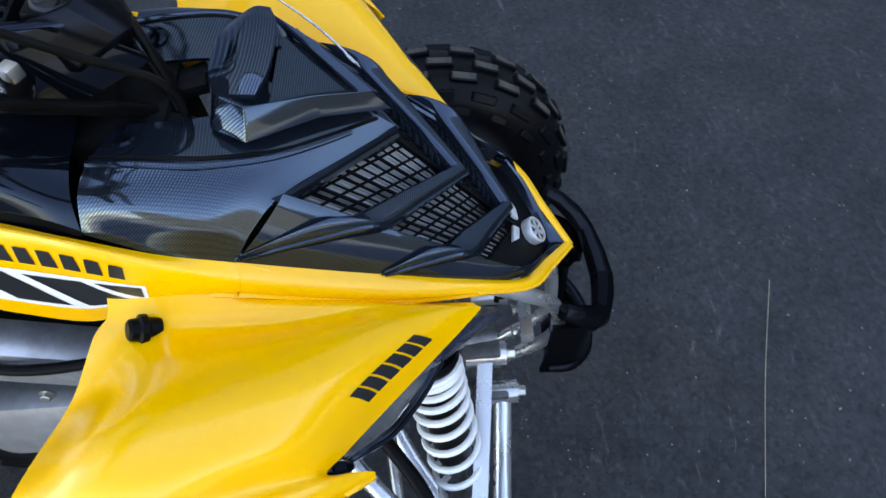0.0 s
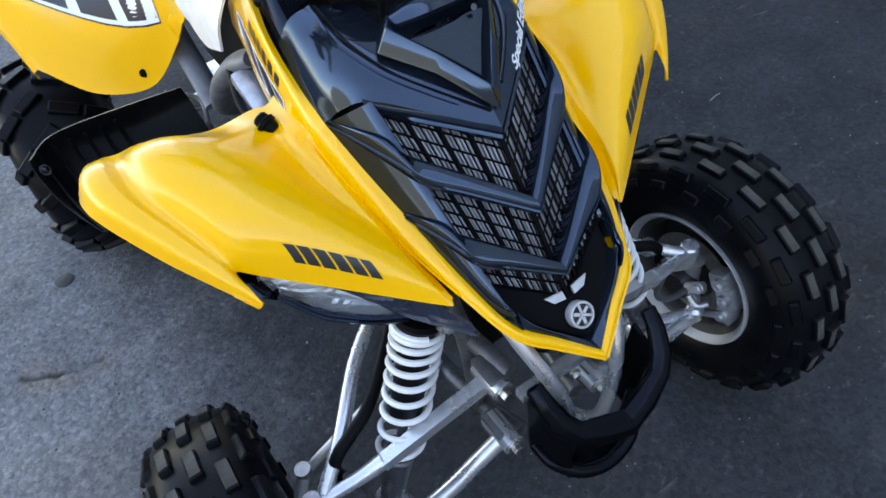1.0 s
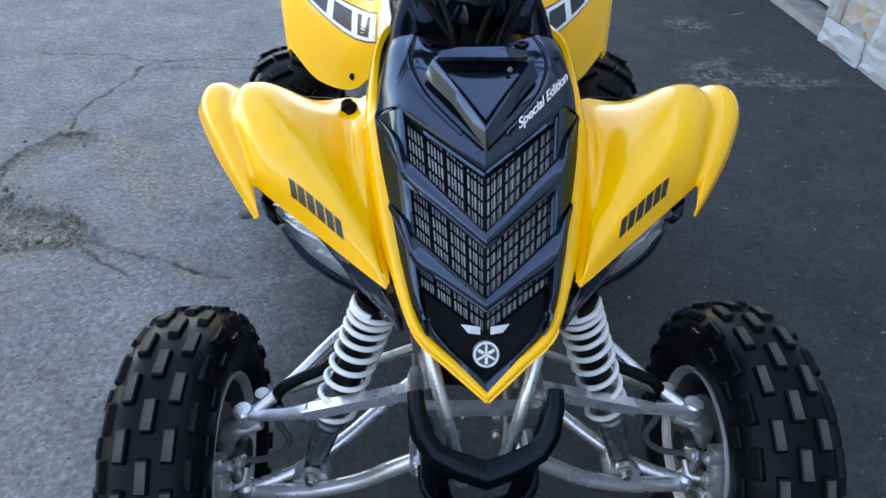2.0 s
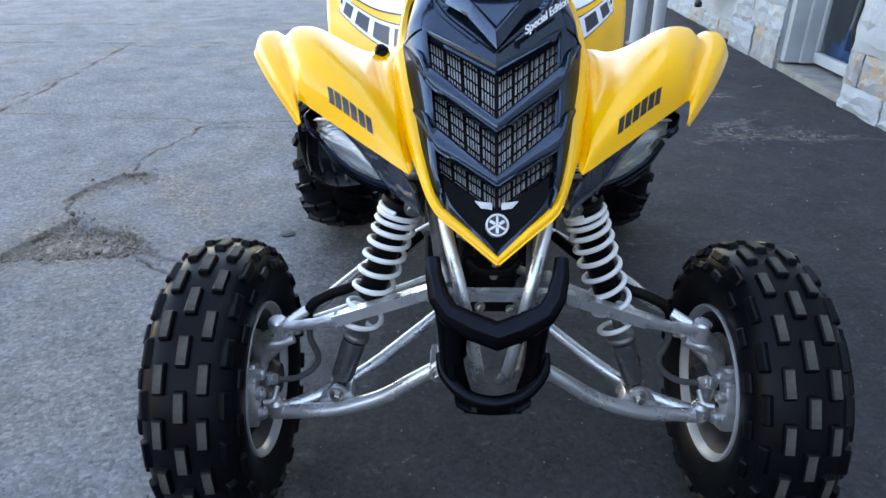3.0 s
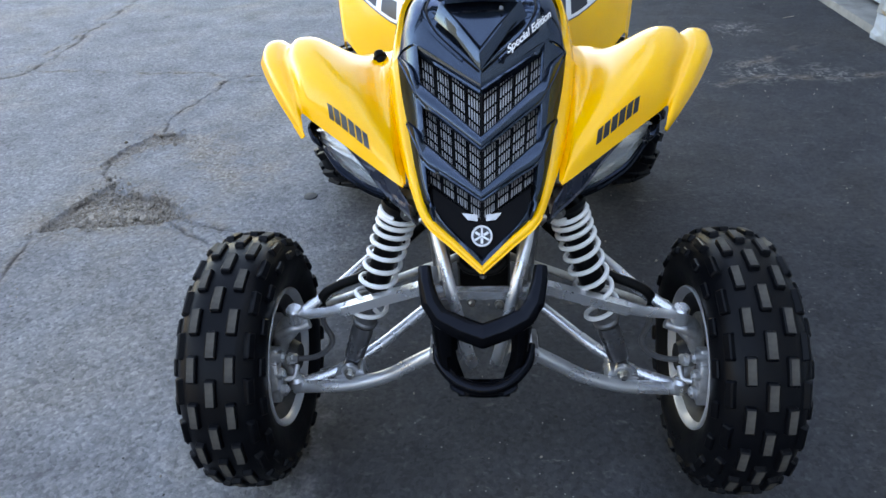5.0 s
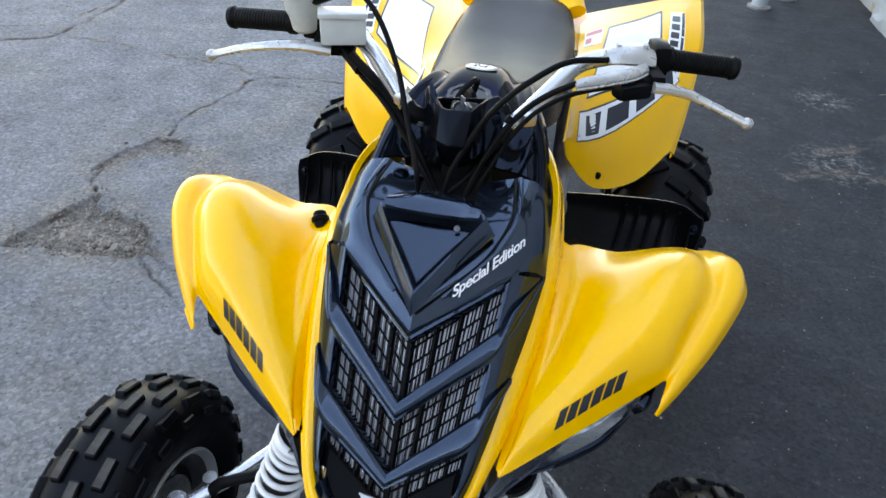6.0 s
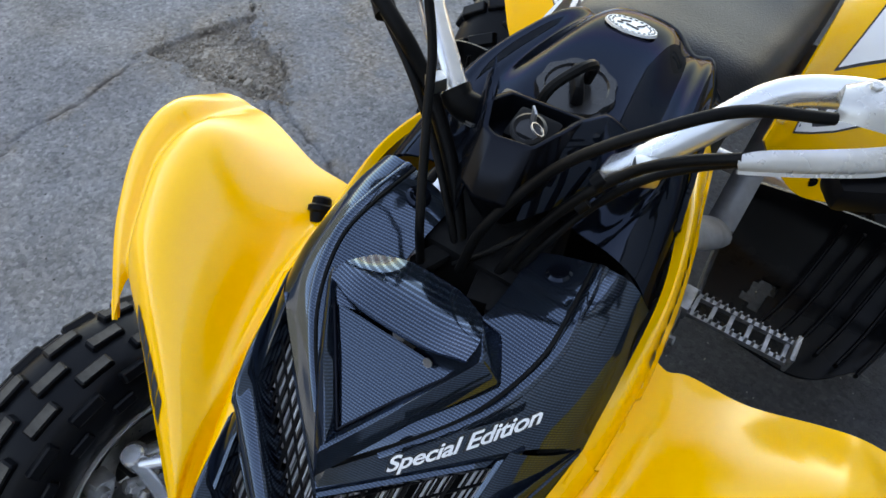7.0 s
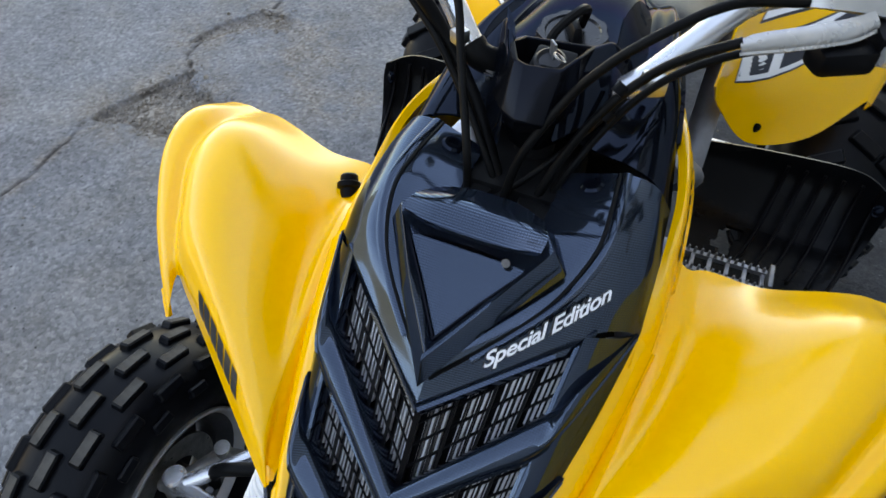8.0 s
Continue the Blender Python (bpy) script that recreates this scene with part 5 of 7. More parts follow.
def bumper():
    # a broad bent bar: each station is a chamfered section from inside over the front to below
    bm = bmesh.new()
    stations = [((-0.089, -0.128, 0.588), (0.010, 0.011)), ((-0.087, -0.146, 0.572), (0.012, 0.013)), ((-0.080, -0.166, 0.548), (0.014, 0.016)), ((-0.066, -0.180, 0.530), (0.014, 0.017)), ((-0.034, -0.190, 0.516), (0.016, 0.020)), ((0.0, -0.196, 0.505), (0.017, 0.021))]
    stations += [((-p[0], p[1], p[2]), q) for p, q in stations[-2::-1]]
    last = None
    for k, (p, (deep, tall)) in enumerate(stations):
        a = Vector(stations[max(k - 1, 0)][0])
        b = Vector(stations[min(k + 1, len(stations) - 1)][0])
        way = (b - a).normalized()
        out = Vector((p[0] * 4.0, -1.0, 0.30))
        out = (out - way * way.dot(out)).normalized()
        up = way.cross(out)
        up = up if up.z > 0 else -up
        loop = [bm.verts.new(Vector(p) + out * (deep * x) + up * (tall * z)) for x, z in ((-0.8, 0.55), (-0.1, 1.0), (0.55, 0.72), (0.95, 0.12), (0.72, -0.62), (0.2, -1.0), (-0.8, -0.8))]
        if last:
            bridge(bm, last, loop)
        else:
            bm.faces.new(loop[::-1])
        last = loop
    bm.faces.new(last)
    bmesh.ops.bevel(bm, geom=bm.edges[:], offset=0.0016, segments=2, profile=0.5, affect="EDGES")
    body = part("bumper", bm, SATIN, quad, "black V-shaped plastic front bumper")
    for s in (1, -1):
        bm = bmesh.new()
        rows = [
            [(0.086, -0.118, 0.550), (0.080, -0.156, 0.538), (0.062, -0.174, 0.516), (0.038, -0.172, 0.492)],
            [(0.082, -0.116, 0.500), (0.077, -0.154, 0.492), (0.060, -0.170, 0.484), (0.044, -0.158, 0.478)],
            [(0.078, -0.112, 0.440), (0.073, -0.150, 0.434), (0.058, -0.165, 0.428), (0.044, -0.152, 0.424)],
            [(0.074, -0.108, 0.400), (0.069, -0.146, 0.392), (0.053, -0.165, 0.380), (0.032, -0.156, 0.374)],
        ]
        Sheet(rows, s).add(bm, 12, 18, 0.006)
        part("bumper_leg", bm, SATIN, body)
    bm = bmesh.new()
    tube(bm, [(-0.080, -0.118, 0.416), (-0.072, -0.150, 0.405), (-0.042, -0.176, 0.386), (0, -0.184, 0.378), (0.042, -0.176, 0.386), (0.072, -0.150, 0.405), (0.080, -0.118, 0.416)], [0.007, 0.010, 0.0105, 0.011, 0.0105, 0.010, 0.007], 12, 6)
    part("bumper_base", bm, SATIN, body)
    bm = bmesh.new()
    rows = [[(-0.066, -0.152, 0.392), (-0.03, -0.170, 0.378), (0.03, -0.170, 0.378), (0.066, -0.152, 0.392)], [(-0.052, -0.158, 0.354), (-0.026, -0.166, 0.348), (0.026, -0.166, 0.348), (0.052, -0.158, 0.354)], [(-0.048, -0.120, 0.345), (-0.026, -0.124, 0.341), (0.026, -0.124, 0.341), (0.048, -0.120, 0.345)]]
    Sheet(rows).add(bm, 14, 8, 0.006)
    for x in (-0.034, 0.034):
        block(bm, (x, -0.166, 0.351), (0.020, 0.010, 0.012), None, 0.003)
    part("bumper_foot", bm, SATIN, body)
    bm = bmesh.new()
    for s in (1, -1):
        tube(bm, flip([(0.078, -0.030, 0.645), (0.071, -0.078, 0.606), (0.051, -0.122, 0.540), (0.036, -0.136, 0.470), (0.022, -0.128, 0.390), (0.018, -0.060, 0.320)], s), 0.0095, 14, 8)
    part("frame_tube", bm, SILVER, quad, "silver front frame tubes")
    bm = bmesh.new()
    tube(bm, [(-0.080, -0.090, 0.505), (0.080, -0.090, 0.505)], 0.011, 4, 1, smooth=False)
    part("frame_brace", bm, SILVER, quad, "silver cross brace")
    bm = bmesh.new()
    tube(bm, [(-0.055, 0.00, 0.560), (0.0, -0.012, 0.562), (0.055, 0.0, 0.560)], 0.005, 8, 4)
    lathe(bm, [(-0.018, 0.012), (-0.008, 0.014), (0.008, 0.014), (0.018, 0.012)], (0.0, -0.014, 0.560), (0, -0.3, 1), 14)
    part("steering_link", bm, STEEL, quad, "steel steering link behind the bumper")
    for pts, r, mat, note in (
        ([(-0.050, -0.030, 0.585), (0.0, -0.045, 0.578), (0.050, -0.030, 0.585)], 0.0055, FRAMEGREY, "grey cross pipe"),
        ([(-0.038, -0.060, 0.548), (-0.020, -0.070, 0.536), (0.020, -0.070, 0.536), (0.038, -0.060, 0.548)], 0.007, RUBBER, "black curved hose"),
        ([(0.010, -0.055, 0.600), (0.006, -0.066, 0.560), (0.000, -0.066, 0.520)], 0.006, PEG, "grimy steering shaft"),
        ([(-0.030, -0.050, 0.595), (-0.026, -0.060, 0.560), (-0.030, -0.055, 0.520)], 0.004, RUBBER, "thin black hose"),
    ):
        bm = bmesh.new()
        tube(bm, pts, r, 10, 6)
        part("front_pipe", bm, mat, quad, note)
    for x, z in ((-0.042, 0.578), (0.042, 0.578), (0.024, 0.560), (-0.012, 0.566)):
        bm = bmesh.new()
        bolt(bm, (x, -0.040, z), (0, -1, 0.2), 0.005, 0.009)
        part("bolt", bm, STEEL, quad)
    for x, z in ((-0.03, 0.43), (0.03, 0.43), (-0.02, 0.475), (0.028, 0.47)):
        bm = bmesh.new()
        bolt(bm, (x, -0.075, z), (0.2 if x < 0 else -0.2, -1, 0), 0.0055, 0.010)
        part("bolt", bm, STEEL, quad)
    bm = bmesh.new()
    for s in (1, -1):
        tube(bm, flip([(0.055, -0.060, 0.33), (0.075, 0.05, 0.32), (0.085, 0.25, 0.31), (0.11, 0.6, 0.30)], s), 0.014, 12, 6)
        tube(bm, flip([(0.065, -0.05, 0.49), (0.08, 0.1, 0.50), (0.09, 0.26, 0.52)], s), 0.014, 12, 6)
        tube(bm, flip([(0.075, 0.02, 0.32), (0.08, 0.03, 0.50), (0.10, 0.05, 0.64)], s), 0.013, 12, 6)
        block(bm, (s * 0.085, -0.040, 0.342), (0.024, 0.05, 0.04), None, 0.004)
        block(bm, (s * 0.085, -0.030, 0.48), (0.024, 0.05, 0.04), None, 0.004)
    # darker alloy than the silver arms, for the shadow under the nose
    part("lower_frame", bm, PEG, quad)
    for s in (1, -1):
        bm = bmesh.new()
        block(bm, (s * 0.115, 0.034, 0.630), (0.05, 0.03, 0.03), None, 0.004)
        part("shock_mount", bm, DARKSTEEL, quad)


def suspension(s):
    def S(*pts):
        return flip(pts, s)

    bm = bmesh.new()
    tube(bm, S((0.085, -0.036, 0.482), (0.258, -0.014, 0.408)), 0.0135, 4, 1, smooth=False)
    tube(bm, S((0.252, -0.013, 0.411), (0.288, -0.007, 0.396), (0.324, -0.001, 0.386), (0.358, 0.004, 0.382)), [0.0125, 0.0105, 0.0095, 0.0105], 12, 6)
    tube(bm, S((0.342, 0.006, 0.386), (0.285, 0.055, 0.405), (0.200, 0.140, 0.440), (0.095, 0.200, 0.480)), 0.011, 12, 6)
    lathe(bm, [(-0.022, 0.010), (-0.018, 0.015), (0.012, 0.016), (0.016, 0.013)], (s * 0.360, 0.005, 0.380), (0, 0, 1), 18)
    rod(bm, (s * 0.085, -0.062, 0.482), (s * 0.085, -0.010, 0.482), 0.016)
    arm = part("upper_arm", bm, SILVER, quad, "silver upper suspension arm")
    for x, y, z in ((0.085, -0.062, 0.482), (0.082, -0.078, 0.346), (0.262, -0.034, 0.264)):
        bm = bmesh.new()
        bolt(bm, (s * x, y, z), (0, -1, 0), 0.008, 0.012)
        part("bolt", bm, STEEL, arm, "zinc plated bolt")
    bm = bmesh.new()
    tube(bm, S((0.080, -0.056, 0.346), (0.125, -0.052, 0.314), (0.185, -0.046, 0.270), (0.258, -0.040, 0.240), (0.320, -0.034, 0.228), (0.366, -0.030, 0.222)), 0.0132, 14, 8)
    tube(bm, S((0.085, 0.120, 0.335), (0.150, 0.085, 0.296), (0.215, 0.040, 0.266), (0.290, 0.0, 0.240), (0.360, -0.022, 0.226)), 0.0115, 14, 8)
    block(bm, (s * 0.262, -0.010, 0.248), (0.060, 0.040, 0.026), Matrix.Rotation(s * 0.35, 3, "Y"), 0.004)
    for y in (-0.028, 0.012):
        lathe(bm, [(-0.004, 0.017), (0.004, 0.017)], (s * 0.262, y, 0.264), (0, 1, 0), 20)
    rod(bm, (s * 0.082, -0.078, 0.346), (s * 0.082, -0.020, 0.346), 0.017)
    lathe(bm, [(-0.018, 0.012), (-0.012, 0.016), (0.012, 0.016), (0.018, 0.010)], (s * 0.372, -0.030, 0.232), (0, 0, 1), 18)
    part("lower_arm", bm, SILVER, quad, "silver bent lower suspension arm")
    # coil-over shock
    top, low = Vector((s * 0.138, 0.028, 0.612)), Vector((s * 0.262, -0.006, 0.264))
    way = (top - low).normalized()
    L = (top - low).length
    shock = empty("shock_absorber", (0, 0, 0), quad)
    bm = bmesh.new()
    turns, n = 9.6, 10 * 26
    a0, a1 = 0.115, L - 0.022
    pts = []
    x = way.orthogonal().normalized()
    y = way.cross(x)
    for k in range(n + 1):
        q = k / n
        h = a0 + (a1 - a0) * (1 - (1 - q) ** 1.6)
        ang = 2 * math.pi * turns * q
        pts.append(low + way * h + 0.0315 * (x * math.cos(ang) + y * math.sin(ang)))
    tube(bm, pts, 0.0044, 8, 1, smooth=False)
    part("spring", bm, WHITE, shock, "white coil spring")
    bm = bmesh.new()
    lathe(bm, [(L * 0.50, 0.020), (L * 0.52, 0.0225), (L - 0.03, 0.0225), (L - 0.025, 0.026), (L - 0.012, 0.034), (L - 0.004, 0.033), (L - 0.002, 0.018), (L + 0.02, 0.014)], low, way, 24)
    part("shock_body", bm, BLACK, shock, "black damper body")
    bm = bmesh.new()
    lathe(bm, [(0.100, 0.010), (0.104, 0.0235), (0.109, 0.0245), (0.113, 0.022), (0.118, 0.0075), (L * 0.52, 0.0075)], low, way, 24)
    part("shock_shaft", bm, PEG, shock)
    bm = bmesh.new()
    lathe(bm, [(0.014, 0.012), (0.020, 0.019), (0.085, 0.0215), (0.098, 0.020)], low, way, 20)
    lathe(bm, [(-0.016, 0.013), (0.016, 0.013)], low, (0, 1, 0), 18)
    part("shock_clevis", bm, CLEVIS, shock, "grey lower clevis")
    bm = bmesh.new()
    lathe(bm, [(-0.014, 0.014), (0.014, 0.014)], top + way * 0.018, (0, 1, 0), 18)
    lathe(bm, [(-0.024, 0.0005), (-0.024, 0.007), (-0.018, 0.008), (-0.018, 0.0125), (-0.013, 0.0135), (0.03, 0.0135)], (s * 0.124, 0.006, 0.610), (0, 1, 0.15), 8)
    part("shock_eye", bm, STEEL, shock, "zinc plated bolt and eye")
    # steering knuckle with caliper and hose
    bm = bmesh.new()
    tube(bm, S((0.364, 0.006, 0.366), (0.388, 0.014, 0.345), (0.404, 0.018, 0.300), (0.400, 0.006, 0.262), (0.374, -0.026, 0.242)), [0.011, 0.013, 0.016, 0.014, 0.011], 12, 6)
    rod(bm, (s * 0.396, 0.020, 0.262), (s * 0.440, 0.024, 0.2545), 0.028, 0.024)
    tube(bm, S((0.400, 0.004, 0.326), (0.376, 0.002, 0.344), (0.354, 0.005, 0.348), (0.336, 0.008, 0.354)), [0.011, 0.011, 0.0095, 0.009], 10, 6)
    tube(bm, S((0.398, 0.020, 0.300), (0.372, 0.060, 0.312), (0.350, 0.080, 0.330)), [0.012, 0.010, 0.010], 10, 6)
    knuckle = part("steering_knuckle", bm, ALLOY, quad, "cast alloy steering knuckle")
    bm = bmesh.new()
    block(bm, (s * 0.404, -0.046, 0.318), (0.030, 0.034, 0.036), Matrix.Rotation(-0.5, 3, "X"), 0.005)
    block(bm, (s * 0.404, -0.068, 0.290), (0.036, 0.032, 0.052), Matrix.Rotation(-0.4, 3, "X"), 0.006)
    block(bm, (s * 0.402, -0.076, 0.254), (0.032, 0.030, 0.030), Matrix.Rotation(-0.1, 3, "X"), 0.005)
    tube(bm, S((0.400, -0.072, 0.244), (0.394, -0.034, 0.218)), 0.0075, 12, 1, smooth=False)
    for y, z in ((-0.052, 0.324), (-0.070, 0.296), (-0.074, 0.258)):
        rod(bm, (s * 0.380, y, z), (s * 0.400, y, z), 0.0115)
        bolt(bm, (s * 0.380, y, z), (-s, 0, 0), 0.0075, 0.006)
    caliper = part("brake_caliper", bm, ALLOY, knuckle, "cast alloy brake caliper")
    bm = bmesh.new()
    rod(bm, (s * 0.386, -0.026, 0.290), (s * 0.378, 0.000, 0.270), 0.0105)
    bolt(bm, (s * 0.380, -0.018, 0.286), (-s, -0.2, 0.3), 0.008, 0.010)
    tube(bm, S((0.372, -0.010, 0.262), (0.376, -0.030, 0.248), (0.392, -0.040, 0.250)), 0.006, 10, 6)
    part("hose_union", bm, ALLOY, caliper, "bright hose union")
    bm = bmesh.new()
    lathe(bm, [(-0.0018, 0.088), (0.0018, 0.088), (0.0018, 0.050), (-0.0018, 0.050)], (s * 0.422, 0.024, 0.2545), (1, 0, 0), 40, closed=True)
    part("brake_disc", bm, STEEL, knuckle, "thin steel brake disc")
    bm = bmesh.new()
    tube(bm, S((0.304, 0.008, 0.392), (0.307, 0.006, 0.356), (0.296, 0.004, 0.320), (0.306, 0.000, 0.296), (0.336, -0.002, 0.276), (0.378, -0.004, 0.272)), 0.0056, 10, 8)
    part("brake_hose", bm, HOSE, quad, "grey brake hose")
    bm = bmesh.new()
    tube(bm, S((0.310, 0.022, 0.374), (0.312, 0.028, 0.392), (0.299, 0.032, 0.412), (0.270, 0.040, 0.425), (0.235, 0.056, 0.431), (0.190, 0.090, 0.448), (0.120, 0.150, 0.485)), 0.0095, 10, 8)
    part("hose_sleeve", bm, RUBBER, quad, "thick black hose sleeve along the arm")
    bm = bmesh.new()
    tube(bm, S((0.350, 0.080, 0.330), (0.045, 0.110, 0.440)), 0.008, 10, 1, smooth=False)
    rod(bm, (s * 0.350, 0.080, 0.318), (s * 0.350, 0.080, 0.345), 0.012)
    part("tie_rod", bm, STEEL, quad, "steel tie rod")


def tyre_section(half, crown, bead, n=22):
    """The half section of a tyre, from one bead over the tread to the other, as (across, radius)."""
    out = []
    for k in range(n + 1):
        a = math.pi * k / n
        c, r = math.cos(a), math.sin(a)
        x = half * math.copysign(abs(c) ** 0.70, c)
        out.append((x, bead + (crown - bead) * r ** 0.60))
    return out


BLOCKS = {}


def block_mesh(name, size, taper, scuffed):
    """A rubber tread block; blocks of one size share one mesh."""
    key = (*size, scuffed)
    if key not in BLOCKS:
        bm = bmesh.new()
        block(bm, (0, 0, 0), size, None, 0.0022, taper, segs=1)
        bm.normal_update()
        for f in bm.faces:
            f.material_index = 1 if scuffed and f.normal.z > 0.9 else 0
        me = bpy.data.meshes.new(name)
        bmesh.ops.recalc_face_normals(bm, faces=bm.faces[:])
        bm.to_mesh(me)
        bm.free()
        me.materials.append(TYRE)
        me.materials.append(TREAD)
        BLOCKS[key] = me
    return BLOCKS[key]


def front_wheel(s):
    c = Vector((s * 0.459, 0.024, 0.2545))
    wheel = empty("front_wheel", (0, 0, 0), quad)
    half, crown, bead = 0.079, 0.2462, 0.152
    sec = tyre_section(half, crown, bead)
    bm = bmesh.new()
    curl = [(0.048, 0.1320), (0.057, 0.1375), (0.0615, 0.1430), (0.0665, 0.1530), (0.0715, 0.1650), (0.0760, 0.1790)]
    lathe(bm, [(-x, r) for x, r in curl] + [(-x, r) for x, r in sec if r > 0.19] + curl[::-1], c, (1, 0, 0), 72, 0, True)
    n = 19
    for k in range(n):
        for col, (x0, wide, long, off) in enumerate(((0.0, 0.0215, 0.054, 0.0), (-0.032, 0.0205, 0.053, 0.5), (0.032, 0.0205, 0.053, 0.5), (-0.060, 0.018, 0.050, 0.0), (0.060, 0.018, 0.050, 0.0), (-0.074, 0.016, 0.036, 0.5), (0.074, 0.016, 0.036, 0.5))):
            a = 2 * math.pi * (k + off) / n
            # height and lean of the carcass at this column
            q = min(abs(x0) / half, 0.999) ** (1 / 0.70)
            r = bead + (crown - bead) * math.sqrt(1 - q * q) ** 0.60
            lean = 0.0 if x0 == 0 else math.copysign(0.16 if abs(x0) < 0.04 else 0.45 if abs(x0) < 0.06 else 1.0, x0)
            radial = Vector((0, math.cos(a), math.sin(a)))
            along = Vector((0, -math.sin(a), math.cos(a)))
            up = (radial * math.cos(lean) + Vector((1, 0, 0)) * math.sin(lean)).normalized()
            side = along.cross(up)
            turn = Matrix((side, along, up)).transposed()
            h = 0.020 if abs(x0) < 0.06 else 0.016
            centre = c + Vector((x0, 0, 0)) + radial * r + up * (0.0078 - h / 2 + (0.0 if abs(x0) < 0.06 else -0.001))
            ob = new("tread_block", block_mesh("tread_block", (wide, long, h), 0.86, abs(x0) < 0.06))
            ob.parent = wheel
            ob.matrix_basis = Matrix.Translation(centre) @ turn.to_4x4()
    part("tyre", bm, TYRE, wheel, "black knobbly front tyre")
    # barrel and centre carry the hollow's shade as a darker colour
    rim = bmesh.new()
    lathe(rim, [(-0.056, 0.1330), (-0.050, 0.1300), (-0.046, 0.1220), (-0.034, 0.1160), (0.03, 0.1110), (0.034, 0.1160), (0.046, 0.1220), (0.050, 0.1300), (0.056, 0.1330), (0.053, 0.1280), (0.046, 0.1190), (0.03, 0.1060), (-0.034, 0.1120), (-0.046, 0.1190), (-0.053, 0.1280)], c, (1, 0, 0), 56, 0, True)
    r_ = part("rim", rim, BARRELSHADE, wheel, "wheel rim barrel, darkened for the shade inside it")
    for d in (1, -1):
        bm = bmesh.new()
        lathe(bm, [(d * 0.048, 0.1330), (d * 0.056, 0.1385), (d * 0.061, 0.1398), (d * 0.0645, 0.1385), (d * 0.0650, 0.1355), (d * 0.062, 0.1315), (d * 0.054, 0.1270), (d * 0.044, 0.1215), (d * 0.042, 0.1240)], c, (1, 0, 0), 72, 0, True)
        part("rim_lip", bm, LIP, r_, "bright rolled silver rim lip")
    bm = bmesh.new()
    d = s
    lathe(bm, [(d * 0.012, 0.107), (d * 0.020, 0.098), (d * 0.036, 0.075), (d * 0.034, 0.055), (d * 0.020, 0.040), (d * 0.020, 0.0005)], c, (1, 0, 0), 40)
    part("wheel_disc", bm, BARRELSHADE, r_, "dished wheel centre, darkened for the shade inside the rim")
    bm = bmesh.new()
    lathe(bm, [(-d * 0.085, 0.026), (-d * 0.070, 0.034), (-d * 0.01, 0.036), (d * 0.022, 0.046)], c, (1, 0, 0), 28)
    part("hub", bm, DARKSTEEL, wheel)


def rear_wheel(s):
    c = Vector((s * 0.435, 1.225, 0.250))
    wheel = empty("rear_wheel", (0, 0, 0), quad)
    half, crown, bead = 0.125, 0.236, 0.118
    sec = tyre_section(half, crown, bead)
    bm = bmesh.new()
    lathe(bm, [(-half * 0.8, bead - 0.006)] + [(-x, r) for x, r in sec] + [(half * 0.8, bead - 0.006)], c, (1, 0, 0), 64, 0, True)
    n = 16
    for k in range(n):
        for d in (1, -1):
            a0 = 2 * math.pi * (k + (0.5 if d > 0 else 0)) / n
            for x0, da, wide, lean in ((0.030, 0.0, 0.062, 0.10), (0.085, 0.14, 0.056, 0.35), (0.116, 0.22, 0.034, 1.0)):
                a = a0 + da
                q = min(x0 / half, 0.999) ** (1 / 0.70)
                r = bead + (crown - bead) * math.sqrt(1 - q * q) ** 0.60
                radial = Vector((0, math.cos(a), math.sin(a)))
                along = Vector((0, -math.sin(a), math.cos(a)))
                up = (radial * math.cos(lean) + Vector((d, 0, 0)) * math.sin(lean)).normalized()
                side = along.cross(up)
                turn = Matrix((side, along, up)).transposed() @ Matrix.Rotation(-d * 0.5, 3, "Z")
                ob = new("tread_lug", block_mesh("tread_lug", (wide * 1.12, 0.030, 0.020), 0.86, False))
                ob.parent = wheel
                ob.matrix_basis = Matrix.Translation(c + Vector((d * x0, 0, 0)) + radial * r + up * 0.001) @ turn.to_4x4()
    part("tyre", bm, TYRE, wheel, "black chevron-lugged rear tyre")
    bm = bmesh.new()
    lathe(bm, [(-0.112, 0.119), (-0.106, 0.124), (-0.10, 0.116), (0, 0.098), (0.10, 0.116), (0.106, 0.124), (0.112, 0.119), (0.10, 0.108), (0, 0.092), (-0.10, 0.108)], c, (1, 0, 0), 44, 0, True)
    rim = part("rim", bm, SILVER, wheel, "silver wheel rim")
    bm = bmesh.new()
    lathe(bm, [(s * 0.03, 0.097), (s * 0.045, 0.07), (s * 0.02, 0.04), (s * 0.02, 0.0005)], c, (1, 0, 0), 32)
    part("wheel_disc", bm, ALLOY, rim)


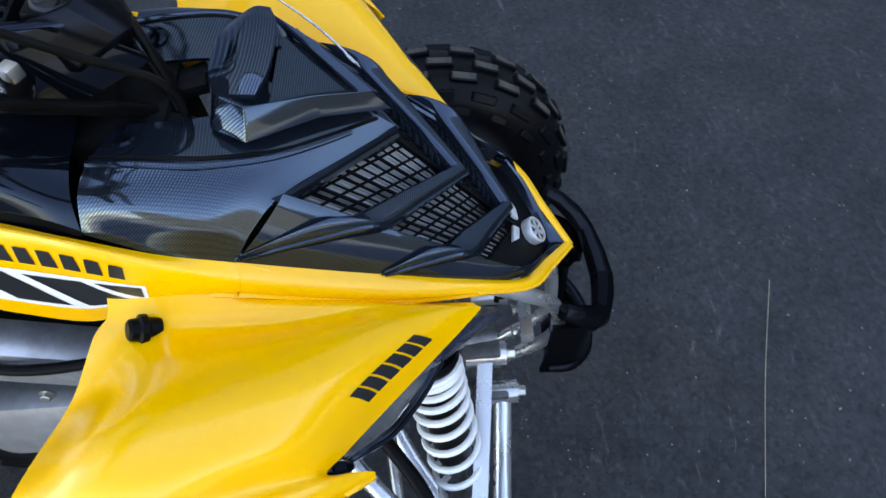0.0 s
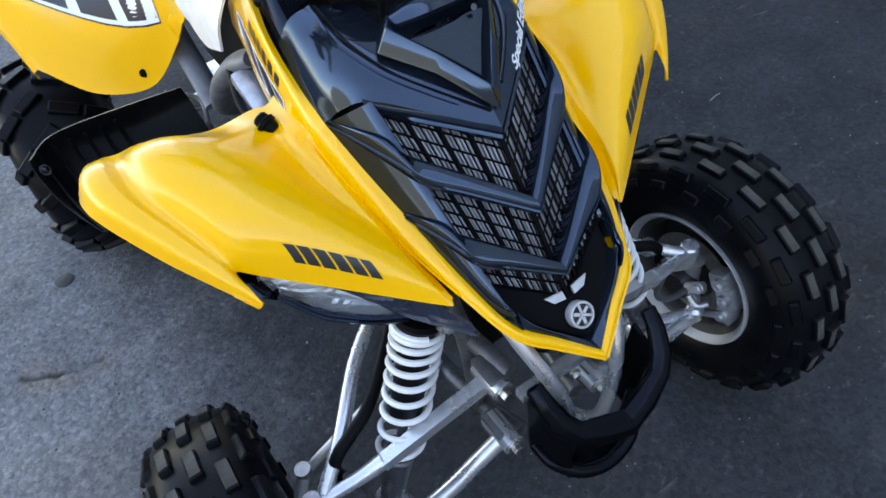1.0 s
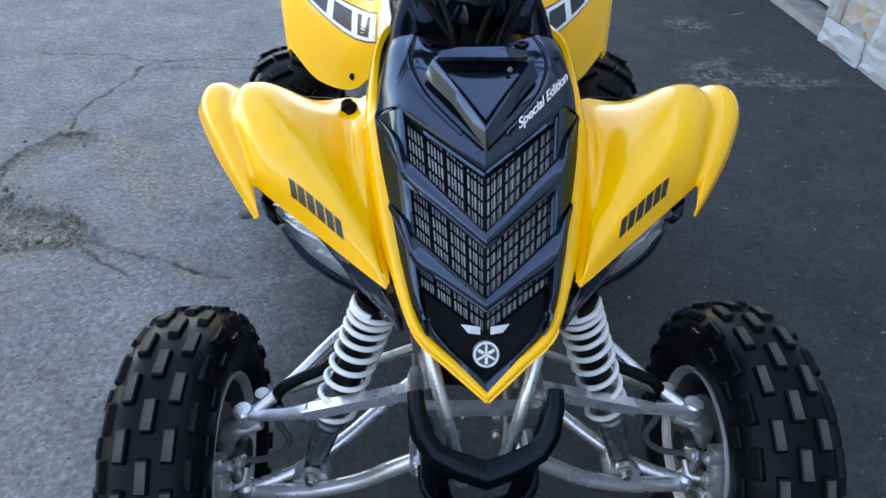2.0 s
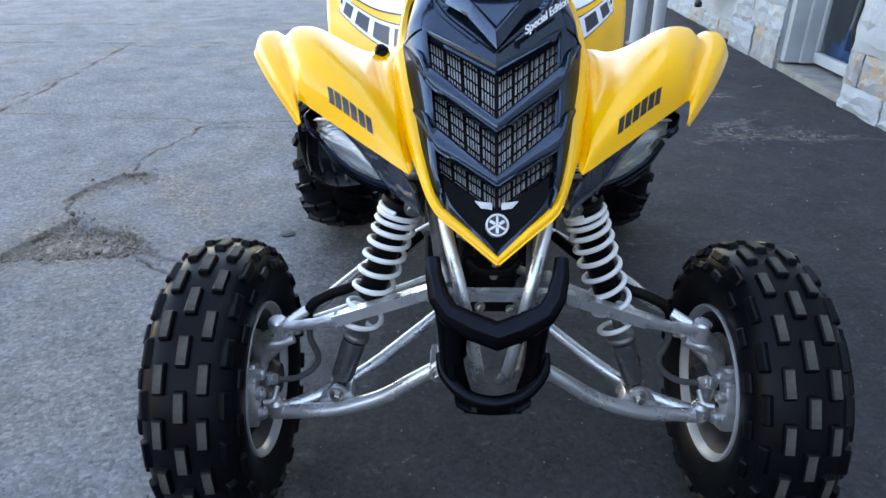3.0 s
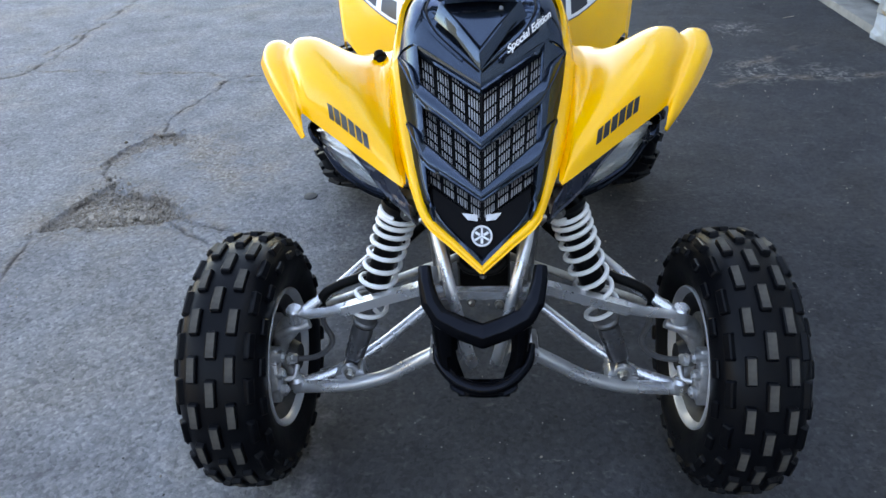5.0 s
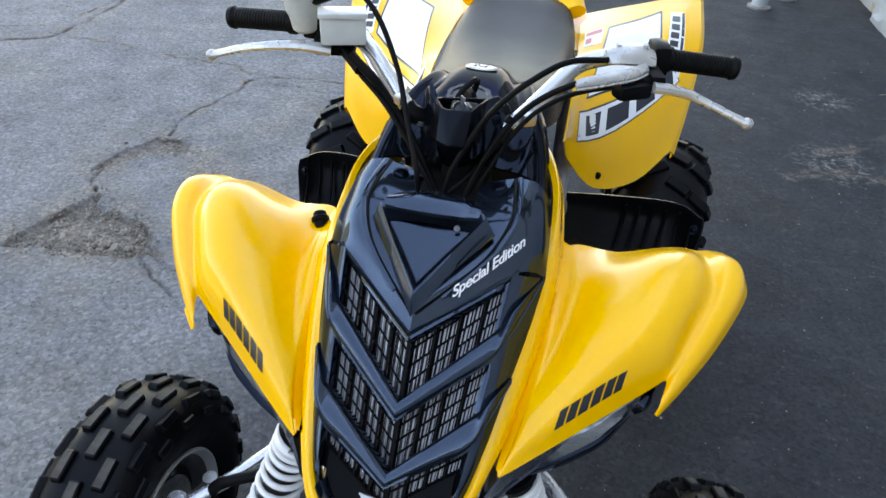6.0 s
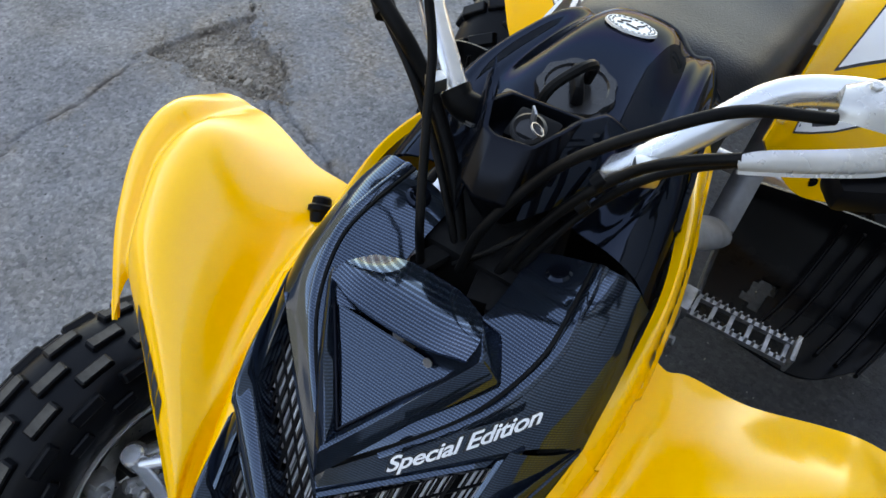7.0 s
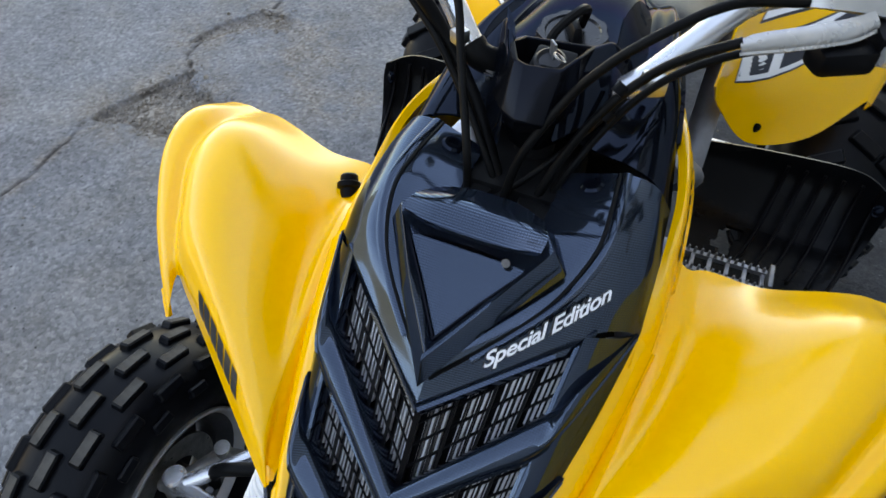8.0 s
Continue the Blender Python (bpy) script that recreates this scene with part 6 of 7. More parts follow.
def foot_guard(s):
    bm = bmesh.new()
    rows = [
        [(0.182, 0.690, 0.385), (0.270, 0.690, 0.366), (0.375, 0.700, 0.350), (0.455, 0.770, 0.356)],
        [(0.174, 0.780, 0.385), (0.280, 0.795, 0.365), (0.420, 0.815, 0.355), (0.482, 0.840, 0.368)],
        [(0.168, 0.865, 0.395), (0.285, 0.880, 0.372), (0.435, 0.890, 0.365), (0.498, 0.880, 0.390)],
        [(0.172, 0.915, 0.440), (0.285, 0.935, 0.425), (0.440, 0.940, 0.432), (0.506, 0.905, 0.440)],
        [(0.178, 0.930, 0.480), (0.285, 0.950, 0.478), (0.440, 0.952, 0.482), (0.505, 0.918, 0.468)],
    ]
    Sheet(rows, s).add(bm, 34, 34, 0.006)
    # slanted drain slots through the floor
    gone = []
    for f in bm.faces:
        p = f.calc_center_median()
        for x0, y0 in ((0.262, 0.805),):
            dx, dy = abs(p.x) - x0, p.y - y0
            if abs(dx - 0.3 * dy) < 0.018 and abs(dy) < 0.036:
                gone.append(f)
    bmesh.ops.delete(bm, geom=list(set(gone)), context="FACES")
    guard = part("heel_guard", bm, GUARD, quad, "black plastic heel guard in front of the rear tyre")
    bm = bmesh.new()
    bolt(bm, (s * 0.488, 0.905, 0.445), (s * 0.5, -0.8, 0.3), 0.008, 0.006)
    part("bolt", bm, GLOSSY, guard)
    for k in range(6):
        bm = bmesh.new()
        x = 0.300 + 0.032 * k
        tube(bm, flip([(x - 0.02, 0.735, 0.372), (x, 0.800, 0.374), (x + 0.016, 0.868, 0.386), (x + 0.024, 0.915, 0.424), (x + 0.026, 0.932, 0.470)], s), 0.0058, 8, 6, 0.6)
        part("guard_rib", bm, BLACK, guard)
    bm = bmesh.new()
    h = 0.418 if s > 0 else 0.400
    for y in (0.655, 0.695):
        tube(bm, flip([(0.170, y, h - 0.003), (0.330, y, h)], s), 0.006, 4, 1, smooth=False)
    for k in range(6):
        x = 0.180 + 0.029 * k
        tube(bm, flip([(x, 0.655, h - 0.002), (x, 0.695, h - 0.002)], s), 0.0045, 4, 1, smooth=False)
    for k in range(14):
        x = 0.176 + 0.0114 * k
        for y in (0.655, 0.695):
            block(bm, (s * x, y, h + 0.008), (0.005, 0.006, 0.010), None, 0.0, 0.5)
    block(bm, (s * 0.160, 0.675, h - 0.005), (0.030, 0.050, 0.030), None, 0.004)
    block(bm, (s * 0.334, 0.675, h + 0.004), (0.008, 0.052, 0.034), None, 0.003)
    part("foot_peg", bm, PEGALLOY, quad, "toothed alloy foot peg")
    bm = bmesh.new()
    tube(bm, flip([(0.178, 0.690, 0.400), (0.170, 0.780, 0.400), (0.164, 0.862, 0.412)], s), 0.0055, 8, 6)
    part("guard_edge", bm, DARKSTEEL, guard, "dark steel edge of the guard")
    bm = bmesh.new()
    tube(bm, flip([(0.166, 0.857, 0.420), (0.150, 0.930, 0.428), (0.168, 0.968, 0.434), (0.200, 0.985, 0.436), (0.242, 0.998, 0.430)], s), 0.006, 10, 8)
    plate(bm, flip([(0.152, 0.915, 0.424), (0.200, 0.978, 0.432), (0.215, 0.930, 0.424)], s), (0, 0, -1), 0.004)
    part("guard_bracket", bm, PEG, quad, "grimy alloy bracket behind the heel guard")


def chassis():
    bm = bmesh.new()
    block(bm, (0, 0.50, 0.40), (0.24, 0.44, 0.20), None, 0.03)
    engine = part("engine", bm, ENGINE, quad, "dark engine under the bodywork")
    # the two front blocks are added, near-black for the shaded void there
    for name, at, size in (("cylinder", (0, 0.46, 0.62), (0.20, 0.32, 0.28)), ("airbox", (0, 0.80, 0.62), (0.18, 0.40, 0.26)), ("nose_void_fill", (0, 0.17, 0.60), (0.14, 0.16, 0.18)), ("front_void_fill", (0, 0.16, 0.44), (0.10, 0.20, 0.14))):
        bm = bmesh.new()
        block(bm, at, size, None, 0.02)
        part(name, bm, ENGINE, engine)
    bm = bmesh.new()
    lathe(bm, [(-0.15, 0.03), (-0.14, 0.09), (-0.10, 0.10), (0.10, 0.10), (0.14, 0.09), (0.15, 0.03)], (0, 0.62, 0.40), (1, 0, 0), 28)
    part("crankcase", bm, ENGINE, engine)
    for k in range(7):
        bm = bmesh.new()
        block(bm, (0, 0.42, 0.535 + 0.012 * k), (0.20, 0.17, 0.004), Matrix.Rotation(-0.25, 3, "X"), 0.001)
        part("cooling_fin", bm, ALLOY, engine)
    for s in (1, -1):
        bm = bmesh.new()
        tube(bm, flip([(0.118, 0.475, 0.745), (0.136, 0.530, 0.712), (0.149, 0.620, 0.635), (0.142, 0.720, 0.535), (0.100, 0.800, 0.460)], s), [0.014, 0.017, 0.017, 0.015, 0.012], 14, 8, 1.5)
        part("frame_spar", bm, FRAMEGREY, quad, "cast alloy frame spar")
        bm = bmesh.new()
        tube(bm, flip([(0.148, 0.990, 0.705), (0.151, 0.880, 0.622), (0.153, 0.740, 0.530)], s), 0.015, 12, 6, 1.5)
        part("frame_strut", bm, FRAMEGREY, quad, "grey frame strut below the seat")
        if s < 0:
            bm = bmesh.new()
            block(bm, (-0.140, 0.415, 0.668), (0.045, 0.180, 0.070), Matrix.Rotation(0.35, 3, "X"), 0.012)
            part("cylinder_cover", bm, ALLOY, quad, "cast alloy cover beside the cylinder")
        bm = bmesh.new()
        bolt(bm, (s * 0.163, 0.44, 0.622), (s, 0, 0.2), 0.006, 0.008)
        part("bolt", bm, STEEL, quad)
        if s > 0:
            continue
        bm = bmesh.new()
        rows = [
            [(0.128, 0.490, 0.838), (0.138, 0.590, 0.842), (0.142, 0.720, 0.845)],
            [(0.150, 0.492, 0.800), (0.155, 0.590, 0.795), (0.153, 0.710, 0.800)],
            [(0.155, 0.510, 0.752), (0.158, 0.596, 0.728), (0.154, 0.690, 0.745)],
        ]
        Sheet(rows, s).add(bm, 10, 10, 0.004)
        part("side_cover", bm, WHITE, quad, "white side cover below the seat")
    bm = bmesh.new()
    block(bm, (-0.145, 0.50, 0.52), (0.05, 0.17, 0.12), Matrix.Rotation(0.1, 3, "Y"), 0.02)
    part("engine_cover", bm, ALLOY, quad, "cast alloy engine side cover")
    bm = bmesh.new()
    block(bm, (0.145, 0.50, 0.42), (0.05, 0.20, 0.16), None, 0.02)
    part("engine_cover", bm, DARKSTEEL, quad, "dark engine side cover")
    bm = bmesh.new()
    tube(bm, [(-0.150, 0.30, 0.70), (-0.165, 0.36, 0.69), (-0.170, 0.44, 0.70), (-0.150, 0.52, 0.72)], 0.006, 10, 8)
    part("coolant_hose", bm, RUBBER, quad, "black coolant hose")
    bm = bmesh.new()
    tube(bm, [(0, 0.62, 0.34), (0, 0.9, 0.30), (0, 1.2, 0.252)], 0.05, 12, 6, 0.7)
    rod(bm, (-0.36, 1.225, 0.252), (0.36, 1.225, 0.252), 0.022)
    block(bm, (0.0, 1.2, 0.26), (0.14, 0.16, 0.12), None, 0.02)
    part("swingarm", bm, ALLOY, quad, "alloy swingarm and rear axle")
    bm = bmesh.new()
    for s in (1, -1):
        tube(bm, flip([(0.11, 0.85, 0.74), (0.12, 1.1, 0.76), (0.10, 1.4, 0.80)], s), 0.013, 10, 6)
    part("subframe", bm, DARKSTEEL, quad)


nose_trim()
hood_part, hood_halves = hood()
scoop(hood_part)
lettering(hood_part, hood_halves)
grille()
for side in (1, -1):
    front_fender(side)
    side_panel(side)
    rear_fender(side)
    headlight(side)
    suspension(side)
    front_wheel(side)
    rear_wheel(side)
    foot_guard(side)
tank()
dash()
handlebar()
cables()
seat()
tail()
bumper()
chassis()


# ---- ground ----
CRACKS = [
    ([(-4.6, 1.9), (-3.2, 2.25), (-2.58, 2.46), (-2.50, 2.70), (-2.52, 3.20), (-2.54, 3.55), (-2.58, 4.36)], 0.026),
    ([(-3.4, 2.40), (-2.70, 2.62), (-2.58, 2.90), (-2.57, 3.30)], 0.009),
    ([(-6.5, 4.50), (-3.92, 4.47), (-2.60, 4.43), (-1.67, 4.42), (0.6, 4.38)], 0.014),
    ([(-6.5, 5.30), (-4.44, 5.26), (-1.91, 5.29), (0.8, 5.30)], 0.012),
    ([(-2.60, 4.38), (-2.20, 4.25), (-1.90, 4.30)], 0.010),
    ([(-2.6, 2.55), (-2.10, 2.50), (-1.54, 2.44), (-1.21, 2.37), (-0.88, 2.40), (-0.3, 2.34)], 0.009),
    ([(-1.32, 2.32), (-0.95, 2.28), (-0.62, 2.36)], 0.007),
    ([(-1.12, 2.40), (-1.32, 2.30), (-1.37, 2.07), (-1.43, 1.90), (-1.41, 1.70)], 0.013),
    ([(-1.53, 1.42), (-1.50, 1.31), (-1.44, 1.25)], 0.010),
    ([(-1.10, 1.00), (-1.00, 0.94), (-0.86, 0.90), (-0.74, 0.84), (-0.60, 0.80)], 0.014),
    ([(-1.12, 0.98), (-1.02, 0.89), (-0.90, 0.80)], 0.010),
    ([(-1.53, 0.89), (-1.50, 0.67), (-1.52, 0.45), (-1.48, 0.33), (-1.52, 0.05)], 0.009),
    ([(1.10, 2.10), (1.31, 2.19), (1.57, 2.15), (1.85, 2.17), (2.03, 2.17)], 0.010),
    ([(1.26, 2.33), (1.51, 2.50), (1.72, 2.61)], 0.009),
]
# broken-out patches: outline, depth, and how much dirt fills them
HOLES = [
    ([(-1.53, 0.90), (-1.52, 1.00), (-1.47, 1.11), (-1.43, 1.24), (-1.34, 1.16), (-1.20, 1.12), (-1.03, 0.98), (-1.15, 0.94), (-1.32, 0.93)], 0.020, 0.95),
    ([(-1.54, 1.38), (-1.52, 1.54), (-1.44, 1.67), (-1.30, 1.67), (-1.29, 1.60), (-1.40, 1.56), (-1.47, 1.46)], 0.013, 0.90),
    ([(-1.34, 1.63), (-1.18, 1.62), (-1.00, 1.41), (-0.82, 1.32), (-0.95, 1.25), (-1.12, 1.40), (-1.27, 1.57)], 0.002, 0.55),
]
CRACKNP = []
for line, wide in CRACKS:
    pts = [Vector((x, y, 0)) for x, y in line]
    fine = [spline(pts, k / (14 * (len(pts) - 1))) for k in range(14 * (len(pts) - 1) + 1)]
    fine = [p + Vector((noise.noise(p * 7.0), noise.noise(p * 7.0 + Vector((9, 4, 0))), 0)) * 0.035 + Vector((noise.noise(p * 25.0), noise.noise(p * 25.0 + Vector((3, 8, 0))), 0)) * 0.010 for p in fine]
    CRACKNP.append((np.array([(p.x, p.y) for p in fine]), wide))


def from_line(p, line):
    """Distance of points from a line of straight pieces."""
    best = np.full(len(p), 9.0)
    for a, b in zip(line, line[1:]):
        d = b - a
        t = np.clip(((p - a) @ d) / max(d @ d, 1e-9), 0, 1)
        best = np.minimum(best, np.linalg.norm(p - a - t[:, None] * d, axis=1))
    return best


def inside(p, outline):
    """Depth of points inside an outline; negative outside it."""
    closed = np.array(outline + outline[:1], float)
    odd = np.zeros(len(p), bool)
    for a, b in zip(closed, closed[1:]):
        cross = (a[1] > p[:, 1]) != (b[1] > p[:, 1])
        x = a[0] + (p[:, 1] - a[1]) * (b[0] - a[0]) / ((b[1] - a[1]) or 1e-9)
        odd ^= cross & (p[:, 0] < x)
    far = from_line(p, closed)
    return np.where(odd, far, -far)


def ground():
    """One sheet to the horizon, fine where the asphalt is broken, with sunken cracks and patches."""
    xs = np.concatenate([-np.geomspace(900, 3.2, 24), np.arange(-3.15, -1.75, 0.014), np.arange(-1.75, -0.56, 0.0065), np.arange(-0.56, 2.75, 0.014), np.geomspace(2.8, 900, 22)])
    ys = np.concatenate([-np.geomspace(900, 1.3, 20), np.arange(-1.25, 0.70, 0.016), np.arange(0.70, 1.80, 0.0065), np.arange(1.80, 2.9, 0.012), np.arange(2.9, 5.5, 0.03), np.geomspace(5.6, 900, 30)])
    gx, gy = np.meshgrid(xs, ys)
    flat = np.stack([gx.ravel(), gy.ravel()], 1)
    near = (np.abs(flat[:, 0]) < 6) & (flat[:, 1] > -2) & (flat[:, 1] < 6)
    z, dirt, crack_and_rim_shade = np.zeros(len(flat)), np.zeros(len(flat)), np.zeros(len(flat))
    p = flat[near]
    coarse = np.array([noise.noise(Vector((x * 9, y * 9, 0))) for x, y in p])
    small = np.array([noise.noise(Vector((x * 30, y * 30, 3))) for x, y in p])
    rough = np.array([noise.noise(Vector((x * 75, y * 75, 7))) for x, y in p])
    wob = coarse + 0.6 * small
    zz, dd, cc = 0.0012 * coarse, np.zeros(len(p)), np.zeros(len(p))
    for line, wide in CRACKNP:
        lo, hi = line.min(0) - 0.2, line.max(0) + 0.2
        box = np.nonzero(((p > lo) & (p < hi)).all(1))[0]
        best = from_line(p[box], line)
        w = np.clip(wide * 0.42 * (1 + 0.8 * wob[box]), 0.0045, 0.03)
        hit = np.clip(1.35 - best / w, 0, 1)
        zz[box] -= 0.005 * hit
        cc[box] = np.maximum(cc[box], np.clip(hit * 1.4, 0, 1) * np.clip(0.55 + 0.9 * wob[box], 0.12, 0.9))
        dd[box] = np.maximum(dd[box], np.clip(1.25 - best / (wide * 3.6), 0, 1) * np.clip(0.30 + wob[box], 0, 1) * 0.8)
    for outline, deep, fill in HOLES:
        lo, hi = np.array(outline).min(0) - 0.35, np.array(outline).max(0) + 0.35
        box = np.nonzero(((p > lo) & (p < hi)).all(1))[0]
        d = inside(p[box], outline) + 0.016 * coarse[box] + 0.012 * small[box] + 0.004 * rough[box]
        k = np.clip(d / 0.012 + 0.5, 0, 1)
        zz[box] += -deep * k * (1 - 0.45 * np.clip(d / 0.10, 0, 1)) + k * min(deep, 0.008) * (0.35 * small[box] + 0.55 * rough[box])
        dust = np.clip(1 + d / 0.26, 0, 1) ** 2 * np.clip(0.38 + 0.7 * wob[box] + 0.3 * rough[box], 0, 0.65)
        dd[box] = np.maximum(dd[box], np.maximum(dust, k * fill * np.clip(0.8 + 0.5 * wob[box], 0.2 if deep < 0.005 else 0.7, 1)))
        if deep > 0.005:
            # shade under the broken edge, painted as a dark line along it
            rim = np.exp(-((d - 0.004) / 0.0075) ** 2) * np.clip(0.35 + 1.1 * coarse[box] + 0.6 * small[box], 0, 1)
            cc[box] = np.maximum(cc[box] * (1 - k), np.maximum(rim * 0.8, k * np.clip(rough[box] * 1.5 + small[box] - 0.50, 0, 0.55)))
    z[near], dirt[near], crack_and_rim_shade[near] = zz, dd, cc
    nx, ny = len(xs), len(ys)
    me = bpy.data.meshes.new("ground")
    quads = [(j * nx + i, j * nx + i + 1, (j + 1) * nx + i + 1, (j + 1) * nx + i) for j in range(ny - 1) for i in range(nx - 1)]
    me.from_pydata([(x, y, h) for (x, y), h in zip(flat.tolist(), z.tolist())], [], quads)
    for name, values in (("dirt", dirt), ("crack_and_rim_shade", crack_and_rim_shade)):
        me.attributes.new(name, "FLOAT", "POINT").data.foreach_set("value", values.astype(np.float32))
    me.polygons.foreach_set("use_smooth", [True] * len(me.polygons))
    me.materials.append(ASPHALT)
    ob = new("ground", me)
    tagged(ob, "weathered cracked asphalt yard with a darker sealed strip", "asphalt", kind="structure")


ground()


def pebbles():
    """Loose grit and chips, gathered round the broken patches."""
    rng = random.Random(4)
    bm = bmesh.new()
    spots = []
    while len(spots) < 760:
        outline, deep, _ = rng.choice(HOLES[:2] + HOLES[:1])
        x, y = rng.uniform(-1.65, -0.95), rng.uniform(0.75, 1.75)
        d = float(inside(np.array([(x, y)]), outline)[0])
        if d > -0.05 and (d > 0 or rng.random() < 0.25):
            spots.append((x, y, rng.uniform(0.0018, 0.0055) * (2.4 if rng.random() < 0.07 else 1.0), -deep * 0.6 if d > 0.015 else 0.0))
    for x, y, r in ((-1.19, 0.975, 0.020), (-1.15, 0.985, 0.013), (-1.22, 0.990, 0.011), (-1.24, 1.06, 0.012), (-1.12, 0.93, 0.010), (-1.20, 0.92, 0.007), (-1.41, 1.66, 0.014), (-1.35, 1.63, 0.010)):
        spots.append((x, y, r, -0.006))
    for _ in range(420):
        spots.append((rng.uniform(-2.6, 1.9), rng.uniform(-0.9, 3.6), rng.uniform(0.0015, 0.0045), 0.0))
    for x, y, r, z in spots:
        m = Matrix.Translation((x, y, z + r * 0.4)) @ Euler((rng.random() * 6, rng.random() * 6, rng.random() * 6)).to_matrix().to_4x4() @ Matrix.Diagonal((r, r * rng.uniform(0.6, 1), r * rng.uniform(0.4, 0.8), 1))
        bmesh.ops.create_icosphere(bm, subdivisions=1, radius=1.0, matrix=m)
    ob = part("gravel", bm, worn("grit_stone", (0.26, 0.225, 0.185), (0.16, 0.14, 0.12), 0.8, 0.95, 25), None, smooth=False)
    tagged(ob, "loose brown and grey gravel chips in broken asphalt", "gravel", kind="stuff")
    for x, y, a, L in ((0.05, -0.58, 2.83, 0.46), (1.17, 0.55, 0.1, 0.05), (0.95, 0.10, 0.9, 0.04), (1.75, 3.1, 0.4, 0.08), (-0.2, 4.6, 1.2, 0.05)):
        bm = bmesh.new()
        d = Vector((math.cos(a), math.sin(a), 0))
        c = Vector((x, y, 0.003))
        tube(bm, [c - d * L / 2, c + Vector((0.004, 0.003, 0.000)), c + d * L / 2], 0.0007 if L > 0.2 else 0.0013, 5, 6)
        ob = part("straw", bm, worn("dry_straw", (0.42, 0.36, 0.26), (0.3, 0.25, 0.18), 0.7, 0.9, 30))
        tagged(ob, "dry pale straw lying on the asphalt", "straw", "straws on the ground")
    bm = bmesh.new()
    lathe(bm, [(0, 0.022), (0.004, 0.024), (0.006, 0.018), (0.007, 0.0005)], (-0.629, 1.11, 0.0), (0, 0, 1), 14)
    ob = part("tar_blob", bm, worn("tar", (0.02, 0.018, 0.016), (0.04, 0.035, 0.03), 0.6, 0.8, 40))
    tagged(ob, "dark tar blob stuck on the asphalt", "tar blob")


pebbles()


# ---- the painted stone building ----
WALL_X, TOP, SOUTH, NORTH = 2.05, 5.7, -7.0, 9.0
DOOR0, DOOR1, DOOR_TOP, RECESS = 2.71, 3.56, 2.25, 0.17


def wall_box(name, lo, hi, mat, label=""):
    bm = bmesh.new()
    block(bm, [(a + b) / 2 for a, b in zip(lo, hi)], [b - a for a, b in zip(lo, hi)])
    ob = part(name, bm, mat, None, smooth=False)
    tagged(ob, label, "wall", kind="structure")
    return ob


def building():
    deep = 0.45
    south = wall_box("wall_south", (WALL_X, SOUTH, 0), (WALL_X + deep, DOOR0, TOP), MORTAR, "pale grey painted stone wall beside a door")
    north = wall_box("wall_north", (WALL_X, DOOR1, 0), (WALL_X + deep, 4.40, TOP), MORTAR, "pale grey painted stone pier beside a door")
    wall_box("wall_lintel", (WALL_X, DOOR0, DOOR_TOP), (WALL_X + deep, DOOR1, TOP), MORTAR, "painted wall above the door")
    far = wall_box("wall_far", (WALL_X + 0.05, 4.40, 0), (WALL_X + deep, NORTH, TOP), STONE, "pale grey painted wall with worn paint at its foot")
    wall_box("wall_end", (WALL_X + deep, NORTH - deep, 0), (9, NORTH, TOP), MORTAR, "painted end wall")
    wall_box("wall_back", (9, SOUTH, 0), (9.3, NORTH, TOP), MORTAR, "painted back wall")
    wall_box("wall_near", (WALL_X + deep, SOUTH, 0), (9, SOUTH + deep, TOP), MORTAR, "painted end wall")
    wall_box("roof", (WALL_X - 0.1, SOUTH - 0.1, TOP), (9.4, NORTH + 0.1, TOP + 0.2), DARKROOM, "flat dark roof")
    wall_box("floor", (WALL_X + deep, SOUTH + deep, -0.1), (9, NORTH - deep, 0.02), DARKROOM, "floor inside the door, near-black for the unlit room")
    # threshold, jambs, the glazed door
    bm = bmesh.new()
    block(bm, (WALL_X + 0.16, (DOOR0 + DOOR1) / 2, 0.018), (0.32, DOOR1 - DOOR0 + 0.02, 0.050), None, 0.006)
    ob = part("door_sill", bm, CONCRETE)
    tagged(ob, "worn pale concrete door sill", "door sill", kind="structure")
    x = WALL_X + RECESS
    frame_ob = empty("door_1", (x, (DOOR0 + DOOR1) / 2, 0.06))
    tagged(frame_ob, "grey painted door frame with a glazed door", "door", kind="structure")

    def piece(name, lo, hi, mat, label="", bevel=0.004):
        bm = bmesh.new()
        block(bm, [(a + b) / 2 - c for a, b, c in zip(lo, hi, frame_ob.location)], [b - a for a, b in zip(lo, hi)], None, bevel)
        return part(name, bm, mat, frame_ob, label)

    piece("jamb", (WALL_X + 0.01, DOOR1 - 0.065, 0.06), (x + 0.10, DOOR1, DOOR_TOP), FRAMEPAINT)
    piece("jamb", (WALL_X + 0.05, DOOR0, 0.06), (x + 0.10, DOOR0 + 0.06, DOOR_TOP), FRAMEPAINT)
    piece("stop", (WALL_X + 0.10, DOOR1 - 0.10, 0.06), (x + 0.08, DOOR1 - 0.068, DOOR_TOP), FRAMEPAINT)
    piece("head", (WALL_X + 0.05, DOOR0 + 0.06, DOOR_TOP - 0.07), (x + 0.10, DOOR1 - 0.065, DOOR_TOP), FRAMEPAINT)
    piece("bottom_rail", (x, DOOR0 + 0.064, 0.07), (x + 0.045, DOOR1 - 0.104, 0.135), FRAMEPAINT, "pale bottom rail")
    piece("stile", (x, DOOR1 - 0.138, 0.139), (x + 0.045, DOOR1 - 0.104, DOOR_TOP - 0.08), FRAMEPAINT)
    piece("stile", (x, DOOR0 + 0.064, 0.139), (x + 0.045, DOOR0 + 0.10, DOOR_TOP - 0.08), FRAMEPAINT)
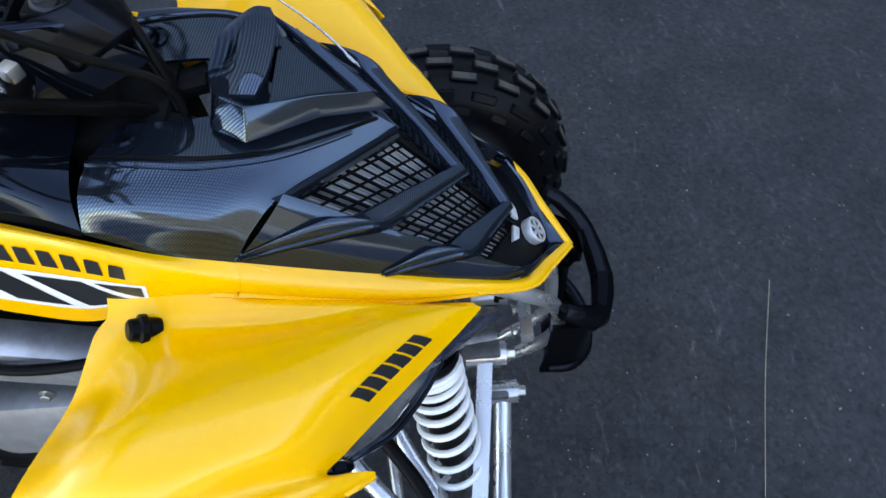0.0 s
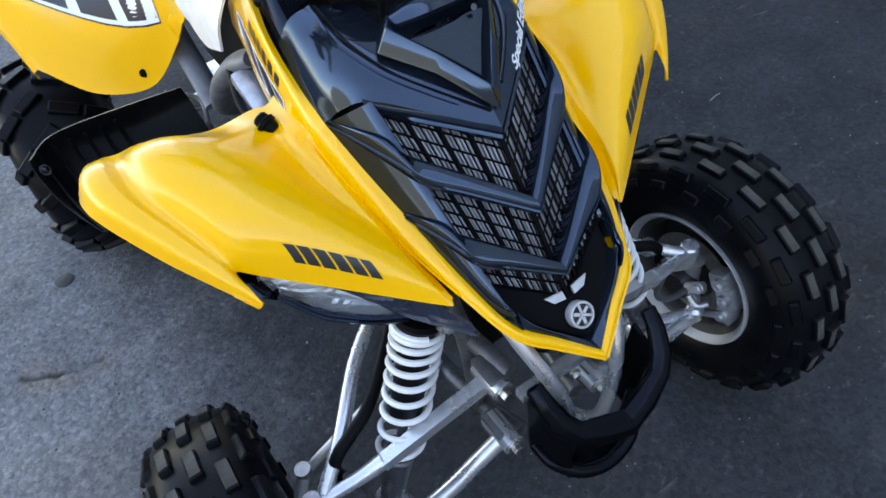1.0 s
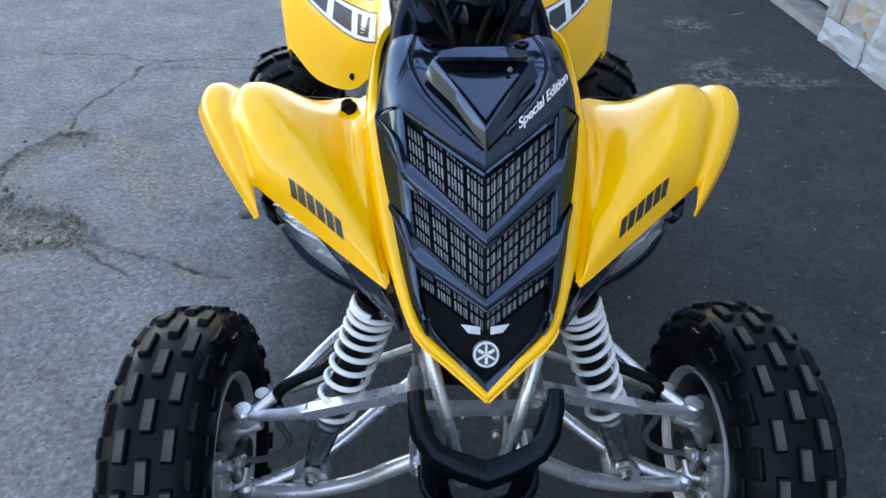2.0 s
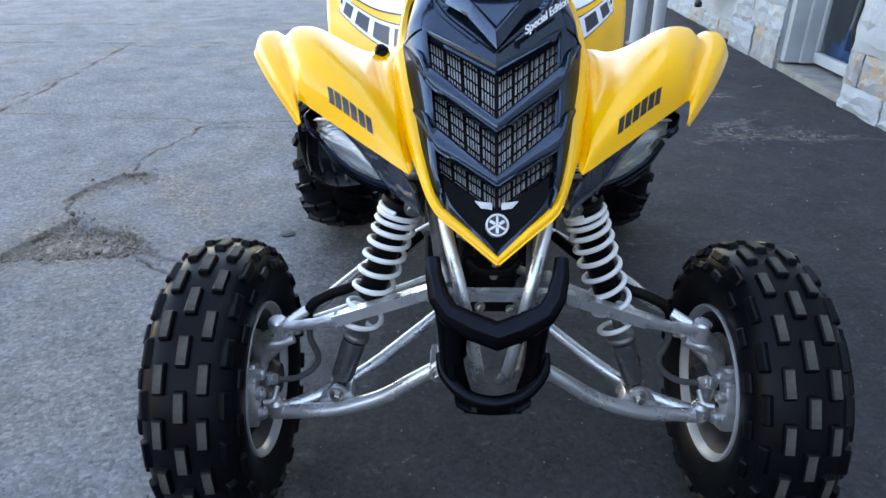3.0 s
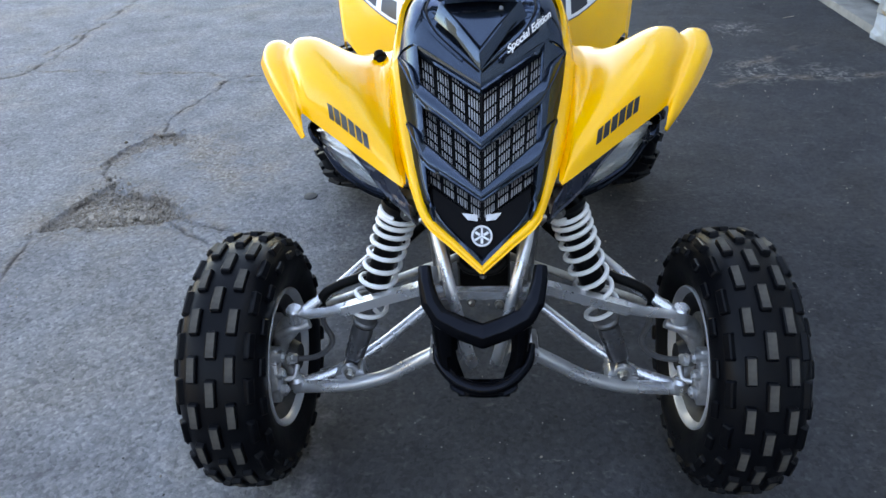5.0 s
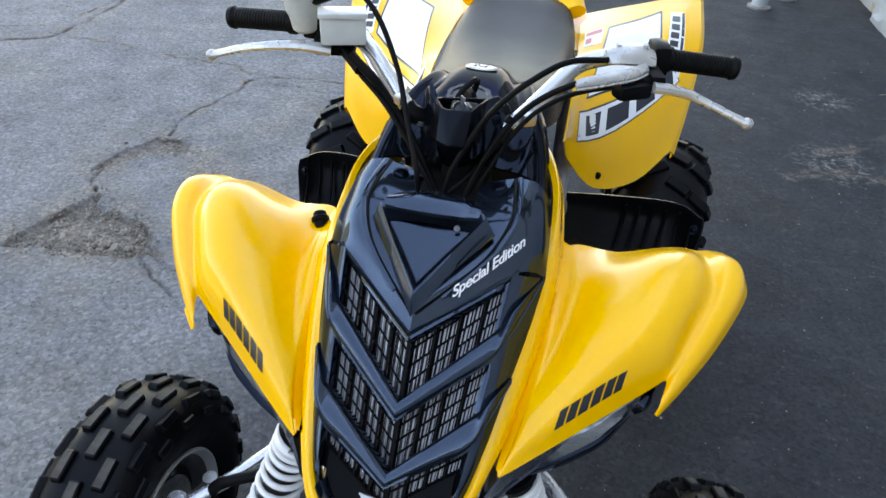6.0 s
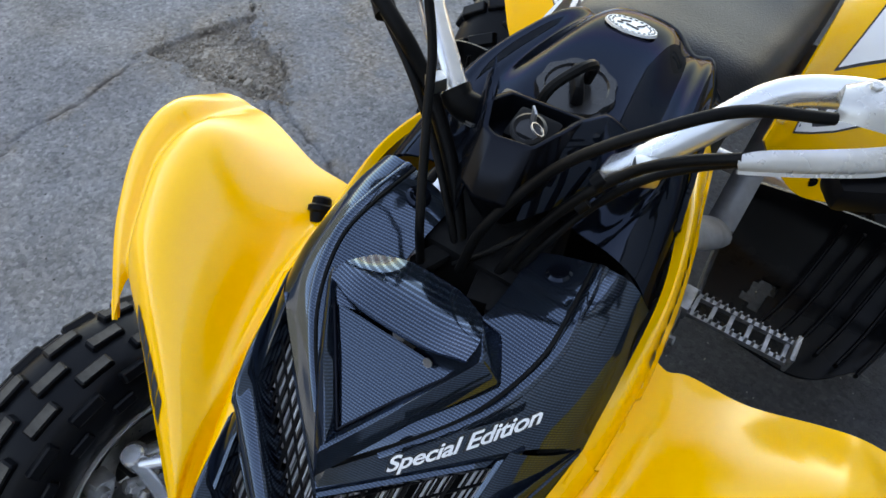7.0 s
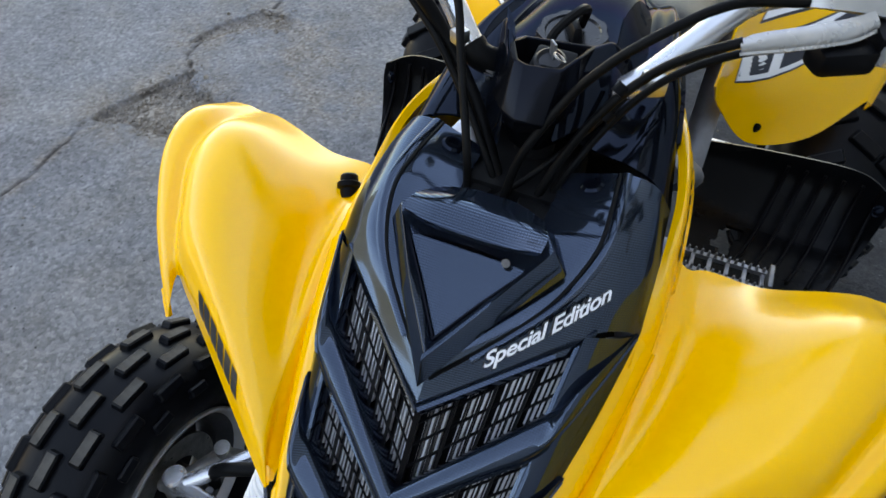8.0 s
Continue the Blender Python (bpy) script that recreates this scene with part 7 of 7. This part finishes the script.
    glass = piece("pane", (x + 0.018, DOOR0 + 0.103, 0.140), (x + 0.026, DOOR1 - 0.141, DOOR_TOP - 0.08), GLASS, "dark glass pane", 0.0)
    glass.visible_shadow = False
    # room behind the door, its shade put into near-black surfaces
    wall_box("wall_inner", (WALL_X + 1.6, DOOR0 - 1.2, 0), (WALL_X + 1.7, DOOR1 + 1.2, 2.6), DARKROOM, "wall inside the doorway, near-black for the unlit room")
    wall_box("ceiling", (WALL_X + deep, DOOR0 - 1.2, 2.6), (WALL_X + 1.7, DOOR1 + 1.2, 2.7), DARKROOM, "ceiling inside the doorway, near-black for the unlit room")
    broom = empty("broom", (x + 0.13, 3.34, 0.03))
    tagged(broom, "blue broom leaning inside the glazed door", "broom")
    bm = bmesh.new()
    rod(bm, (0, 0, 0.16), (0.05, -0.06, 1.35), 0.013)
    part("handle", bm, FRAMEPAINT, broom, "pale grey handle")
    bm = bmesh.new()
    block(bm, (0, 0, 0.075), (0.07, 0.40, 0.15), Matrix.Rotation(0.1, 3, "X"), 0.01, 0.7)
    block(bm, (0, 0, 0.16), (0.045, 0.06, 0.08), None, 0.008)
    part("head", bm, BLUE, broom, "blue bristle head")
    bm = bmesh.new()
    for k in range(2):
        rod(bm, (0, 0, 0.155 + 0.05 * k), (0.002, -0.002, 0.200 + 0.06 * k), 0.022 - 0.005 * k, 0.018 - 0.004 * k)
    part("socket", bm, BLUE, broom, "blue handle socket")
    # masonry blocks, each proud of the wall by a little
    rng = random.Random(9)
    meshes = []
    for k in range(7):
        bm = bmesh.new()
        block(bm, (0, 0, 0), (1, 1, 1), None, 0.0)
        bmesh.ops.subdivide_edges(bm, edges=bm.edges[:], cuts=4, use_grid_fill=True)
        for v in bm.verts:
            edge = sum(abs(c) > 0.49 for c in v.co)
            v.co += Vector((rng.uniform(-0.28, 0.20) if v.co.x < -0.4 and edge == 1 else rng.uniform(-0.14, 0.14), rng.uniform(-0.035, 0.035), rng.uniform(-0.035, 0.035)))
            if edge >= 2 and v.co.x < -0.4:
                v.co.x += 0.20
        me = bpy.data.meshes.new("stone")
        bmesh.ops.recalc_face_normals(bm, faces=bm.faces[:])
        bm.to_mesh(me)
        bm.free()
        meshes.append(me)
    worn_meshes = []
    for me in meshes:
        me2 = me.copy()
        me.materials.append(STONE)
        me2.materials.append(STONEWORN if len(worn_meshes) % 2 else FOOT)
        worn_meshes.append(me2)

    def course(owner, y0, y1, z0, z1, low_wear=0.4):
        z = z0
        while z < z1 - 0.03:
            h = min(rng.choice((0.13, 0.17, 0.21, 0.26)), z1 - z)
            y = y0
            while y < y1 - 0.02:
                w = min(rng.uniform(0.20, 0.52), y1 - y)
                if y1 - y - w < 0.12:
                    w = y1 - y
                k = rng.randrange(7)
                use = worn_meshes if z < 0.25 and rng.random() < low_wear else meshes
                ob = new("stone", use[k])
                t = rng.uniform(0.030, 0.046)
                ob.parent = owner
                ob.location = (WALL_X - t / 2 + 0.012, y + w / 2, z + h / 2)
                ob.scale = (t, w - 0.003, h - 0.003)
                y += w
            z += h

    course(south, 1.2, DOOR0, 0.0, 2.0)
    course(north, DOOR1 + 0.005, 4.38, 0.0, 2.0)
    # low plinth along the far wall
    for k in range(12):
        w = 0.36
        ob = new("stone", (worn_meshes if k % 3 != 1 else meshes)[k % 7])
        ob.parent = far
        ob.location = (WALL_X + 0.042, 4.42 + 0.2 + k * w, 0.07)
        ob.scale = (0.03, w - 0.008, 0.13)
    bm = bmesh.new()
    block(bm, (WALL_X + 0.03, 6.0, 0.62), (0.06, 3.0, 0.07), None, 0.01)
    ob = part("window_sill", bm, CONCRETE)
    tagged(ob, "pale ledge along the painted wall", "ledge", kind="structure")


building()
# unseen plain walls, added behind and across the yard to block low sky
for name, lo, hi in (("unseen_wall_west", (-19.0, -16.0, 0), (-18.6, 7.0, 5.5)), ("unseen_wall_south", (-18.6, -16.0, 0), (9.3, -15.6, 5.5))):
    wall_box(name, lo, hi, YARDWALL, "plain dull unseen wall added to block the low sky")


def gas_meter():
    m = empty("gas_meter", (WALL_X - 0.02, 5.0, 0.0))
    tagged(m, "grey gas meter with painted pipes on the wall", "gas meter")
    bm = bmesh.new()
    block(bm, (-0.08, 0.28, 0.50), (0.16, 0.20, 0.22), None, 0.02)
    lathe(bm, [(0, 0.07), (0.03, 0.07), (0.04, 0.05)], (-0.16, 0.28, 0.52), (-1, 0, 0), 24)
    part("body", bm, PIPE, m, "grey ribbed meter body")
    bm = bmesh.new()
    block(bm, (-0.10, 0.45, 0.54), (0.06, 0.06, 0.05), None, 0.006)
    part("dial_box", bm, WHITE, m, "pale dial box")
    bm = bmesh.new()
    tube(bm, [(-0.08, 0.16, 0.54), (-0.08, 0.06, 0.56), (-0.08, -0.02, 0.54), (-0.08, -0.04, 0.44), (-0.08, -0.04, 0.30), (-0.08, -0.02, 0.22)], 0.024, 12, 6)
    tube(bm, [(-0.08, 0.10, 0.32), (-0.08, -0.04, 0.32), (-0.08, -0.22, 0.32), (-0.02, -0.32, 0.32)], 0.026, 12, 6)
    tube(bm, [(-0.08, 0.0, 0.55), (-0.08, -0.14, 0.55), (-0.02, -0.16, 0.55)], 0.022, 12, 6)
    part("pipe", bm, PIPE, m)
    for half, r, at, way in ((0.03, 0.034, (-0.08, -0.04, 0.32), (0, 1, 0)), (0.02, 0.032, (-0.08, -0.04, 0.21), (0, 0, 1)), (0.02, 0.034, (-0.08, -0.04, 0.44), (0, 0, 1)), (0.025, 0.034, (-0.08, -0.16, 0.32), (0, 1, 0)), (0.02, 0.030, (-0.08, 0.06, 0.32), (0, 1, 0)), (0.02, 0.028, (-0.08, -0.10, 0.55), (0, 1, 0))):
        bm = bmesh.new()
        lathe(bm, [(-half, r * 0.9), (-half * 0.8, r), (half * 0.8, r), (half, r * 0.9)], at, way, 8)
        part("fitting", bm, DARKSTEEL, m)
    bm = bmesh.new()
    tube(bm, [(-0.08, -0.13, 0.55), (-0.085, -0.14, 0.46), (-0.08, -0.13, 0.33)], 0.018, 10, 6)
    part("pipe", bm, DARKSTEEL, m, "dark vertical branch pipe")


gas_meter()


def bollards():
    for x, y in ((1.33, 4.40), (1.56, 4.68)):
        b = empty("bollard", (x, y, 0))
        tagged(b, "grey painted steel pipe bollard", "bollard", "bollards by the meter")
        bm = bmesh.new()
        lathe(bm, [(0, 0.05), (0.01, 0.05), (1.0, 0.05), (1.03, 0.045), (1.05, 0.025), (1.055, 0.001)], (0, 0, 0), (0, 0, 1), 24)
        part("post", bm, FRAMEPAINT, b)
        bm = bmesh.new()
        lathe(bm, [(0, 0.075), (0.012, 0.075), (0.016, 0.055)], (0, 0, 0), (0, 0, 1), 24)
        part("collar", bm, CONCRETE, b)


bollards()


def verge():
    """A scrap of grass with a post, far off in the sun."""
    rng = random.Random(3)
    bm = bmesh.new()
    for _ in range(2600):
        a, r = rng.uniform(0, 6.28), math.sqrt(rng.random())
        x, y = -8.1 + 1.1 * r * math.cos(a), 13.2 + 0.8 * r * math.sin(a)
        h, w, t = rng.uniform(0.06, 0.20), rng.uniform(0.006, 0.012), rng.uniform(0, 3.14)
        lean = Vector((rng.uniform(-0.07, 0.07), rng.uniform(-0.07, 0.07), h))
        d = Vector((math.cos(t), math.sin(t), 0)) * w
        p = Vector((x, y, 0))
        bm.faces.new([bm.verts.new(p - d), bm.verts.new(p + d), bm.verts.new(p + lean)])
    ob = part("grass", bm, LEAF, None, smooth=False)
    tagged(ob, "sunlit clump of green grass at the yard's edge", "grass", kind="stuff")
    bm = bmesh.new()
    block(bm, (-8.6, 13.4, 0.6), (0.10, 0.10, 1.2), None, 0.01)
    ob = part("fence_post", bm, TIMBER)
    tagged(ob, "weathered timber post in the grass", "post")


verge()
